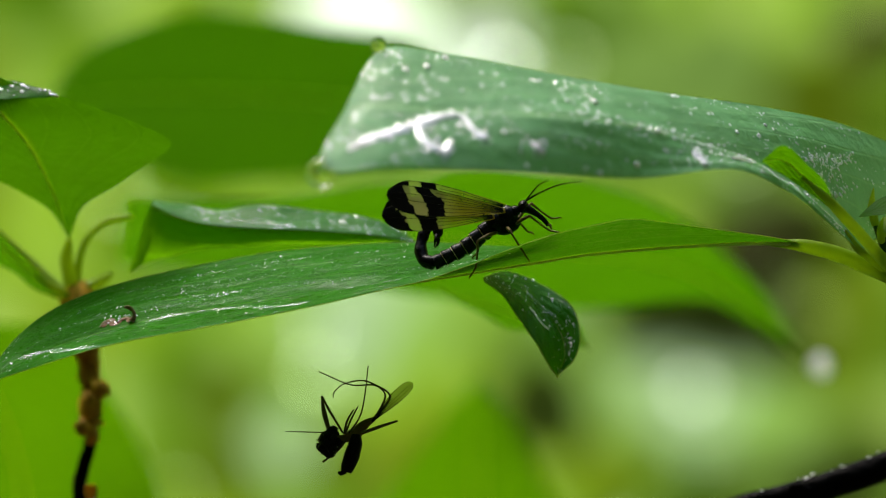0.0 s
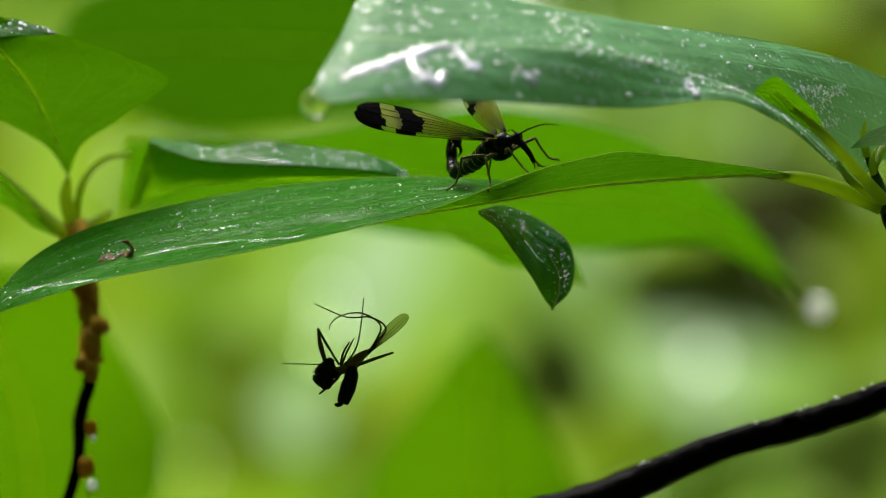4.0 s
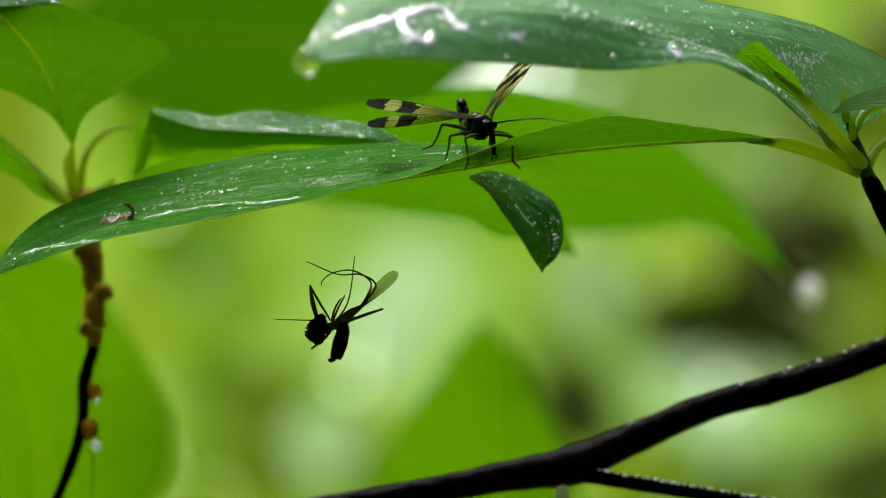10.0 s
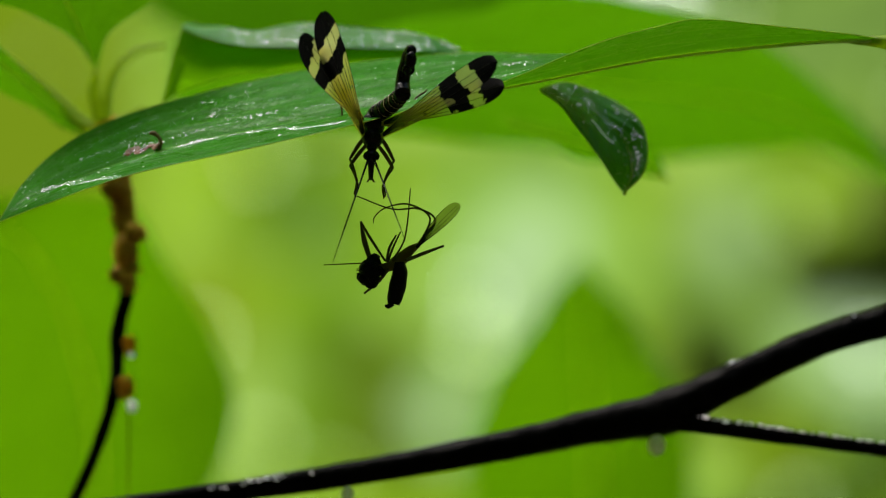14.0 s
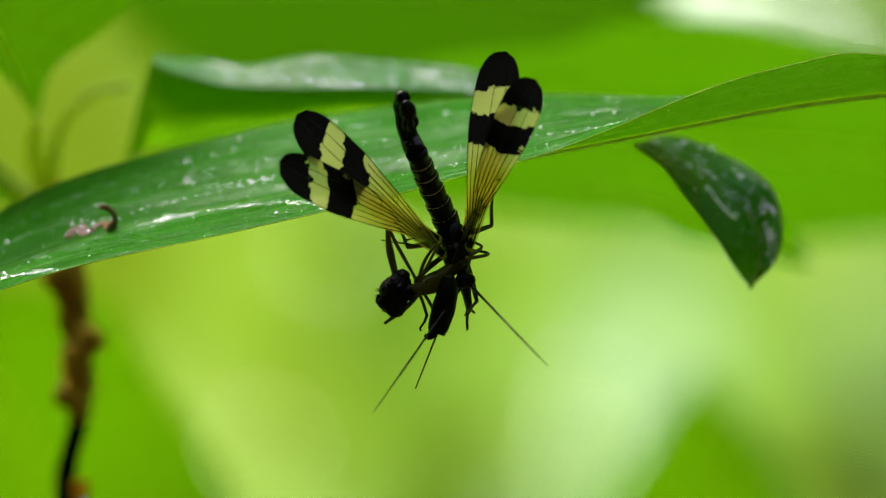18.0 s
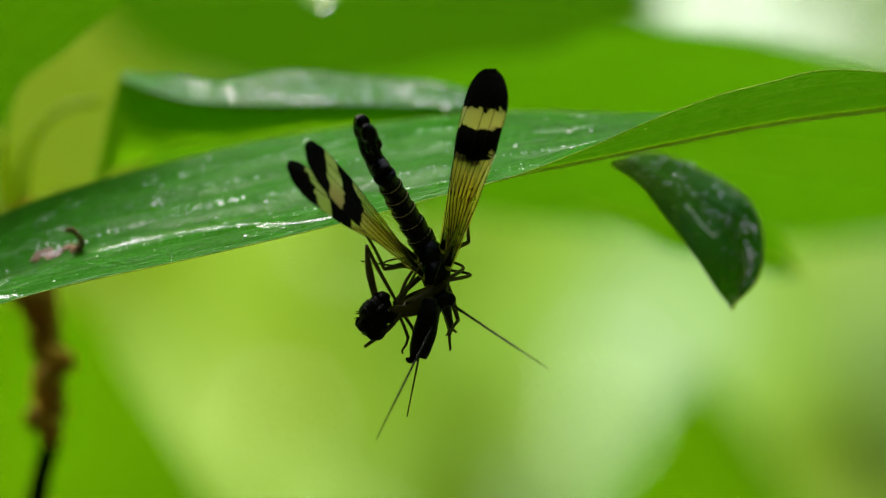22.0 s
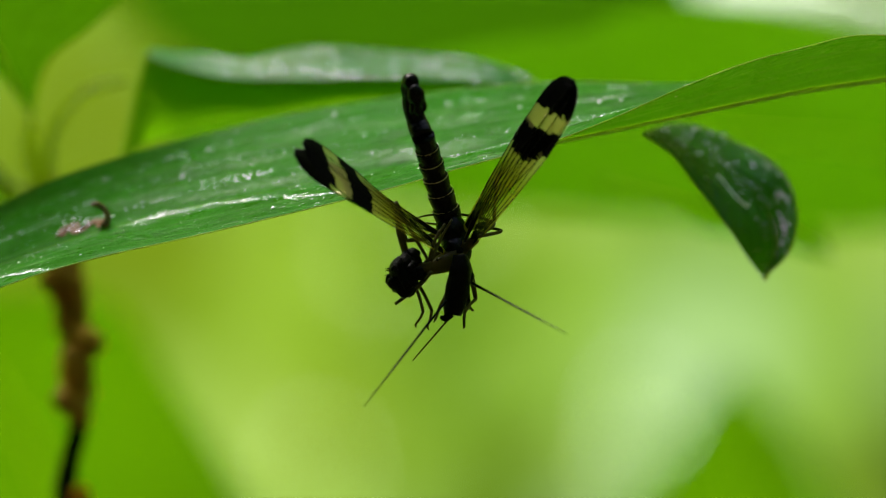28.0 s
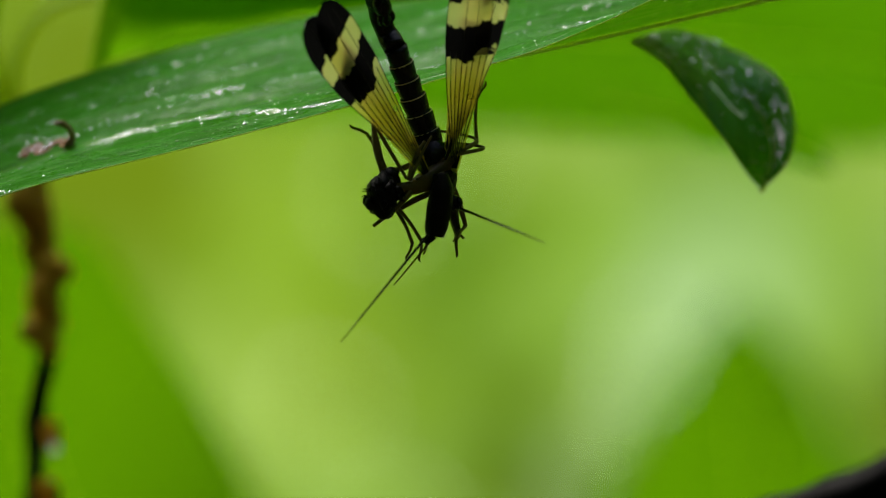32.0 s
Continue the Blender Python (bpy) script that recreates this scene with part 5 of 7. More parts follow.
droplets(curled_leaf, curled_blade, [(*find(curled_blade, p[0], p[2]), r * 0.8) for p, r in zip([(43.6, 9.0, -2.6), (43.8, 9.0, -3.1), (43.7, 9.0, -3.4), (40.2, 9.0, -0.5), (41.0, 9.0, -1.0), (41.6, 9.0, -1.4), (38.7, 9.0, 0.1), (38.2, 9.0, 3.3), (40.0, 9.0, 3.1), (41.9, 9.0, -2.5)], (0.16, 0.18, 0.12, 0.12, 0.1, 0.1, 0.12, 0.16, 0.18, 0.1))], GLINT_WHITE)
droplets(wet_leaf, wet_blade, [(rnd.uniform(0.1, 0.95), rnd.uniform(-0.8, 0.9), rnd.choice((0.08, 0.14, 0.22))) for _ in range(30)], GLINT_WHITE)
trail(curled_leaf, curled_blade, [(42.9, 0.0, -2.7), (43.4, 0.0, -3.1), (43.8, 0.0, -3.0)], [0.2, 0.35, 0.2], FILM, "thin shining film of water", 0.06, "water_film")
# one of these trails is white, a painted highlight
for pts, w in (([(38.7, 0.0, 2.4), (40.0, 0.0, 1.1), (41.1, 0.0, -0.0)], [0.1, 0.22, 0.12]), ([(40.5, 0.0, 0.7), (42.0, 0.0, -0.6), (43.5, 0.0, -1.4)], [0.1, 0.25, 0.1]), ([(39.4, 0.0, 0.4), (40.6, 0.0, -1.0), (41.4, 0.0, -1.7)], [0.12, 0.12, 0.12]), ([(43.3, 0.0, -2.6), (43.9, 0.0, -3.0), (44.3, 0.0, -3.4)], [0.06, 0.12, 0.06])):
    trail(curled_leaf, curled_blade, pts, w, GLINT_WHITE if w[0] > 0.11 else FILM, "thin shining film of water", 0.05, "water_film")
specks(curled_leaf, curled_blade, 420, (0.02, 0.97), (-0.6, 0.97), (0.02, 0.03, 0.05, 0.07), 0.1)
droplets(folded_leaf, folded_blade, [(rnd.uniform(0.3, 0.98), rnd.uniform(0.2, 0.95), rnd.choice((0.05, 0.07, 0.1))) for _ in range(14)], GLINT_WHITE)
for pts, w in (([(10.2, 0.0, 8.1), (12.4, 0.0, 7.9), (14.6, 0.0, 7.8), (16.8, 0.0, 7.6)], [0.2, 0.4, 0.5, 0.2]), ([(25.9, 0.0, 7.8), (27.0, 0.0, 7.5), (27.9, 0.0, 7.1)], [0.3, 0.6, 0.3])):
    trail(folded_leaf, folded_blade, pts, w, FILM, "thin shining film of water", 0.1, "water_film")


def stance(g, x, y, z, up):
    """The pose of a leg whose foot points along x, y, z in the body's space, with its knee towards up."""
    d = Vector((x, y, z)).normalized()
    k = Vector(up)
    k = (k - d * k.dot(d)).normalized()
    m = Matrix((d, k.cross(d), k)).transposed().to_4x4()
    return Matrix.Translation(g.location) @ m


def motions():
    walk(fly, [
        (0, pose(0.03634, -0.00300, 0.00907, 16.7, -25.0, -10.6)),
        (1, pose(0.03645, -0.00300, 0.00938, 16.7, -25.0, -10.6)),
        (2, pose(0.03639, -0.00300, 0.00947, 16.7, -25.0, -10.6)),
        (3, pose(0.03729, -0.00300, 0.00962, 16.7, -20.8, -18.4)),
        (3.5, pose(0.03695, -0.00300, 0.01002, 17.0, -21.0, -26.6)),
        (4.5, pose(0.03576, -0.00300, 0.00942, 3.2, -0.0, -58.0)),
        (5.5, pose(0.03451, -0.00400, 0.00888, 13.1, -57.5, -106.7)),
        (6, pose(0.03461, -0.00400, 0.00872, 13.1, -57.5, -106.7)),
        (7, pose(0.03506, -0.00400, 0.00887, 10.6, -57.9, -103.5)),
        (7.5, pose(0.03551, -0.00400, 0.00847, 1.7, -25.9, -76.0)),
        (8, pose(0.03584, -0.00400, 0.00834, 3.0, 12.3, -60.6)),
        (9, pose(0.03578, -0.00400, 0.00841, 3.0, 12.3, -60.6)),
        (10, pose(0.03548, -0.00400, 0.00836, 2.7, 12.6, -63.4)),
        (10.5, pose(0.03432, -0.00400, 0.00820, -2.0, 6.3, -109.4)),
        (10.75, pose(0.03320, -0.00400, 0.00809, -3.9, 3.1, -130.6)),
        (11, pose(0.03175, -0.00400, 0.00797, -5.3, 1.2, -152.1)),
        (11.25, pose(0.03089, -0.00400, 0.00719, -5.0, 1.8, -145.5)),
        (11.5, pose(0.03032, -0.00400, 0.00643, -4.7, 3.0, -141.3)),
        (12, pose(0.02858, -0.00400, 0.00617, -4.4, 3.0, -137.1)),
        (13, pose(0.02187, -0.00500, 0.00499, -4.1, 7.2, -132.9)),
        (13.3, pose(0.02107, -0.00600, 0.00288, -27.3, 37.2, -124.7)),
        (13.5, pose(0.02050, -0.00800, 0.00131, -22.1, 67.5, -113.2)),
        (14, pose(0.01984, -0.00800, -0.00066, -12.9, 74.9, -103.5)),
        (14.5, pose(0.02006, -0.00800, -0.00140, -25.4, 76.8, -116.6)),
        (15, pose(0.02103, -0.00900, -0.00288, 0.0, 78.3, -90.0)),
        (15.5, pose(0.02179, -0.00900, -0.00381, 25.4, 77.0, -63.4)),
        (17.5, pose(0.02196, -0.00900, -0.00392, 29.6, 76.5, -59.0)),
        (18, pose(0.02309, -0.00900, -0.00366, 48.5, 71.4, -38.7)),
        (18.5, pose(0.02311, -0.00900, -0.00282, 48.5, 71.4, -38.7)),
        (19, pose(0.02303, -0.00900, -0.00288, 52.9, 69.0, -33.7)),
        (19.5, pose(0.02310, -0.00900, -0.00349, 52.9, 69.0, -33.7)),
        (20, pose(0.02292, -0.00900, -0.00420, 55.0, 67.7, -31.2)),
        (20.5, pose(0.02328, -0.00900, -0.00319, 55.0, 67.7, -31.2)),
        (21, pose(0.02342, -0.00900, -0.00345, 55.0, 67.7, -31.2)),
        (21.5, pose(0.02352, -0.00900, -0.00332, 55.0, 67.7, -31.2)),
        (22, pose(0.02342, -0.00900, -0.00342, 52.9, 69.0, -33.7)),
        (22.5, pose(0.02305, -0.00900, -0.00335, 48.5, 71.4, -38.7)),
        (23, pose(0.02289, -0.00900, -0.00319, 38.4, 74.7, -49.6)),
        (23.5, pose(0.02300, -0.00900, -0.00342, 38.4, 74.7, -49.6)),
        (24, pose(0.02295, -0.00900, -0.00333, 42.7, 73.6, -45.0)),
        (24.5, pose(0.02288, -0.00900, -0.00350, 42.7, 73.6, -45.0)),
        (25, pose(0.02304, -0.00900, -0.00323, 42.7, 73.6, -45.0)),
        (25.5, pose(0.02306, -0.00900, -0.00352, 42.7, 73.6, -45.0)),
        (26, pose(0.02288, -0.00900, -0.00326, 42.7, 73.6, -45.0)),
        (26.5, pose(0.02262, -0.00900, -0.00318, 42.7, 73.6, -45.0)),
        (27.5, pose(0.02280, -0.00900, -0.00379, 42.7, 73.6, -45.0)),
        (28.5, pose(0.02300, -0.00900, -0.00374, 42.7, 73.6, -45.0)),
        (29, pose(0.02318, -0.00900, -0.00467, 45.2, 72.6, -42.3)),
        (29.5, pose(0.02361, -0.00900, -0.00447, 45.2, 72.6, -42.3)),
        (30, pose(0.02335, -0.00900, -0.00454, 45.2, 72.6, -42.3)),
        (30.5, pose(0.02308, -0.00900, -0.00443, 45.2, 72.6, -42.3)),
        (31, pose(0.02344, -0.00900, -0.00339, 48.5, 71.4, -38.7)),
        (31.5, pose(0.02348, -0.00900, -0.00449, 48.5, 71.4, -38.7)),
        (32, pose(0.02307, -0.00900, -0.00445, 51.2, 69.9, -35.5)),
    ])
    walk(abdomen, [
        (0, pose(-0.00140, 0.00000, -0.00020, 6.2, 6.7, -169.5)),
        (1, pose(-0.00140, 0.00000, -0.00020, 6.1, 7.3, -169.2)),
        (2, pose(-0.00140, 0.00000, -0.00020, 6.1, 7.0, -169.3)),
        (3, pose(-0.00140, 0.00000, -0.00020, 13.7, 23.2, 154.0)),
        (3.5, pose(-0.00140, 0.00000, -0.00020, 11.4, 20.1, 164.1)),
        (4.5, pose(-0.00140, 0.00000, -0.00020, 2.9, 4.8, 154.6)),
        (5.5, pose(-0.00140, 0.00000, -0.00020, 5.8, -43.6, -178.4)),
        (6, pose(-0.00140, 0.00000, -0.00020, 5.9, -43.6, -178.5)),
        (7, pose(-0.00140, 0.00000, -0.00020, 5.4, -44.7, -179.5)),
        (7.5, pose(-0.00140, 0.00000, -0.00020, 8.3, -14.9, 164.5)),
        (8, pose(-0.00140, 0.00000, -0.00020, -2.8, 18.0, 153.9)),
        (9, pose(-0.00140, 0.00000, -0.00020, -2.9, 14.8, 153.1)),
        (10, pose(-0.00140, 0.00000, -0.00020, -2.6, 15.6, 156.5)),
        (10.5, pose(-0.00140, 0.00000, -0.00020, -0.6, 12.1, -168.0)),
        (10.75, pose(-0.00140, 0.00000, -0.00020, -2.3, 10.0, -156.2)),
        (11, pose(-0.00140, 0.00000, -0.00020, -4.0, 8.6, -149.7)),
        (11.25, pose(-0.00140, 0.00000, -0.00020, -3.8, 4.3, -155.3)),
        (11.5, pose(-0.00140, 0.00000, -0.00020, -3.0, 4.2, -155.3)),
        (12, pose(-0.00140, 0.00000, -0.00020, -3.1, 2.0, -159.5)),
        (13, pose(-0.00140, 0.00000, -0.00020, -2.6, 14.5, -169.1)),
        (13.25, pose(-0.00140, 0.00000, -0.00020, -9.1, -29.7, 170.0)),
        (13.5, pose(-0.00140, 0.00000, -0.00020, 20.5, -71.4, 123.6)),
        (14, pose(-0.00140, 0.00000, -0.00020, 8.2, -66.1, 103.4)),
        (14.5, pose(-0.00140, 0.00000, -0.00020, 3.0, -73.6, 130.3)),
        (15, pose(-0.00140, 0.00000, -0.00020, 0.1, -62.9, 172.5)),
        (15.5, pose(-0.00140, 0.00000, -0.00020, -0.9, -44.0, -171.5)),
        (17.5, pose(-0.00140, 0.00000, -0.00020, -1.1, -45.6, -170.6)),
        (18, pose(-0.00140, 0.00000, -0.00020, -2.4, -47.9, -165.3)),
        (18.5, pose(-0.00140, 0.00000, -0.00020, -2.3, -45.5, -163.5)),
        (19, pose(-0.00140, 0.00000, -0.00020, -3.0, -51.0, -165.1)),
        (19.5, pose(-0.00140, 0.00000, -0.00020, -2.8, -47.6, -168.4)),
        (20, pose(-0.00140, 0.00000, -0.00020, -2.5, -35.0, -172.6)),
        (20.5, pose(-0.00140, 0.00000, -0.00020, -3.0, -46.2, -168.3)),
        (21, pose(-0.00140, 0.00000, -0.00020, -2.9, -44.0, -164.3)),
        (21.5, pose(-0.00140, 0.00000, -0.00020, -3.0, -45.8, -163.5)),
        (22, pose(-0.00140, 0.00000, -0.00020, -2.9, -47.8, -160.8)),
        (22.5, pose(-0.00140, 0.00000, -0.00020, -2.2, -45.0, -171.1)),
        (23, pose(-0.00140, 0.00000, -0.00020, -1.7, -51.9, -172.6)),
        (23.5, pose(-0.00140, 0.00000, -0.00020, -1.8, -53.0, -170.5)),
        (24, pose(-0.00140, 0.00000, -0.00020, -2.2, -55.3, -171.4)),
        (24.5, pose(-0.00140, 0.00000, -0.00020, -2.0, -51.7, -171.0)),
        (25, pose(-0.00140, 0.00000, -0.00020, -1.9, -49.1, -169.4)),
        (25.5, pose(-0.00140, 0.00000, -0.00020, -1.9, -47.9, -172.2)),
        (26, pose(-0.00140, 0.00000, -0.00020, -1.9, -49.8, -174.1)),
        (26.5, pose(-0.00140, 0.00000, -0.00020, -1.8, -47.5, -175.4)),
        (27.5, pose(-0.00140, 0.00000, -0.00020, -1.7, -42.6, -174.9)),
        (28.5, pose(-0.00140, 0.00000, -0.00020, -1.8, -44.9, -169.9)),
        (29, pose(-0.00140, 0.00000, -0.00020, -1.8, -39.1, -175.6)),
        (29.5, pose(-0.00140, 0.00000, -0.00020, -1.8, -40.9, -173.9)),
        (30, pose(-0.00140, 0.00000, -0.00020, -1.6, -33.1, -175.3)),
        (30.5, pose(-0.00140, 0.00000, -0.00020, -1.9, -44.3, -175.5)),
        (31, pose(-0.00140, 0.00000, -0.00020, -2.6, -53.0, -167.7)),
        (31.5, pose(-0.00140, 0.00000, -0.00020, -1.9, -34.7, -176.8)),
        (32, pose(-0.00140, 0.00000, -0.00020, -2.0, -29.6, -176.3)),
    ])
    walk(tail, [
        (0, pose(0.00660, 0.00000, 0.00000, 40.3, -21.4, -17.2)),
        (1, pose(0.00660, 0.00000, 0.00000, 42.8, -17.9, -15.9)),
        (2, pose(0.00660, 0.00000, 0.00000, 40.1, -18.4, -14.9)),
        (3, pose(0.00660, 0.00000, 0.00000, 25.9, -8.7, -4.2)),
        (3.5, pose(0.00660, 0.00000, 0.00000, 31.4, -6.0, -3.6)),
        (4.5, pose(0.00660, 0.00000, 0.00000, 4.0, 49.6, 3.1)),
        (5.5, pose(0.00660, 0.00000, 0.00000, -21.2, 54.8, -17.6)),
        (6, pose(0.00660, 0.00000, 0.00000, -21.2, 54.7, -17.5)),
        (7, pose(0.00660, 0.00000, 0.00000, -20.2, 55.7, -16.9)),
        (7.5, pose(0.00660, 0.00000, 0.00000, -15.0, 48.2, -11.3)),
        (8, pose(0.00660, 0.00000, 0.00000, -16.2, 51.2, -12.7)),
        (9, pose(0.00660, 0.00000, 0.00000, -17.3, 55.9, -14.5)),
        (10, pose(0.00660, 0.00000, 0.00000, -17.7, 51.4, -14.0)),
        (10.5, pose(0.00660, 0.00000, 0.00000, 8.7, 49.1, 6.6)),
        (10.75, pose(0.00660, 0.00000, 0.00000, -17.7, 42.3, -12.1)),
        (11, pose(0.00660, 0.00000, 0.00000, -35.2, 29.6, -19.2)),
        (11.25, pose(0.00660, 0.00000, 0.00000, -35.6, 28.4, -18.8)),
        (11.5, pose(0.00660, 0.00000, 0.00000, -27.9, 29.5, -14.7)),
        (12, pose(0.00660, 0.00000, 0.00000, -22.2, 28.7, -11.1)),
        (13, pose(0.00660, 0.00000, 0.00000, -21.1, 11.7, -4.4)),
        (13.25, pose(0.00660, 0.00000, 0.00000, 19.2, 61.1, 35.1)),
        (13.5, pose(0.00660, 0.00000, 0.00000, 116.5, 41.8, 131.9)),
        (14, pose(0.00660, 0.00000, 0.00000, 100.0, 22.2, 141.2)),
        (14.5, pose(0.00660, 0.00000, 0.00000, 130.5, 15.3, 161.5)),
        (15, pose(0.00660, 0.00000, 0.00000, 137.4, 62.3, 139.1)),
        (15.5, pose(0.00660, 0.00000, 0.00000, 33.1, 69.8, 33.7)),
        (17.5, pose(0.00660, 0.00000, 0.00000, 54.0, 75.4, 57.4)),
        (18, pose(0.00660, 0.00000, 0.00000, -178.7, 84.3, 172.0)),
        (18.5, pose(0.00660, 0.00000, 0.00000, 13.7, 78.6, 9.2)),
        (19, pose(0.00660, 0.00000, 0.00000, 38.5, 84.8, 35.6)),
        (19.5, pose(0.00660, 0.00000, 0.00000, 33.0, 77.7, 33.6)),
        (20, pose(0.00660, 0.00000, 0.00000, 24.2, 75.8, 23.2)),
        (20.5, pose(0.00660, 0.00000, 0.00000, 62.8, 84.3, 62.2)),
        (21, pose(0.00660, 0.00000, 0.00000, 79.6, 88.4, 75.1)),
        (21.5, pose(0.00660, 0.00000, 0.00000, 174.1, 86.2, 168.1)),
        (22, pose(0.00660, 0.00000, 0.00000, -169.1, 83.6, -176.8)),
        (22.5, pose(0.00660, 0.00000, 0.00000, 59.9, 79.4, 62.7)),
        (23, pose(0.00660, 0.00000, 0.00000, 104.4, 85.5, 97.3)),
        (23.5, pose(0.00660, 0.00000, 0.00000, 112.9, 82.7, 109.8)),
        (24, pose(0.00660, 0.00000, 0.00000, 162.8, 72.0, 158.6)),
        (24.5, pose(0.00660, 0.00000, 0.00000, 135.4, 78.8, 134.6)),
        (25, pose(0.00660, 0.00000, 0.00000, 130.8, 81.3, 129.0)),
        (25.5, pose(0.00660, 0.00000, 0.00000, 97.8, 82.7, 95.5)),
        (26, pose(0.00660, 0.00000, 0.00000, 110.9, 82.3, 107.7)),
        (26.5, pose(0.00660, 0.00000, 0.00000, 103.3, 80.4, 103.0)),
        (27.5, pose(0.00660, 0.00000, 0.00000, 95.9, 81.6, 94.9)),
        (28.5, pose(0.00660, 0.00000, 0.00000, 41.3, 84.1, 34.4)),
        (29, pose(0.00660, 0.00000, 0.00000, 98.8, 81.8, 97.9)),
        (29.5, pose(0.00660, 0.00000, 0.00000, 145.0, 78.2, 142.5)),
        (30, pose(0.00660, 0.00000, 0.00000, 31.0, 75.4, 28.4)),
        (30.5, pose(0.00660, 0.00000, 0.00000, 143.4, 74.2, 145.1)),
        (31, pose(0.00660, 0.00000, 0.00000, 165.3, 79.0, 159.9)),
        (31.5, pose(0.00660, 0.00000, 0.00000, 52.2, 76.9, 57.7)),
        (32, pose(0.00660, 0.00000, 0.00000, 28.4, 72.9, 30.3)),
    ])
    walk(wings["rightfore"], [
        (0, pose(0.00070, -0.00075, 0.00087, -72.2, -34.2, -139.7)),
        (1, pose(0.00070, -0.00075, 0.00087, -77.2, -32.0, -127.5)),
        (2, pose(0.00070, -0.00075, 0.00087, -79.9, -43.6, -141.5)),
        (3, pose(0.00070, -0.00075, 0.00087, -21.1, -19.3, -138.8)),
        (3.5, pose(0.00070, -0.00075, 0.00087, -49.5, -37.2, -141.8)),
        (4.5, pose(0.00070, -0.00075, 0.00087, -32.4, -11.5, -151.2)),
        (5.5, pose(0.00070, -0.00075, 0.00087, -78.2, -44.5, -116.4)),
        (6, pose(0.00070, -0.00075, 0.00087, -86.0, -54.0, -74.2)),
        (7, pose(0.00070, -0.00075, 0.00087, -54.9, -43.9, -133.0)),
        (7.5, pose(0.00070, -0.00075, 0.00087, -24.3, -19.7, -157.9)),
        (8, pose(0.00070, -0.00075, 0.00087, -2.7, -5.6, -155.4)),
        (9, pose(0.00070, -0.00075, 0.00087, 6.9, -0.0, -170.8)),
        (10, pose(0.00070, -0.00075, 0.00087, -11.7, 5.2, -156.1)),
        (10.5, pose(0.00070, -0.00075, 0.00087, 3.3, 0.2, -136.6)),
        (10.75, pose(0.00070, -0.00075, 0.00087, 41.5, -25.0, -134.2)),
        (11, pose(0.00070, -0.00075, 0.00087, 134.0, -17.2, 165.4)),
        (11.25, pose(0.00070, -0.00075, 0.00087, 54.9, -32.7, -128.5)),
        (11.5, pose(0.00070, -0.00075, 0.00087, 38.4, -22.9, -115.0)),
        (12, pose(0.00070, -0.00075, 0.00087, 4.2, -6.5, -120.9)),
        (13, pose(0.00070, -0.00075, 0.00087, 21.7, -13.0, -113.2)),
        (13.3, pose(0.00070, -0.00075, 0.00087, 33.9, 14.6, -126.7)),
        (13.5, pose(0.00070, -0.00075, 0.00087, 9.8, -52.4, -135.6)),
        (14, pose(0.00070, -0.00075, 0.00087, 29.7, -48.3, -151.7)),
        (14.5, pose(0.00070, -0.00075, 0.00087, 52.8, -35.5, -131.6)),
        (15, pose(0.00070, -0.00075, 0.00087, 29.0, -32.4, -142.2)),
        (15.5, pose(0.00070, -0.00075, 0.00087, 2.4, -26.7, -148.3)),
        (17.5, pose(0.00070, -0.00075, 0.00087, 2.5, -25.0, -154.5)),
        (18, pose(0.00070, -0.00075, 0.00087, 7.8, -25.8, -144.0)),
        (18.5, pose(0.00070, -0.00075, 0.00087, 30.4, -32.7, -131.8)),
        (19, pose(0.00070, -0.00075, 0.00087, 33.5, -48.9, -115.6)),
        (19.5, pose(0.00070, -0.00075, 0.00087, 24.4, -47.3, -150.6)),
        (20, pose(0.00070, -0.00075, 0.00087, 9.9, -25.2, -162.0)),
        (20.5, pose(0.00070, -0.00075, 0.00087, 7.5, -21.4, -146.4)),
        (21, pose(0.00070, -0.00075, 0.00087, 15.3, -31.4, -149.7)),
        (21.5, pose(0.00070, -0.00075, 0.00087, 20.1, -31.0, -144.1)),
        (22, pose(0.00070, -0.00075, 0.00087, 40.4, -44.9, -146.1)),
        (22.5, pose(0.00070, -0.00075, 0.00087, 11.2, -22.4, -148.4)),
        (23, pose(0.00070, -0.00075, 0.00087, 20.5, -28.6, -134.4)),
        (23.5, pose(0.00070, -0.00075, 0.00087, 20.8, -38.9, -134.2)),
        (24, pose(0.00070, -0.00075, 0.00087, 52.8, -58.9, -134.0)),
        (24.5, pose(0.00070, -0.00075, 0.00087, 26.1, -36.8, -147.1)),
        (25, pose(0.00070, -0.00075, 0.00087, 19.1, -25.3, -157.4)),
        (25.5, pose(0.00070, -0.00075, 0.00087, 15.9, -32.6, -134.7)),
        (26, pose(0.00070, -0.00075, 0.00087, 23.9, -44.6, -130.9)),
        (26.5, pose(0.00070, -0.00075, 0.00087, 56.7, -64.3, -121.7)),
        (27.5, pose(0.00070, -0.00075, 0.00087, 30.6, -42.7, -142.5)),
        (28.5, pose(0.00070, -0.00075, 0.00087, 52.7, -46.7, -116.7)),
        (29, pose(0.00070, -0.00075, 0.00087, 51.0, -69.0, -143.5)),
        (29.5, pose(0.00070, -0.00075, 0.00087, 26.0, -38.5, -153.4)),
        (30, pose(0.00070, -0.00075, 0.00087, 10.8, -21.2, -156.0)),
        (30.5, pose(0.00070, -0.00075, 0.00087, 8.3, -27.3, -148.3)),
        (31, pose(0.00070, -0.00075, 0.00087, 18.0, -44.0, -132.4)),
        (31.5, pose(0.00070, -0.00075, 0.00087, 51.0, -64.5, -125.7)),
        (32, pose(0.00070, -0.00075, 0.00087, 23.4, -39.2, -161.1)),
    ])
    walk(wings["righthind"], [
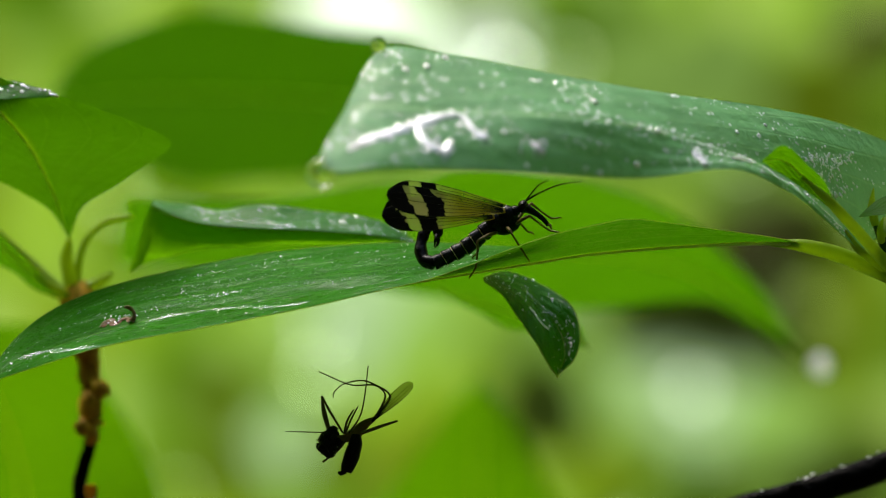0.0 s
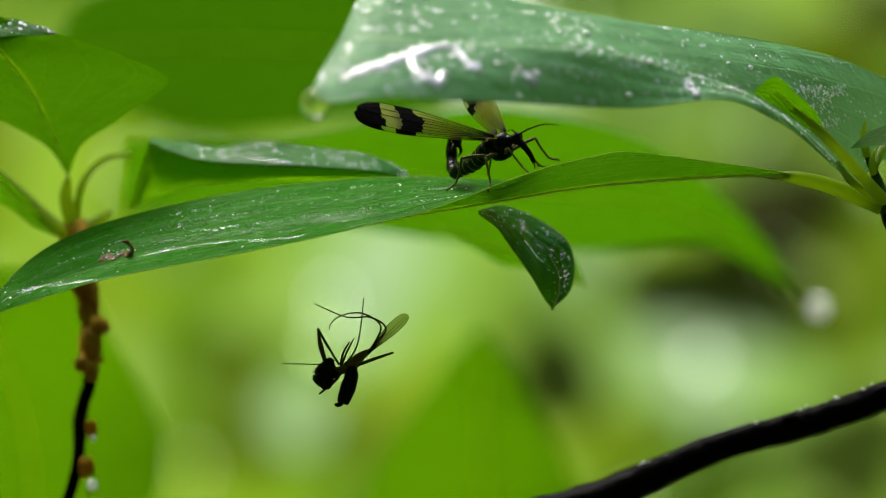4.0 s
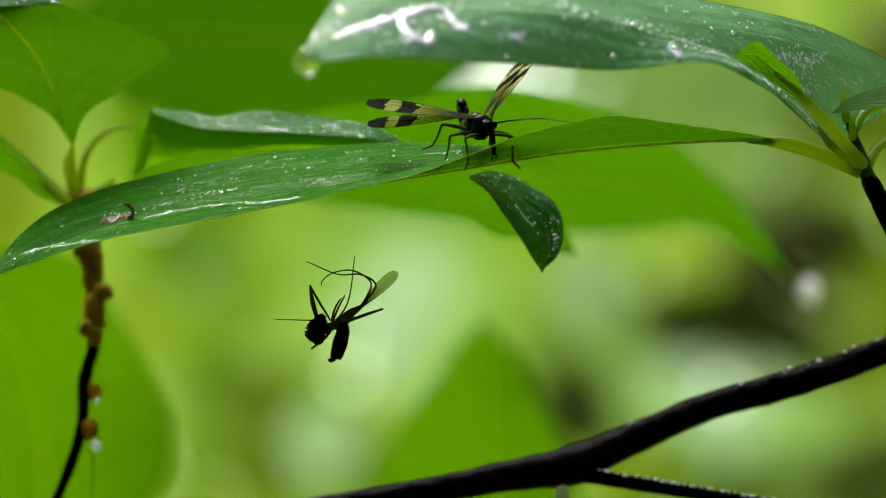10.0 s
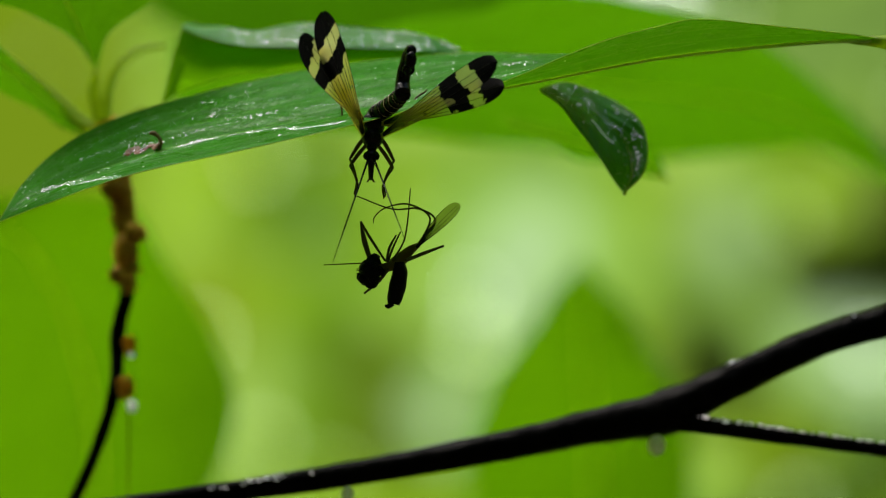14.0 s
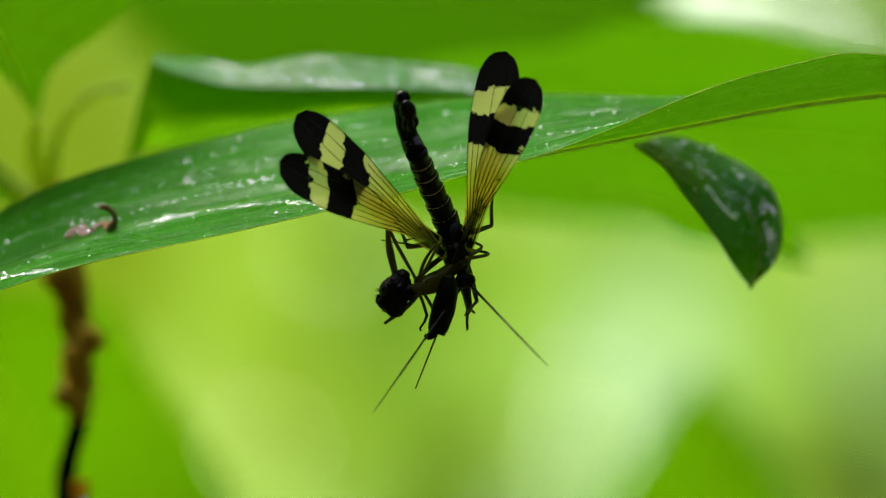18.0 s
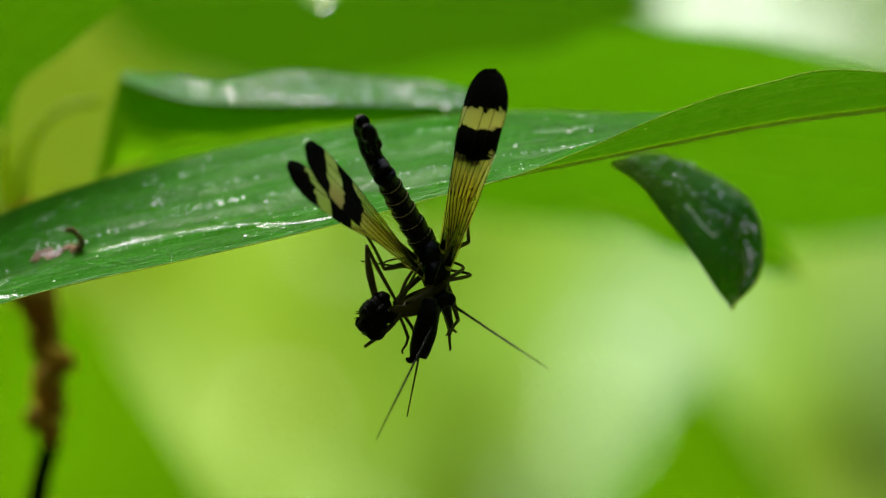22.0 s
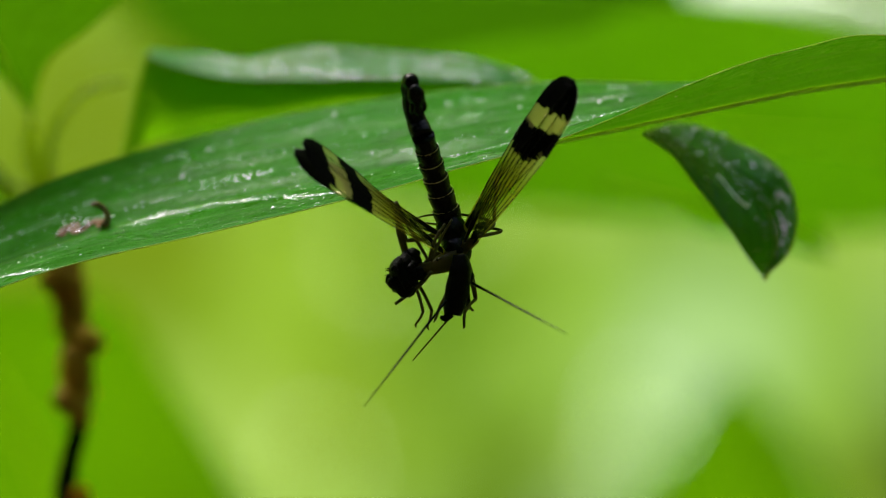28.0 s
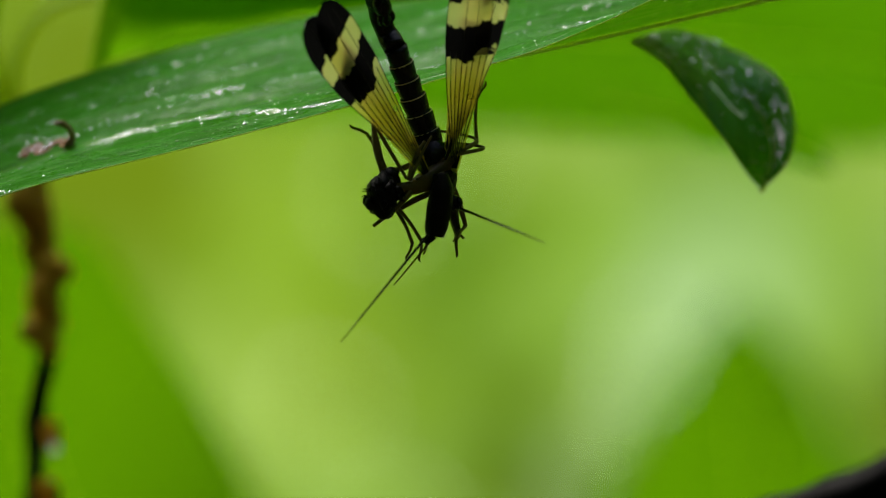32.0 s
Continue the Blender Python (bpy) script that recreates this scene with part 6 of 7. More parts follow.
        (0, pose(-0.00050, -0.00075, 0.00075, -68.5, -28.2, -139.5)),
        (1, pose(-0.00050, -0.00075, 0.00075, -71.0, -23.3, -122.3)),
        (2, pose(-0.00050, -0.00075, 0.00075, -81.5, -41.1, -136.8)),
        (3, pose(-0.00050, -0.00075, 0.00075, -24.9, -24.1, -135.1)),
        (3.5, pose(-0.00050, -0.00075, 0.00075, -53.9, -37.2, -134.2)),
        (4.5, pose(-0.00050, -0.00075, 0.00075, -32.0, -9.5, -155.5)),
        (5.5, pose(-0.00050, -0.00075, 0.00075, -75.4, -49.5, -107.3)),
        (6, pose(-0.00050, -0.00075, 0.00075, -91.7, -62.4, -57.7)),
        (7, pose(-0.00050, -0.00075, 0.00075, -45.4, -49.8, -128.2)),
        (7.5, pose(-0.00050, -0.00075, 0.00075, -20.0, -23.5, -155.9)),
        (8, pose(-0.00050, -0.00075, 0.00075, -6.8, 2.1, -155.3)),
        (9, pose(-0.00050, -0.00075, 0.00075, 2.3, 4.2, -168.2)),
        (10, pose(-0.00050, -0.00075, 0.00075, -19.5, 14.8, -156.1)),
        (10.5, pose(-0.00050, -0.00075, 0.00075, -0.7, 1.8, -135.1)),
        (10.75, pose(-0.00050, -0.00075, 0.00075, 39.4, -24.7, -132.9)),
        (11, pose(-0.00050, -0.00075, 0.00075, 133.1, -14.5, 169.9)),
        (11.25, pose(-0.00050, -0.00075, 0.00075, 52.4, -32.4, -126.7)),
        (11.5, pose(-0.00050, -0.00075, 0.00075, 33.4, -21.9, -111.7)),
        (12, pose(-0.00050, -0.00075, 0.00075, 1.3, -7.1, -119.1)),
        (13, pose(-0.00050, -0.00075, 0.00075, 29.5, -16.9, -115.7)),
        (13.3, pose(-0.00050, -0.00075, 0.00075, 29.6, 19.1, -122.7)),
        (13.5, pose(-0.00050, -0.00075, 0.00075, 4.6, -47.2, -104.2)),
        (14, pose(-0.00050, -0.00075, 0.00075, 21.6, -55.0, -127.1)),
        (14.5, pose(-0.00050, -0.00075, 0.00075, 52.0, -44.8, -125.2)),
        (15, pose(-0.00050, -0.00075, 0.00075, 25.3, -38.8, -120.3)),
        (15.5, pose(-0.00050, -0.00075, 0.00075, 1.7, -32.8, -134.4)),
        (17.5, pose(-0.00050, -0.00075, 0.00075, 1.9, -28.9, -142.6)),
        (18, pose(-0.00050, -0.00075, 0.00075, 4.4, -33.1, -122.9)),
        (18.5, pose(-0.00050, -0.00075, 0.00075, 30.4, -32.1, -116.5)),
        (19, pose(-0.00050, -0.00075, 0.00075, 33.1, -48.1, -107.8)),
        (19.5, pose(-0.00050, -0.00075, 0.00075, 23.5, -51.2, -138.5)),
        (20, pose(-0.00050, -0.00075, 0.00075, 7.4, -27.8, -150.6)),
        (20.5, pose(-0.00050, -0.00075, 0.00075, 7.3, -23.8, -135.2)),
        (21, pose(-0.00050, -0.00075, 0.00075, 13.8, -30.6, -140.2)),
        (21.5, pose(-0.00050, -0.00075, 0.00075, 19.9, -32.0, -134.1)),
        (22, pose(-0.00050, -0.00075, 0.00075, 37.8, -45.6, -131.4)),
        (22.5, pose(-0.00050, -0.00075, 0.00075, 10.7, -29.7, -138.0)),
        (23, pose(-0.00050, -0.00075, 0.00075, 18.7, -31.5, -115.9)),
        (23.5, pose(-0.00050, -0.00075, 0.00075, 20.5, -39.0, -121.9)),
        (24, pose(-0.00050, -0.00075, 0.00075, 52.0, -52.7, -119.2)),
        (24.5, pose(-0.00050, -0.00075, 0.00075, 25.5, -40.0, -136.3)),
        (25, pose(-0.00050, -0.00075, 0.00075, 16.2, -34.1, -146.6)),
        (25.5, pose(-0.00050, -0.00075, 0.00075, 15.7, -32.3, -123.3)),
        (26, pose(-0.00050, -0.00075, 0.00075, 21.0, -43.9, -114.2)),
        (26.5, pose(-0.00050, -0.00075, 0.00075, 56.8, -63.6, -109.3)),
        (27.5, pose(-0.00050, -0.00075, 0.00075, 30.1, -44.0, -131.6)),
        (28.5, pose(-0.00050, -0.00075, 0.00075, 52.9, -45.1, -107.2)),
        (29, pose(-0.00050, -0.00075, 0.00075, 45.1, -64.1, -115.8)),
        (29.5, pose(-0.00050, -0.00075, 0.00075, 25.2, -44.1, -143.4)),
        (30, pose(-0.00050, -0.00075, 0.00075, 9.2, -23.7, -148.5)),
        (30.5, pose(-0.00050, -0.00075, 0.00075, 7.8, -30.6, -136.8)),
        (31, pose(-0.00050, -0.00075, 0.00075, 16.4, -40.4, -115.1)),
        (31.5, pose(-0.00050, -0.00075, 0.00075, 50.1, -67.2, -102.2)),
        (32, pose(-0.00050, -0.00075, 0.00075, 19.9, -44.3, -149.6)),
    ])
    walk(wings["leftfore"], [
        (0, pose(0.00070, 0.00075, 0.00087, -62.9, -16.5, 142.4)),
        (1, pose(0.00070, 0.00075, 0.00087, -67.3, -11.6, 127.8)),
        (2, pose(0.00070, 0.00075, 0.00087, -60.7, -24.7, 138.8)),
        (3, pose(0.00070, 0.00075, 0.00087, -139.2, -10.2, 168.3)),
        (3.5, pose(0.00070, 0.00075, 0.00087, -92.0, -28.8, 164.0)),
        (4.5, pose(0.00070, 0.00075, 0.00087, -6.3, -16.0, 128.3)),
        (5.5, pose(0.00070, 0.00075, 0.00087, 77.2, -49.1, 112.6)),
        (6, pose(0.00070, 0.00075, 0.00087, 50.9, -68.7, 115.5)),
        (7, pose(0.00070, 0.00075, 0.00087, 44.6, -53.8, 132.8)),
        (7.5, pose(0.00070, 0.00075, 0.00087, -0.7, -31.5, 138.9)),
        (8, pose(0.00070, 0.00075, 0.00087, -54.5, -22.8, 138.8)),
        (9, pose(0.00070, 0.00075, 0.00087, -60.9, -31.2, 150.3)),
        (10, pose(0.00070, 0.00075, 0.00087, -39.5, -14.6, 135.5)),
        (10.5, pose(0.00070, 0.00075, 0.00087, 10.4, -19.6, 154.0)),
        (10.75, pose(0.00070, 0.00075, 0.00087, 17.0, -18.4, 168.1)),
        (11, pose(0.00070, 0.00075, 0.00087, 26.5, -13.0, 173.4)),
        (11.25, pose(0.00070, 0.00075, 0.00087, 16.2, -24.6, 179.5)),
        (11.5, pose(0.00070, 0.00075, 0.00087, 17.8, -30.9, 176.6)),
        (12, pose(0.00070, 0.00075, 0.00087, -15.5, -34.2, 178.4)),
        (13, pose(0.00070, 0.00075, 0.00087, 21.5, -35.1, 171.9)),
        (13.3, pose(0.00070, 0.00075, 0.00087, 4.3, -31.1, 147.5)),
        (13.5, pose(0.00070, 0.00075, 0.00087, -16.7, -29.4, 109.3)),
        (14, pose(0.00070, 0.00075, 0.00087, -21.4, -35.3, 116.3)),
        (14.5, pose(0.00070, 0.00075, 0.00087, -61.5, -41.6, 115.2)),
        (15, pose(0.00070, 0.00075, 0.00087, -21.7, -30.4, 132.5)),
        (15.5, pose(0.00070, 0.00075, 0.00087, -9.3, -27.8, 152.7)),
        (17.5, pose(0.00070, 0.00075, 0.00087, -4.9, -20.9, 160.1)),
        (18, pose(0.00070, 0.00075, 0.00087, -15.7, -32.9, 153.5)),
        (18.5, pose(0.00070, 0.00075, 0.00087, -23.5, -34.5, 126.7)),
        (19, pose(0.00070, 0.00075, 0.00087, -14.7, -50.0, 116.6)),
        (19.5, pose(0.00070, 0.00075, 0.00087, -15.7, -43.5, 148.7)),
        (20, pose(0.00070, 0.00075, 0.00087, -18.9, -12.7, 158.9)),
        (20.5, pose(0.00070, 0.00075, 0.00087, -6.4, -26.4, 155.8)),
        (21, pose(0.00070, 0.00075, 0.00087, -17.6, -20.9, 153.0)),
        (21.5, pose(0.00070, 0.00075, 0.00087, -20.1, -27.2, 139.7)),
        (22, pose(0.00070, 0.00075, 0.00087, -22.2, -33.5, 146.7)),
        (22.5, pose(0.00070, 0.00075, 0.00087, -11.2, -22.4, 162.1)),
        (23, pose(0.00070, 0.00075, 0.00087, -23.6, -28.0, 129.3)),
        (23.5, pose(0.00070, 0.00075, 0.00087, -28.3, -36.1, 130.2)),
        (24, pose(0.00070, 0.00075, 0.00087, -33.7, -48.2, 125.9)),
        (24.5, pose(0.00070, 0.00075, 0.00087, -11.8, -38.9, 148.6)),
        (25, pose(0.00070, 0.00075, 0.00087, -15.7, -25.6, 158.9)),
        (25.5, pose(0.00070, 0.00075, 0.00087, -14.0, -31.7, 136.3)),
        (26, pose(0.00070, 0.00075, 0.00087, -8.1, -32.1, 120.1)),
        (26.5, pose(0.00070, 0.00075, 0.00087, -56.4, -52.7, 110.6)),
        (27.5, pose(0.00070, 0.00075, 0.00087, -24.3, -41.9, 142.4)),
        (28.5, pose(0.00070, 0.00075, 0.00087, -27.6, -34.9, 117.0)),
        (29, pose(0.00070, 0.00075, 0.00087, -7.0, -50.6, 122.9)),
        (29.5, pose(0.00070, 0.00075, 0.00087, -12.3, -33.2, 152.9)),
        (30, pose(0.00070, 0.00075, 0.00087, -18.2, -29.3, 165.7)),
        (30.5, pose(0.00070, 0.00075, 0.00087, -12.2, -13.3, 151.9)),
        (31, pose(0.00070, 0.00075, 0.00087, -17.5, -39.1, 128.9)),
        (31.5, pose(0.00070, 0.00075, 0.00087, -37.6, -53.9, 122.8)),
        (32, pose(0.00070, 0.00075, 0.00087, -23.7, -38.8, 153.7)),
    ])
    walk(wings["lefthind"], [
        (0, pose(-0.00050, 0.00075, 0.00075, -67.1, -13.0, 145.3)),
        (1, pose(-0.00050, 0.00075, 0.00075, -74.7, 1.5, 123.0)),
        (2, pose(-0.00050, 0.00075, 0.00075, -59.3, -22.8, 136.3)),
        (3, pose(-0.00050, 0.00075, 0.00075, -140.5, -6.7, 165.0)),
        (3.5, pose(-0.00050, 0.00075, 0.00075, -84.7, -25.0, 153.2)),
        (4.5, pose(-0.00050, 0.00075, 0.00075, -2.7, -14.6, 126.6)),
        (5.5, pose(-0.00050, 0.00075, 0.00075, 77.4, -50.5, 109.8)),
        (6, pose(-0.00050, 0.00075, 0.00075, 62.7, -80.2, 88.0)),
        (7, pose(-0.00050, 0.00075, 0.00075, 39.1, -57.8, 132.0)),
        (7.5, pose(-0.00050, 0.00075, 0.00075, -5.0, -33.6, 139.6)),
        (8, pose(-0.00050, 0.00075, 0.00075, -53.9, -21.6, 138.6)),
        (9, pose(-0.00050, 0.00075, 0.00075, -61.9, -33.2, 150.7)),
        (10, pose(-0.00050, 0.00075, 0.00075, -41.1, -14.0, 136.4)),
        (10.5, pose(-0.00050, 0.00075, 0.00075, 7.6, -17.5, 159.5)),
        (10.75, pose(-0.00050, 0.00075, 0.00075, 12.7, -18.6, 174.9)),
        (11, pose(-0.00050, 0.00075, 0.00075, 23.4, -17.4, 178.1)),
        (11.25, pose(-0.00050, 0.00075, 0.00075, 12.1, -23.0, -173.2)),
        (11.5, pose(-0.00050, 0.00075, 0.00075, 10.2, -31.0, -173.3)),
        (12, pose(-0.00050, 0.00075, 0.00075, -23.2, -32.1, -171.5)),
        (13, pose(-0.00050, 0.00075, 0.00075, 22.5, -29.9, 173.7)),
        (13.3, pose(-0.00050, 0.00075, 0.00075, 0.3, -10.1, 158.6)),
        (13.5, pose(-0.00050, 0.00075, 0.00075, -16.1, -28.7, 92.8)),
        (14, pose(-0.00050, 0.00075, 0.00075, -19.7, -33.5, 99.2)),
        (14.5, pose(-0.00050, 0.00075, 0.00075, -61.4, -41.9, 108.6)),
        (15, pose(-0.00050, 0.00075, 0.00075, -20.1, -33.2, 123.2)),
        (15.5, pose(-0.00050, 0.00075, 0.00075, -8.8, -33.9, 145.6)),
        (17.5, pose(-0.00050, 0.00075, 0.00075, -4.5, -29.4, 153.6)),
        (18, pose(-0.00050, 0.00075, 0.00075, -11.4, -45.6, 135.6)),
        (18.5, pose(-0.00050, 0.00075, 0.00075, -23.0, -38.1, 120.8)),
        (19, pose(-0.00050, 0.00075, 0.00075, -12.4, -50.2, 107.6)),
        (19.5, pose(-0.00050, 0.00075, 0.00075, -15.0, -46.8, 141.2)),
        (20, pose(-0.00050, 0.00075, 0.00075, -16.2, -27.5, 148.8)),
        (20.5, pose(-0.00050, 0.00075, 0.00075, -5.8, -32.5, 148.3)),
        (21, pose(-0.00050, 0.00075, 0.00075, -15.4, -30.8, 143.8)),
        (21.5, pose(-0.00050, 0.00075, 0.00075, -19.6, -32.1, 133.7)),
        (22, pose(-0.00050, 0.00075, 0.00075, -20.8, -40.3, 140.6)),
        (22.5, pose(-0.00050, 0.00075, 0.00075, -10.8, -31.4, 155.9)),
        (23, pose(-0.00050, 0.00075, 0.00075, -21.4, -32.3, 120.0)),
        (23.5, pose(-0.00050, 0.00075, 0.00075, -27.8, -38.4, 123.4)),
        (24, pose(-0.00050, 0.00075, 0.00075, -31.9, -49.4, 116.7)),
        (24.5, pose(-0.00050, 0.00075, 0.00075, -11.2, -42.3, 140.8)),
        (25, pose(-0.00050, 0.00075, 0.00075, -13.9, -38.0, 149.2)),
        (25.5, pose(-0.00050, 0.00075, 0.00075, -13.4, -36.0, 128.8)),
        (26, pose(-0.00050, 0.00075, 0.00075, -6.8, -33.9, 108.8)),
        (26.5, pose(-0.00050, 0.00075, 0.00075, -55.6, -53.9, 102.0)),
        (27.5, pose(-0.00050, 0.00075, 0.00075, -23.7, -46.0, 135.1)),
        (28.5, pose(-0.00050, 0.00075, 0.00075, -27.2, -37.2, 111.1)),
        (29, pose(-0.00050, 0.00075, 0.00075, -3.6, -50.7, 109.3)),
        (29.5, pose(-0.00050, 0.00075, 0.00075, -11.7, -38.7, 145.5)),
        (30, pose(-0.00050, 0.00075, 0.00075, -17.0, -31.5, 161.5)),
        (30.5, pose(-0.00050, 0.00075, 0.00075, -11.6, -30.9, 144.0)),
        (31, pose(-0.00050, 0.00075, 0.00075, -15.5, -38.6, 118.7)),
        (31.5, pose(-0.00050, 0.00075, 0.00075, -36.5, -56.3, 113.5)),
        (32, pose(-0.00050, 0.00075, 0.00075, -20.5, -42.0, 142.9)),
    ])
    walk(feelers["right"], [
        (0, pose(0.00275, -0.00025, 0.00070, -27.5, -19.7, -64.9)),
        (1, pose(0.00275, -0.00025, 0.00070, -28.0, -19.4, -69.3)),
        (2, pose(0.00275, -0.00025, 0.00070, -27.9, -19.3, -68.6)),
        (3, pose(0.00275, -0.00025, 0.00070, -23.0, -4.2, -64.5)),
        (3.5, pose(0.00275, -0.00025, 0.00070, -23.2, 1.0, -55.4)),
        (4.5, pose(0.00275, -0.00025, 0.00070, -11.5, -21.3, -61.6)),
        (5.5, pose(0.00275, -0.00025, 0.00070, -72.6, 28.2, -72.3)),
        (6, pose(0.00275, -0.00025, 0.00070, -69.5, 32.6, -66.6)),
        (7, pose(0.00275, -0.00025, 0.00070, -8.0, 55.6, -0.9)),
        (7.5, pose(0.00275, -0.00025, 0.00070, -27.1, 17.2, -45.0)),
        (8, pose(0.00275, -0.00025, 0.00070, 4.5, -28.3, -23.0)),
        (9, pose(0.00275, -0.00025, 0.00070, 4.5, -27.9, -22.9)),
        (10, pose(0.00275, -0.00025, 0.00070, 4.0, -27.5, -21.8)),
        (10.5, pose(0.00275, -0.00025, 0.00070, -9.1, -3.1, -42.8)),
        (10.75, pose(0.00275, -0.00025, 0.00070, -10.1, -4.6, -21.4)),
        (11, pose(0.00275, -0.00025, 0.00070, -9.1, -8.6, 5.9)),
        (11.25, pose(0.00275, -0.00025, 0.00070, -8.5, -10.1, 5.2)),
        (11.5, pose(0.00275, -0.00025, 0.00070, -8.7, -10.7, 0.7)),
        (12, pose(0.00275, -0.00025, 0.00070, -7.1, -10.4, 7.4)),
        (13, pose(0.00275, -0.00025, 0.00070, -5.2, -8.7, 19.7)),
        (13.3, pose(0.00275, -0.00025, 0.00070, 14.2, -27.5, 3.5)),
        (13.5, pose(0.00275, -0.00025, 0.00070, -7.4, -10.4, -10.9)),
        (14, pose(0.00275, -0.00025, 0.00070, -5.3, -20.3, -13.3)),
        (14.5, pose(0.00275, -0.00025, 0.00070, -7.2, -5.4, -26.9)),
        (15, pose(0.00275, -0.00025, 0.00070, -2.8, -13.1, -12.8)),
        (15.5, pose(0.00275, -0.00025, 0.00070, -5.3, -24.8, -30.4)),
        (17.5, pose(0.00275, -0.00025, 0.00070, -5.3, -15.2, -34.2)),
        (18, pose(0.00275, -0.00025, 0.00070, -6.4, -22.1, -46.4)),
        (18.5, pose(0.00275, -0.00025, 0.00070, -5.4, -19.0, -42.9)),
        (19, pose(0.00275, -0.00025, 0.00070, -5.3, -13.2, -46.9)),
        (19.5, pose(0.00275, -0.00025, 0.00070, -5.0, -16.1, -45.1)),
        (20, pose(0.00275, -0.00025, 0.00070, -6.4, -24.7, -50.5)),
        (20.5, pose(0.00275, -0.00025, 0.00070, -4.9, -23.9, -44.6)),
        (21, pose(0.00275, -0.00025, 0.00070, -4.7, -24.2, -43.7)),
        (21.5, pose(0.00275, -0.00025, 0.00070, -4.6, -25.2, -43.1)),
        (22, pose(0.00275, -0.00025, 0.00070, -4.7, -26.9, -41.1)),
        (22.5, pose(0.00275, -0.00025, 0.00070, -7.0, -19.3, -50.2)),
        (23, pose(0.00275, -0.00025, 0.00070, -8.1, -13.6, -53.3)),
        (23.5, pose(0.00275, -0.00025, 0.00070, -7.9, -13.2, -52.2)),
        (24, pose(0.00275, -0.00025, 0.00070, -8.0, -13.2, -54.4)),
        (24.5, pose(0.00275, -0.00025, 0.00070, -8.0, -14.0, -54.7)),
        (25, pose(0.00275, -0.00025, 0.00070, -7.9, -11.3, -54.7)),
        (25.5, pose(0.00275, -0.00025, 0.00070, -7.5, -13.7, -52.0)),
        (26, pose(0.00275, -0.00025, 0.00070, -7.1, -14.4, -49.4)),
        (26.5, pose(0.00275, -0.00025, 0.00070, -7.4, -22.1, -48.4)),
        (27.5, pose(0.00275, -0.00025, 0.00070, -7.8, -26.7, -48.2)),
        (28.5, pose(0.00275, -0.00025, 0.00070, -6.7, -22.9, -44.3)),
        (29, pose(0.00275, -0.00025, 0.00070, -7.5, -27.1, -47.5)),
        (29.5, pose(0.00275, -0.00025, 0.00070, -7.8, -25.8, -49.7)),
        (30, pose(0.00275, -0.00025, 0.00070, -8.1, -21.8, -52.7)),
        (30.5, pose(0.00275, -0.00025, 0.00070, -7.7, -24.2, -49.9)),
        (31, pose(0.00275, -0.00025, 0.00070, -6.3, -10.9, -49.0)),
        (31.5, pose(0.00275, -0.00025, 0.00070, -7.5, -22.6, -51.4)),
        (32, pose(0.00275, -0.00025, 0.00070, -7.4, -20.6, -53.3)),
    ])
    walk(feelers["left"], [
        (0, pose(0.00275, 0.00025, 0.00070, -22.0, -10.5, -50.5)),
        (1, pose(0.00275, 0.00025, 0.00070, -23.4, -11.0, -55.0)),
        (2, pose(0.00275, 0.00025, 0.00070, -23.2, -10.9, -54.3)),
        (3, pose(0.00275, 0.00025, 0.00070, -23.6, -7.5, -65.6)),
        (3.5, pose(0.00275, 0.00025, 0.00070, -22.2, -0.6, -50.8)),
        (4.5, pose(0.00275, 0.00025, 0.00070, 2.0, -17.3, -15.8)),
        (5.5, pose(0.00275, 0.00025, 0.00070, 28.8, 46.6, 35.7)),
        (6, pose(0.00275, 0.00025, 0.00070, 32.8, 45.0, 39.4)),
        (7, pose(0.00275, 0.00025, 0.00070, 14.3, 54.9, 20.9)),
        (7.5, pose(0.00275, 0.00025, 0.00070, 22.8, 24.2, 30.3)),
        (8, pose(0.00275, 0.00025, 0.00070, 5.9, -16.5, 19.1)),
        (9, pose(0.00275, 0.00025, 0.00070, 5.9, -16.5, 23.1)),
        (10, pose(0.00275, 0.00025, 0.00070, 5.4, -14.6, 17.1)),
        (10.5, pose(0.00275, 0.00025, 0.00070, -6.8, -6.6, -20.3)),
        (10.75, pose(0.00275, 0.00025, 0.00070, -8.1, -6.0, -5.8)),
        (11, pose(0.00275, 0.00025, 0.00070, -8.6, -7.1, 9.1)),
        (11.25, pose(0.00275, 0.00025, 0.00070, -8.1, -9.1, 7.6)),
        (11.5, pose(0.00275, 0.00025, 0.00070, -7.9, -8.4, 5.2)),
        (12, pose(0.00275, 0.00025, 0.00070, -6.1, -8.2, 12.5)),
        (13, pose(0.00275, 0.00025, 0.00070, -5.2, -11.0, 20.5)),
        (13.3, pose(0.00275, 0.00025, 0.00070, 6.8, -32.0, 20.3)),
        (13.5, pose(0.00275, 0.00025, 0.00070, 18.4, -32.3, 44.1)),
        (14, pose(0.00275, 0.00025, 0.00070, 6.1, -35.4, 19.9)),
        (14.5, pose(0.00275, 0.00025, 0.00070, 4.8, -18.7, 28.9)),
        (15, pose(0.00275, 0.00025, 0.00070, 6.4, -16.3, 29.8)),
        (15.5, pose(0.00275, 0.00025, 0.00070, 7.9, -35.2, 19.9)),
        (17.5, pose(0.00275, 0.00025, 0.00070, 7.5, -19.1, 24.2)),
        (18, pose(0.00275, 0.00025, 0.00070, 13.1, -44.3, 19.4)),
        (18.5, pose(0.00275, 0.00025, 0.00070, 9.6, -44.5, 5.9)),
        (19, pose(0.00275, 0.00025, 0.00070, 11.2, -42.2, 8.9)),
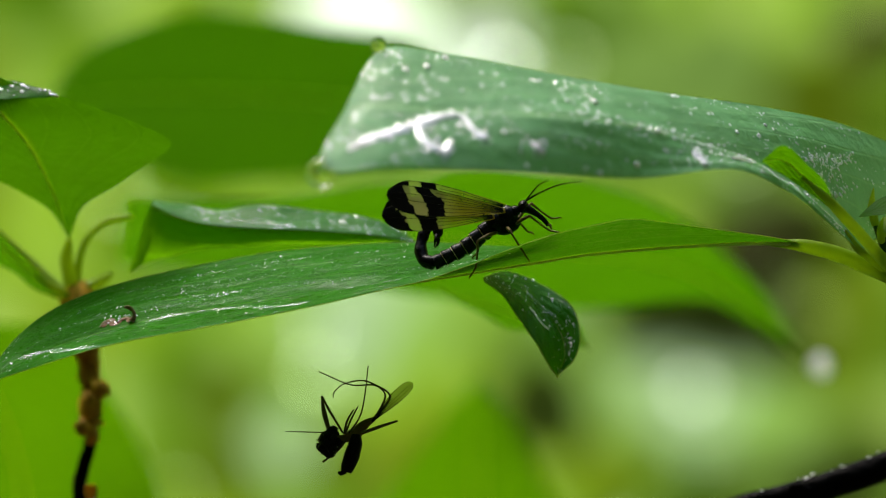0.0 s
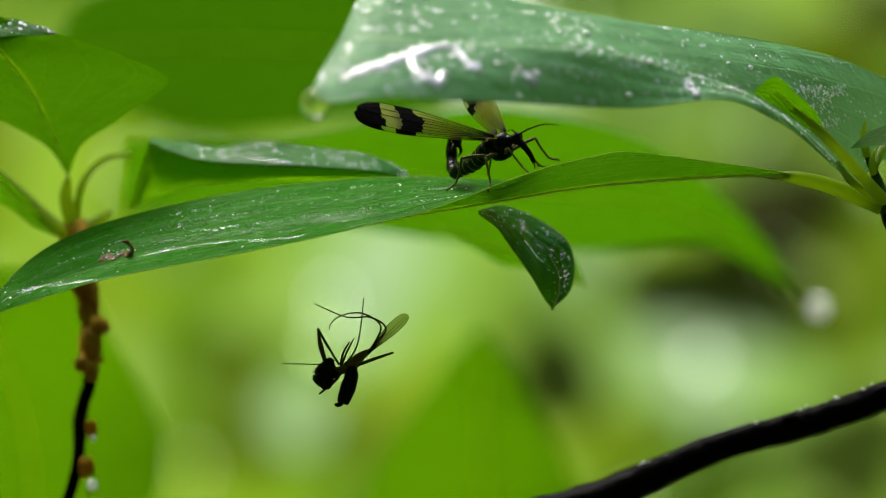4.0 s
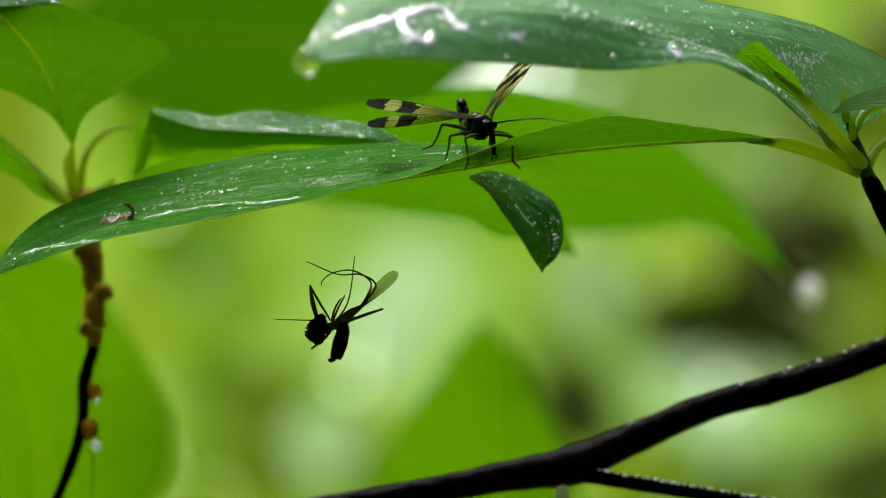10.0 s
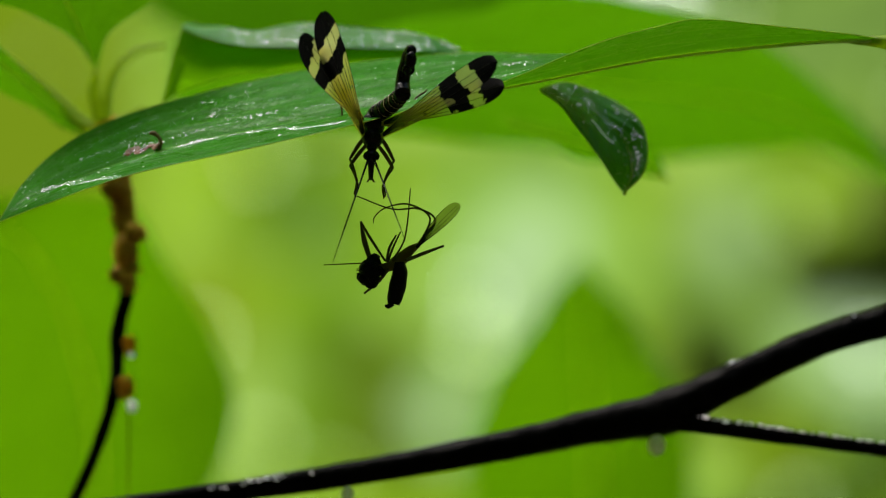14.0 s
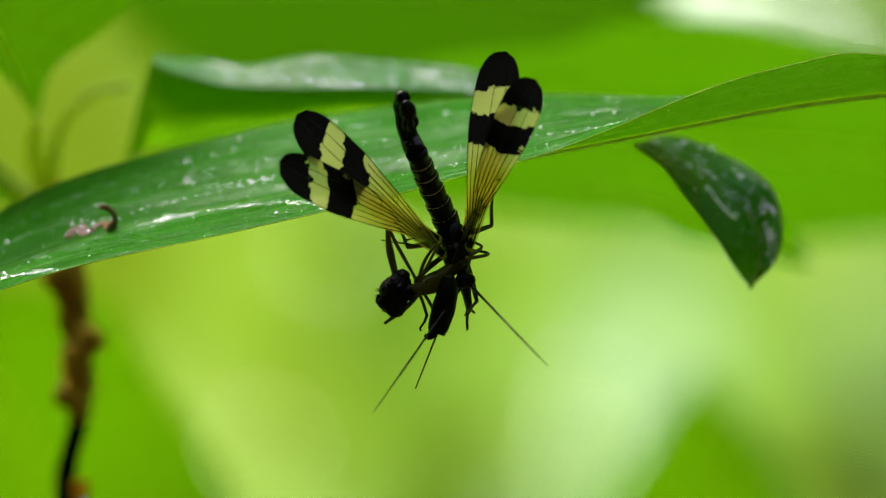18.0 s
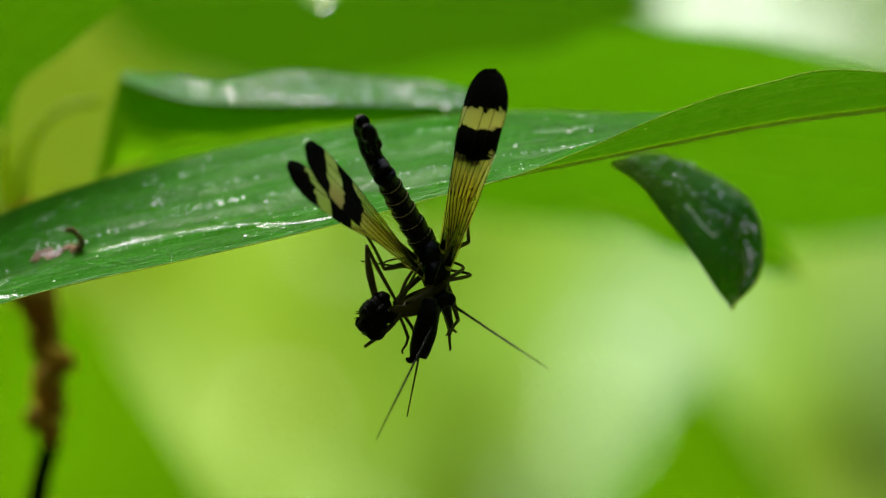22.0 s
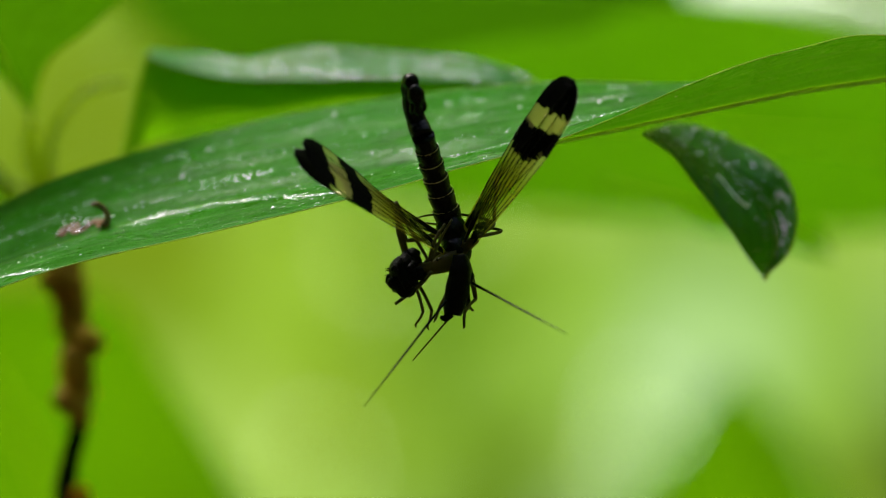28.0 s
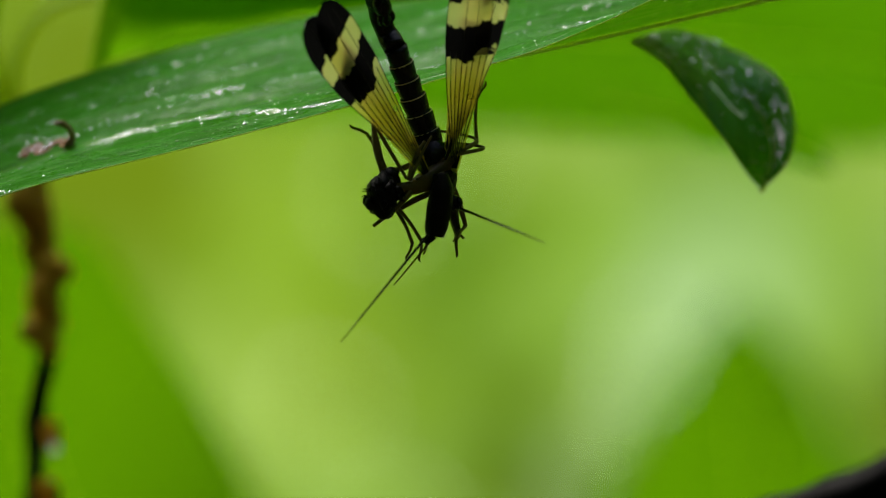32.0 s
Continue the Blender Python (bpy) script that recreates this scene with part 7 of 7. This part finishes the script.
        (19.5, pose(0.00275, 0.00025, 0.00070, 12.2, -46.2, 8.4)),
        (20, pose(0.00275, 0.00025, 0.00070, 14.5, -48.8, 10.8)),
        (20.5, pose(0.00275, 0.00025, 0.00070, 16.3, -46.4, 23.0)),
        (21, pose(0.00275, 0.00025, 0.00070, 16.3, -45.6, 24.5)),
        (21.5, pose(0.00275, 0.00025, 0.00070, 16.7, -46.9, 24.4)),
        (22, pose(0.00275, 0.00025, 0.00070, 15.9, -44.8, 27.2)),
        (22.5, pose(0.00275, 0.00025, 0.00070, 13.7, -41.3, 26.3)),
        (23, pose(0.00275, 0.00025, 0.00070, 7.7, -22.5, 18.7)),
        (23.5, pose(0.00275, 0.00025, 0.00070, 7.7, -24.0, 18.0)),
        (24, pose(0.00275, 0.00025, 0.00070, 8.1, -23.4, 17.8)),
        (24.5, pose(0.00275, 0.00025, 0.00070, 8.1, -23.9, 17.5)),
        (25, pose(0.00275, 0.00025, 0.00070, 8.0, -23.0, 17.6)),
        (25.5, pose(0.00275, 0.00025, 0.00070, 10.0, -34.3, 20.6)),
        (26, pose(0.00275, 0.00025, 0.00070, 12.4, -42.3, 24.0)),
        (26.5, pose(0.00275, 0.00025, 0.00070, 13.2, -42.4, 27.4)),
        (27.5, pose(0.00275, 0.00025, 0.00070, 16.3, -47.9, 35.4)),
        (28.5, pose(0.00275, 0.00025, 0.00070, 17.1, -48.9, 37.8)),
        (29, pose(0.00275, 0.00025, 0.00070, 18.7, -50.8, 40.4)),
        (29.5, pose(0.00275, 0.00025, 0.00070, 19.9, -53.5, 38.2)),
        (30, pose(0.00275, 0.00025, 0.00070, 29.3, -64.5, 39.1)),
        (30.5, pose(0.00275, 0.00025, 0.00070, 24.5, -59.8, 39.7)),
        (31, pose(0.00275, 0.00025, 0.00070, 18.7, -53.6, 27.0)),
        (31.5, pose(0.00275, 0.00025, 0.00070, 23.5, -59.1, 32.5)),
        (32, pose(0.00275, 0.00025, 0.00070, 21.9, -56.3, 30.9)),
    ])
    walk(prey, [
        (0, pose(0.02000, -0.00300, -0.01311, 0.0, -0.0, 0.0)),
        (1, pose(0.01993, -0.00300, -0.01320, 0.0, -0.0, 0.0)),
        (2, pose(0.01997, -0.00300, -0.01297, 0.0, -0.0, 0.0)),
        (3, pose(0.01978, -0.00300, -0.01292, 0.0, -0.0, 0.0)),
        (3.5, pose(0.01989, -0.00300, -0.01307, 0.0, -0.0, 0.0)),
        (5.5, pose(0.02001, -0.00300, -0.01294, 0.0, -0.0, 0.0)),
        (6, pose(0.02000, -0.00300, -0.01282, 0.0, -0.0, 0.0)),
        (7, pose(0.01989, -0.00300, -0.01303, 0.0, -0.0, 0.0)),
        (8, pose(0.01972, -0.00300, -0.01301, 0.0, -0.0, 0.0)),
        (9, pose(0.01964, -0.00300, -0.01289, 0.0, -0.0, 0.0)),
        (10, pose(0.01962, -0.00300, -0.01277, 0.0, -0.0, 0.0)),
        (11, pose(0.01938, -0.00300, -0.01235, 0.0, -0.0, 0.0)),
        (12, pose(0.01944, -0.00300, -0.01309, 0.0, -0.0, 0.0)),
        (13, pose(0.01937, -0.00400, -0.01312, 0.0, -0.0, 0.0)),
        (13.5, pose(0.01970, -0.00500, -0.01326, 0.0, -0.0, 0.0)),
        (14, pose(0.01953, -0.00600, -0.01323, 0.0, -0.0, 0.0)),
        (14.5, pose(0.01913, -0.00700, -0.01284, 0.0, -0.0, 0.0)),
        (15, pose(0.01804, -0.00900, -0.01130, 0.0, 1.6, 0.0)),
        (15.5, pose(0.01956, -0.01100, -0.00782, 0.0, 4.0, 0.0)),
        (17.5, pose(0.01970, -0.01100, -0.00778, 0.0, 4.0, 0.0)),
        (18, pose(0.01926, -0.01100, -0.00671, 0.0, 4.0, 0.0)),
        (19, pose(0.01949, -0.01100, -0.00639, 0.0, 4.0, 0.0)),
        (20, pose(0.01929, -0.01100, -0.00683, 0.0, 4.0, 0.0)),
        (21, pose(0.02000, -0.01100, -0.00635, 0.0, 4.0, 0.0)),
        (22, pose(0.01980, -0.01100, -0.00659, 0.0, 4.0, 0.0)),
        (23, pose(0.02003, -0.01100, -0.00615, 0.0, 4.0, 0.0)),
        (24, pose(0.02004, -0.01100, -0.00662, 0.0, 4.0, 0.0)),
        (25, pose(0.01995, -0.01100, -0.00650, 0.0, 4.0, 0.0)),
        (26, pose(0.01994, -0.01100, -0.00614, 0.0, 4.0, 0.0)),
        (26.5, pose(0.01960, -0.01100, -0.00565, 0.0, 4.0, 0.0)),
        (28.5, pose(0.01992, -0.01100, -0.00582, 0.0, 4.0, 0.0)),
        (29, pose(0.01985, -0.01100, -0.00627, 0.0, 4.0, 0.0)),
        (30, pose(0.01988, -0.01100, -0.00616, 0.0, 4.0, 0.0)),
        (31, pose(0.01984, -0.01100, -0.00592, 0.0, 4.0, 0.0)),
        (32, pose(0.01983, -0.01100, -0.00594, 0.0, 4.0, 0.0)),
    ])
    walk(whisker, [
        (0, pose(-0.00040, 0.00000, 0.00100, -90.0, -0.0, 180.0)),
        (1, pose(-0.00040, 0.00000, 0.00100, -90.0, -0.0, 180.0)),
        (2, pose(-0.00040, 0.00000, 0.00100, -90.0, -0.0, 180.0)),
        (3, pose(-0.00040, 0.00000, 0.00100, -90.0, -0.0, 180.0)),
        (3.5, pose(-0.00040, 0.00000, 0.00100, -90.0, -0.0, 180.0)),
        (5.5, pose(-0.00040, 0.00000, 0.00100, -90.0, -0.0, 180.0)),
        (6, pose(-0.00040, 0.00000, 0.00100, -90.0, -0.0, 180.0)),
        (7, pose(-0.00040, 0.00000, 0.00100, -90.0, -0.0, 180.0)),
        (8, pose(-0.00040, 0.00000, 0.00100, -90.0, -0.0, 180.0)),
        (9, pose(-0.00040, 0.00000, 0.00100, -90.0, -0.0, 180.0)),
        (10, pose(-0.00040, 0.00000, 0.00100, -90.0, -0.0, 180.0)),
        (11, pose(-0.00040, 0.00000, 0.00100, -90.0, -0.0, 180.0)),
        (12, pose(-0.00040, 0.00000, 0.00100, -90.0, -0.0, 180.0)),
        (13, pose(-0.00040, 0.00000, 0.00100, -90.0, -0.0, 180.0)),
        (13.5, pose(-0.00040, 0.00000, 0.00100, -90.0, -0.0, 180.0)),
        (14, pose(-0.00029, 0.00000, 0.00083, -90.0, 2.0, 180.0)),
        (14.5, pose(-0.00020, 0.00000, 0.00067, -90.0, 4.0, 180.0)),
        (15, pose(0.00068, 0.00000, -0.00056, -90.0, 21.6, 180.0)),
        (15.5, pose(0.00276, 0.00000, -0.00226, -90.0, 49.0, 180.0)),
        (17.5, pose(0.00269, 0.00000, -0.00225, -90.0, 52.0, 180.0)),
        (18, pose(0.00286, 0.00000, -0.00227, -90.0, 72.0, 180.0)),
        (19, pose(0.00278, 0.00000, -0.00226, -90.0, 70.0, 180.0)),
        (20, pose(0.00280, 0.00000, -0.00227, -90.0, 70.0, 180.0)),
        (21, pose(0.00284, 0.00000, -0.00227, -90.0, 82.0, 180.0)),
        (22, pose(0.00288, 0.00000, -0.00228, -90.0, 82.0, 180.0)),
        (23, pose(0.00293, 0.00000, -0.00228, -90.0, 54.0, 180.0)),
        (24, pose(0.00323, 0.00000, -0.00230, -90.0, 50.0, 180.0)),
        (25, pose(0.00322, 0.00000, -0.00230, -90.0, 50.0, 180.0)),
        (26, pose(0.00310, 0.00000, -0.00229, -90.0, 52.0, 180.0)),
        (26.5, pose(0.00317, 0.00000, -0.00230, -90.0, 52.0, 180.0)),
        (28.5, pose(0.00307, 0.00000, -0.00229, -90.0, 52.0, 180.0)),
        (29, pose(0.00314, 0.00000, -0.00230, -90.0, 50.0, 180.0)),
        (30, pose(0.00312, 0.00000, -0.00230, -90.0, 52.0, 180.0)),
        (31, pose(0.00306, 0.00000, -0.00229, -90.0, 54.0, 180.0)),
        (32, pose(0.00315, 0.00000, -0.00230, -90.0, 52.0, 180.0)),
    ])
    walk(belly, [
        (0, pose(0.00260, 0.00000, 0.00090, 180.0, 77.1, 180.0)),
        (1, pose(0.00260, 0.00000, 0.00090, 180.0, 77.3, 180.0)),
        (2, pose(0.00260, 0.00000, 0.00090, 180.0, 77.3, 180.0)),
        (3, pose(0.00260, 0.00000, 0.00090, 180.0, 77.1, 180.0)),
        (3.5, pose(0.00260, 0.00000, 0.00090, 180.0, 77.1, 180.0)),
        (5.5, pose(0.00260, 0.00000, 0.00090, 180.0, 79.5, 180.0)),
        (6, pose(0.00260, 0.00000, 0.00090, 180.0, 79.5, 180.0)),
        (7, pose(0.00260, 0.00000, 0.00090, 180.0, 79.7, 180.0)),
        (8, pose(0.00260, 0.00000, 0.00090, 180.0, 79.9, 180.0)),
        (9, pose(0.00260, 0.00000, 0.00090, 180.0, 80.0, 180.0)),
        (10, pose(0.00260, 0.00000, 0.00090, 180.0, 79.9, 180.0)),
        (11, pose(0.00260, 0.00000, 0.00090, 180.0, 79.5, 180.0)),
        (12, pose(0.00260, 0.00000, 0.00090, 180.0, 78.7, 180.0)),
        (13, pose(0.00260, 0.00000, 0.00090, 180.0, 81.3, 180.0)),
        (13.5, pose(0.00260, 0.00000, 0.00090, 180.0, 82.9, 180.0)),
        (14, pose(0.00260, 0.00000, 0.00090, 180.0, 81.8, 180.0)),
        (14.5, pose(0.00260, 0.00000, 0.00090, 180.0, 78.3, 180.0)),
        (15, pose(0.00360, 0.00000, 0.00120, 180.0, 66.0, 180.0)),
        (15.5, pose(0.00330, 0.00000, 0.00140, 180.0, 81.6, 180.0)),
        (17.5, pose(0.00330, 0.00000, 0.00140, 180.0, 80.5, 180.0)),
        (18, pose(0.00330, 0.00000, 0.00140, 180.0, 83.1, 180.0)),
        (19, pose(0.00330, 0.00000, 0.00140, 180.0, 81.9, 180.0)),
        (20, pose(0.00330, 0.00000, 0.00140, 180.0, 82.3, 180.0)),
        (21, pose(0.00330, 0.00000, 0.00140, 180.0, 82.8, 180.0)),
        (22, pose(0.00330, 0.00000, 0.00140, 180.0, 83.5, 180.0)),
        (23, pose(0.00330, 0.00000, 0.00140, 180.0, 84.2, 180.0)),
        (24, pose(0.00330, 0.00000, 0.00140, 180.0, 88.8, 180.0)),
        (25, pose(0.00330, 0.00000, 0.00140, 180.0, 88.7, 180.0)),
        (26, pose(0.00330, 0.00000, 0.00140, 180.0, 87.0, 180.0)),
        (26.5, pose(0.00330, 0.00000, 0.00140, 180.0, 88.0, 180.0)),
        (28.5, pose(0.00330, 0.00000, 0.00140, 180.0, 86.4, 180.0)),
        (29, pose(0.00330, 0.00000, 0.00140, 180.0, 87.6, 180.0)),
        (30, pose(0.00330, 0.00000, 0.00140, 180.0, 87.2, 180.0)),
        (31, pose(0.00330, 0.00000, 0.00140, 180.0, 86.3, 180.0)),
        (32, pose(0.00330, 0.00000, 0.00140, 180.0, 87.7, 180.0)),
    ])
    walk(limp, [
        (0, pose(0.00400, 0.00000, 0.00210, 110.0, -46.0, 0.0)),
        (1, pose(0.00400, 0.00000, 0.00210, 110.0, -46.0, 0.0)),
        (2, pose(0.00400, 0.00000, 0.00210, 110.0, -46.0, 0.0)),
        (3, pose(0.00400, 0.00000, 0.00210, 110.0, -46.0, 0.0)),
        (3.5, pose(0.00400, 0.00000, 0.00210, 110.0, -46.0, 0.0)),
        (5.5, pose(0.00400, 0.00000, 0.00210, 110.0, -46.0, 0.0)),
        (6, pose(0.00400, 0.00000, 0.00210, 110.0, -46.0, 0.0)),
        (7, pose(0.00400, 0.00000, 0.00210, 110.0, -46.0, 0.0)),
        (8, pose(0.00400, 0.00000, 0.00210, 110.0, -46.0, 0.0)),
        (9, pose(0.00400, 0.00000, 0.00210, 110.0, -46.0, 0.0)),
        (10, pose(0.00400, 0.00000, 0.00210, 110.0, -46.0, 0.0)),
        (11, pose(0.00400, 0.00000, 0.00210, 110.0, -46.0, 0.0)),
        (12, pose(0.00400, 0.00000, 0.00210, 110.0, -46.0, 0.0)),
        (13, pose(0.00400, 0.00000, 0.00210, 110.0, -46.0, 0.0)),
        (13.5, pose(0.00400, 0.00000, 0.00210, 110.0, -46.0, 0.0)),
        (14, pose(0.00400, 0.00000, 0.00210, 110.0, -46.0, 0.0)),
        (14.5, pose(0.00400, 0.00000, 0.00210, 110.0, -46.0, 0.0)),
        (15, pose(0.00430, 0.00010, 0.00200, 115.0, -31.0, 0.0)),
        (15.5, pose(0.00350, 0.00060, 0.00210, 155.0, -70.0, 0.0)),
        (17.5, pose(0.00350, 0.00060, 0.00210, 155.0, -70.0, 0.0)),
        (18, pose(0.00350, 0.00060, 0.00210, 155.0, -70.0, 0.0)),
        (19, pose(0.00350, 0.00060, 0.00210, 155.0, -70.0, 0.0)),
        (20, pose(0.00350, 0.00060, 0.00210, 155.0, -70.0, 0.0)),
        (21, pose(0.00350, 0.00060, 0.00210, 155.0, -70.0, 0.0)),
        (22, pose(0.00350, 0.00060, 0.00210, 155.0, -70.0, 0.0)),
        (23, pose(0.00350, 0.00060, 0.00210, 155.0, -70.0, 0.0)),
        (24, pose(0.00350, 0.00060, 0.00210, 155.0, -70.0, 0.0)),
        (25, pose(0.00350, 0.00060, 0.00210, 155.0, -70.0, 0.0)),
        (26, pose(0.00350, 0.00060, 0.00210, 155.0, -70.0, 0.0)),
        (26.5, pose(0.00350, 0.00060, 0.00210, 155.0, -70.0, 0.0)),
        (28.5, pose(0.00350, 0.00060, 0.00210, 155.0, -70.0, 0.0)),
        (29, pose(0.00350, 0.00060, 0.00210, 155.0, -70.0, 0.0)),
        (30, pose(0.00350, 0.00060, 0.00210, 155.0, -70.0, 0.0)),
        (31, pose(0.00350, 0.00060, 0.00210, 155.0, -70.0, 0.0)),
        (32, pose(0.00350, 0.00060, 0.00210, 155.0, -70.0, 0.0)),
    ])
    o = main_leaf.location.copy()
    rest, dipped = Matrix.Translation(o), Matrix.Translation(o) @ pose(0, 0, -0.0003, 1.7, 0, 0)
    lower = Matrix.Translation(o) @ pose(0, 0, -0.00045, 2.5, 0, 0)
    walk(main_leaf, [(0, rest), (12.8, rest), (14.5, dipped), (19, lower), (32, lower)])
    perch = {"front": (3.2, 1.8, -1.7), "middle": (0.8, 3.0, -1.9), "rear": (-3.2, 2.4, -1.9)}
    stands = {"front": (2.6, 2.6, -3.0), "middle": (0.4, 3.6, -3.2), "rear": (-3.2, 3.4, -2.6)}
    # hanging by the hind feet, the other legs hold the prey: foot and knee of each
    grips = {"rightfront": ((2.6, -2.2, 0.5), (0.2, -1.0, 0.0)), "leftfront": ((3.4, -0.9, 0.8), (0.0, 0.4, -1.0)),
             "rightmiddle": ((4.7, -2.2, 0.9), (-0.3, -1.0, 0.0)), "leftmiddle": ((1.8, -1.3, -1.5), (-0.6, 0.6, -0.6)),
             "rightrear": ((-2.9, -2.75, -1.5), (0.5, -0.4, -0.4)), "leftrear": ((-3.4, 3.8, -1.2), (0.4, 0.4, -0.5))}
    for s, side in ((-1, "right"), (1, "left")):
        for row, (x, y, z) in stands.items():
            g = legs[side + row]
            foot, knee = grips[side + row]
            a, b = stance(g, x, y * s, z, (0, 0.5 * s, 1)), stance(g, *foot, knee)
            c = stance(g, -1.0, 3.4 * s, -1.2, (0, 0.5 * s, 1)) if row == "rear" else a
            px, py, pz = perch[row]
            first = stance(g, px, py * s, pz, (0, 0.5 * s, 1))
            reach = b if row == "rear" else stance(g, 4.5, 0.7 * s, -0.6, (0, 0.5 * s, -0.6))
            walk(g, [(0, first), (4.2, first), (5.4, c), (7.2, c), (7.8, a), (13.0, a), (13.6, reach), (14.3, reach), (15.0, b), (32, b)])
    # the prey's limbs fold back as it is pulled up
    for g, rx, rz in zip(limbs, (-78, -70, -65, 0), (0, 0, 0, 70)):
        a = Matrix.Translation(g.location)
        b = a @ pose(0, 0, 0, rx, 0, rz)
        walk(g, [(0, a), (13.6, a), (15.2, b), (32, b)])


motions()
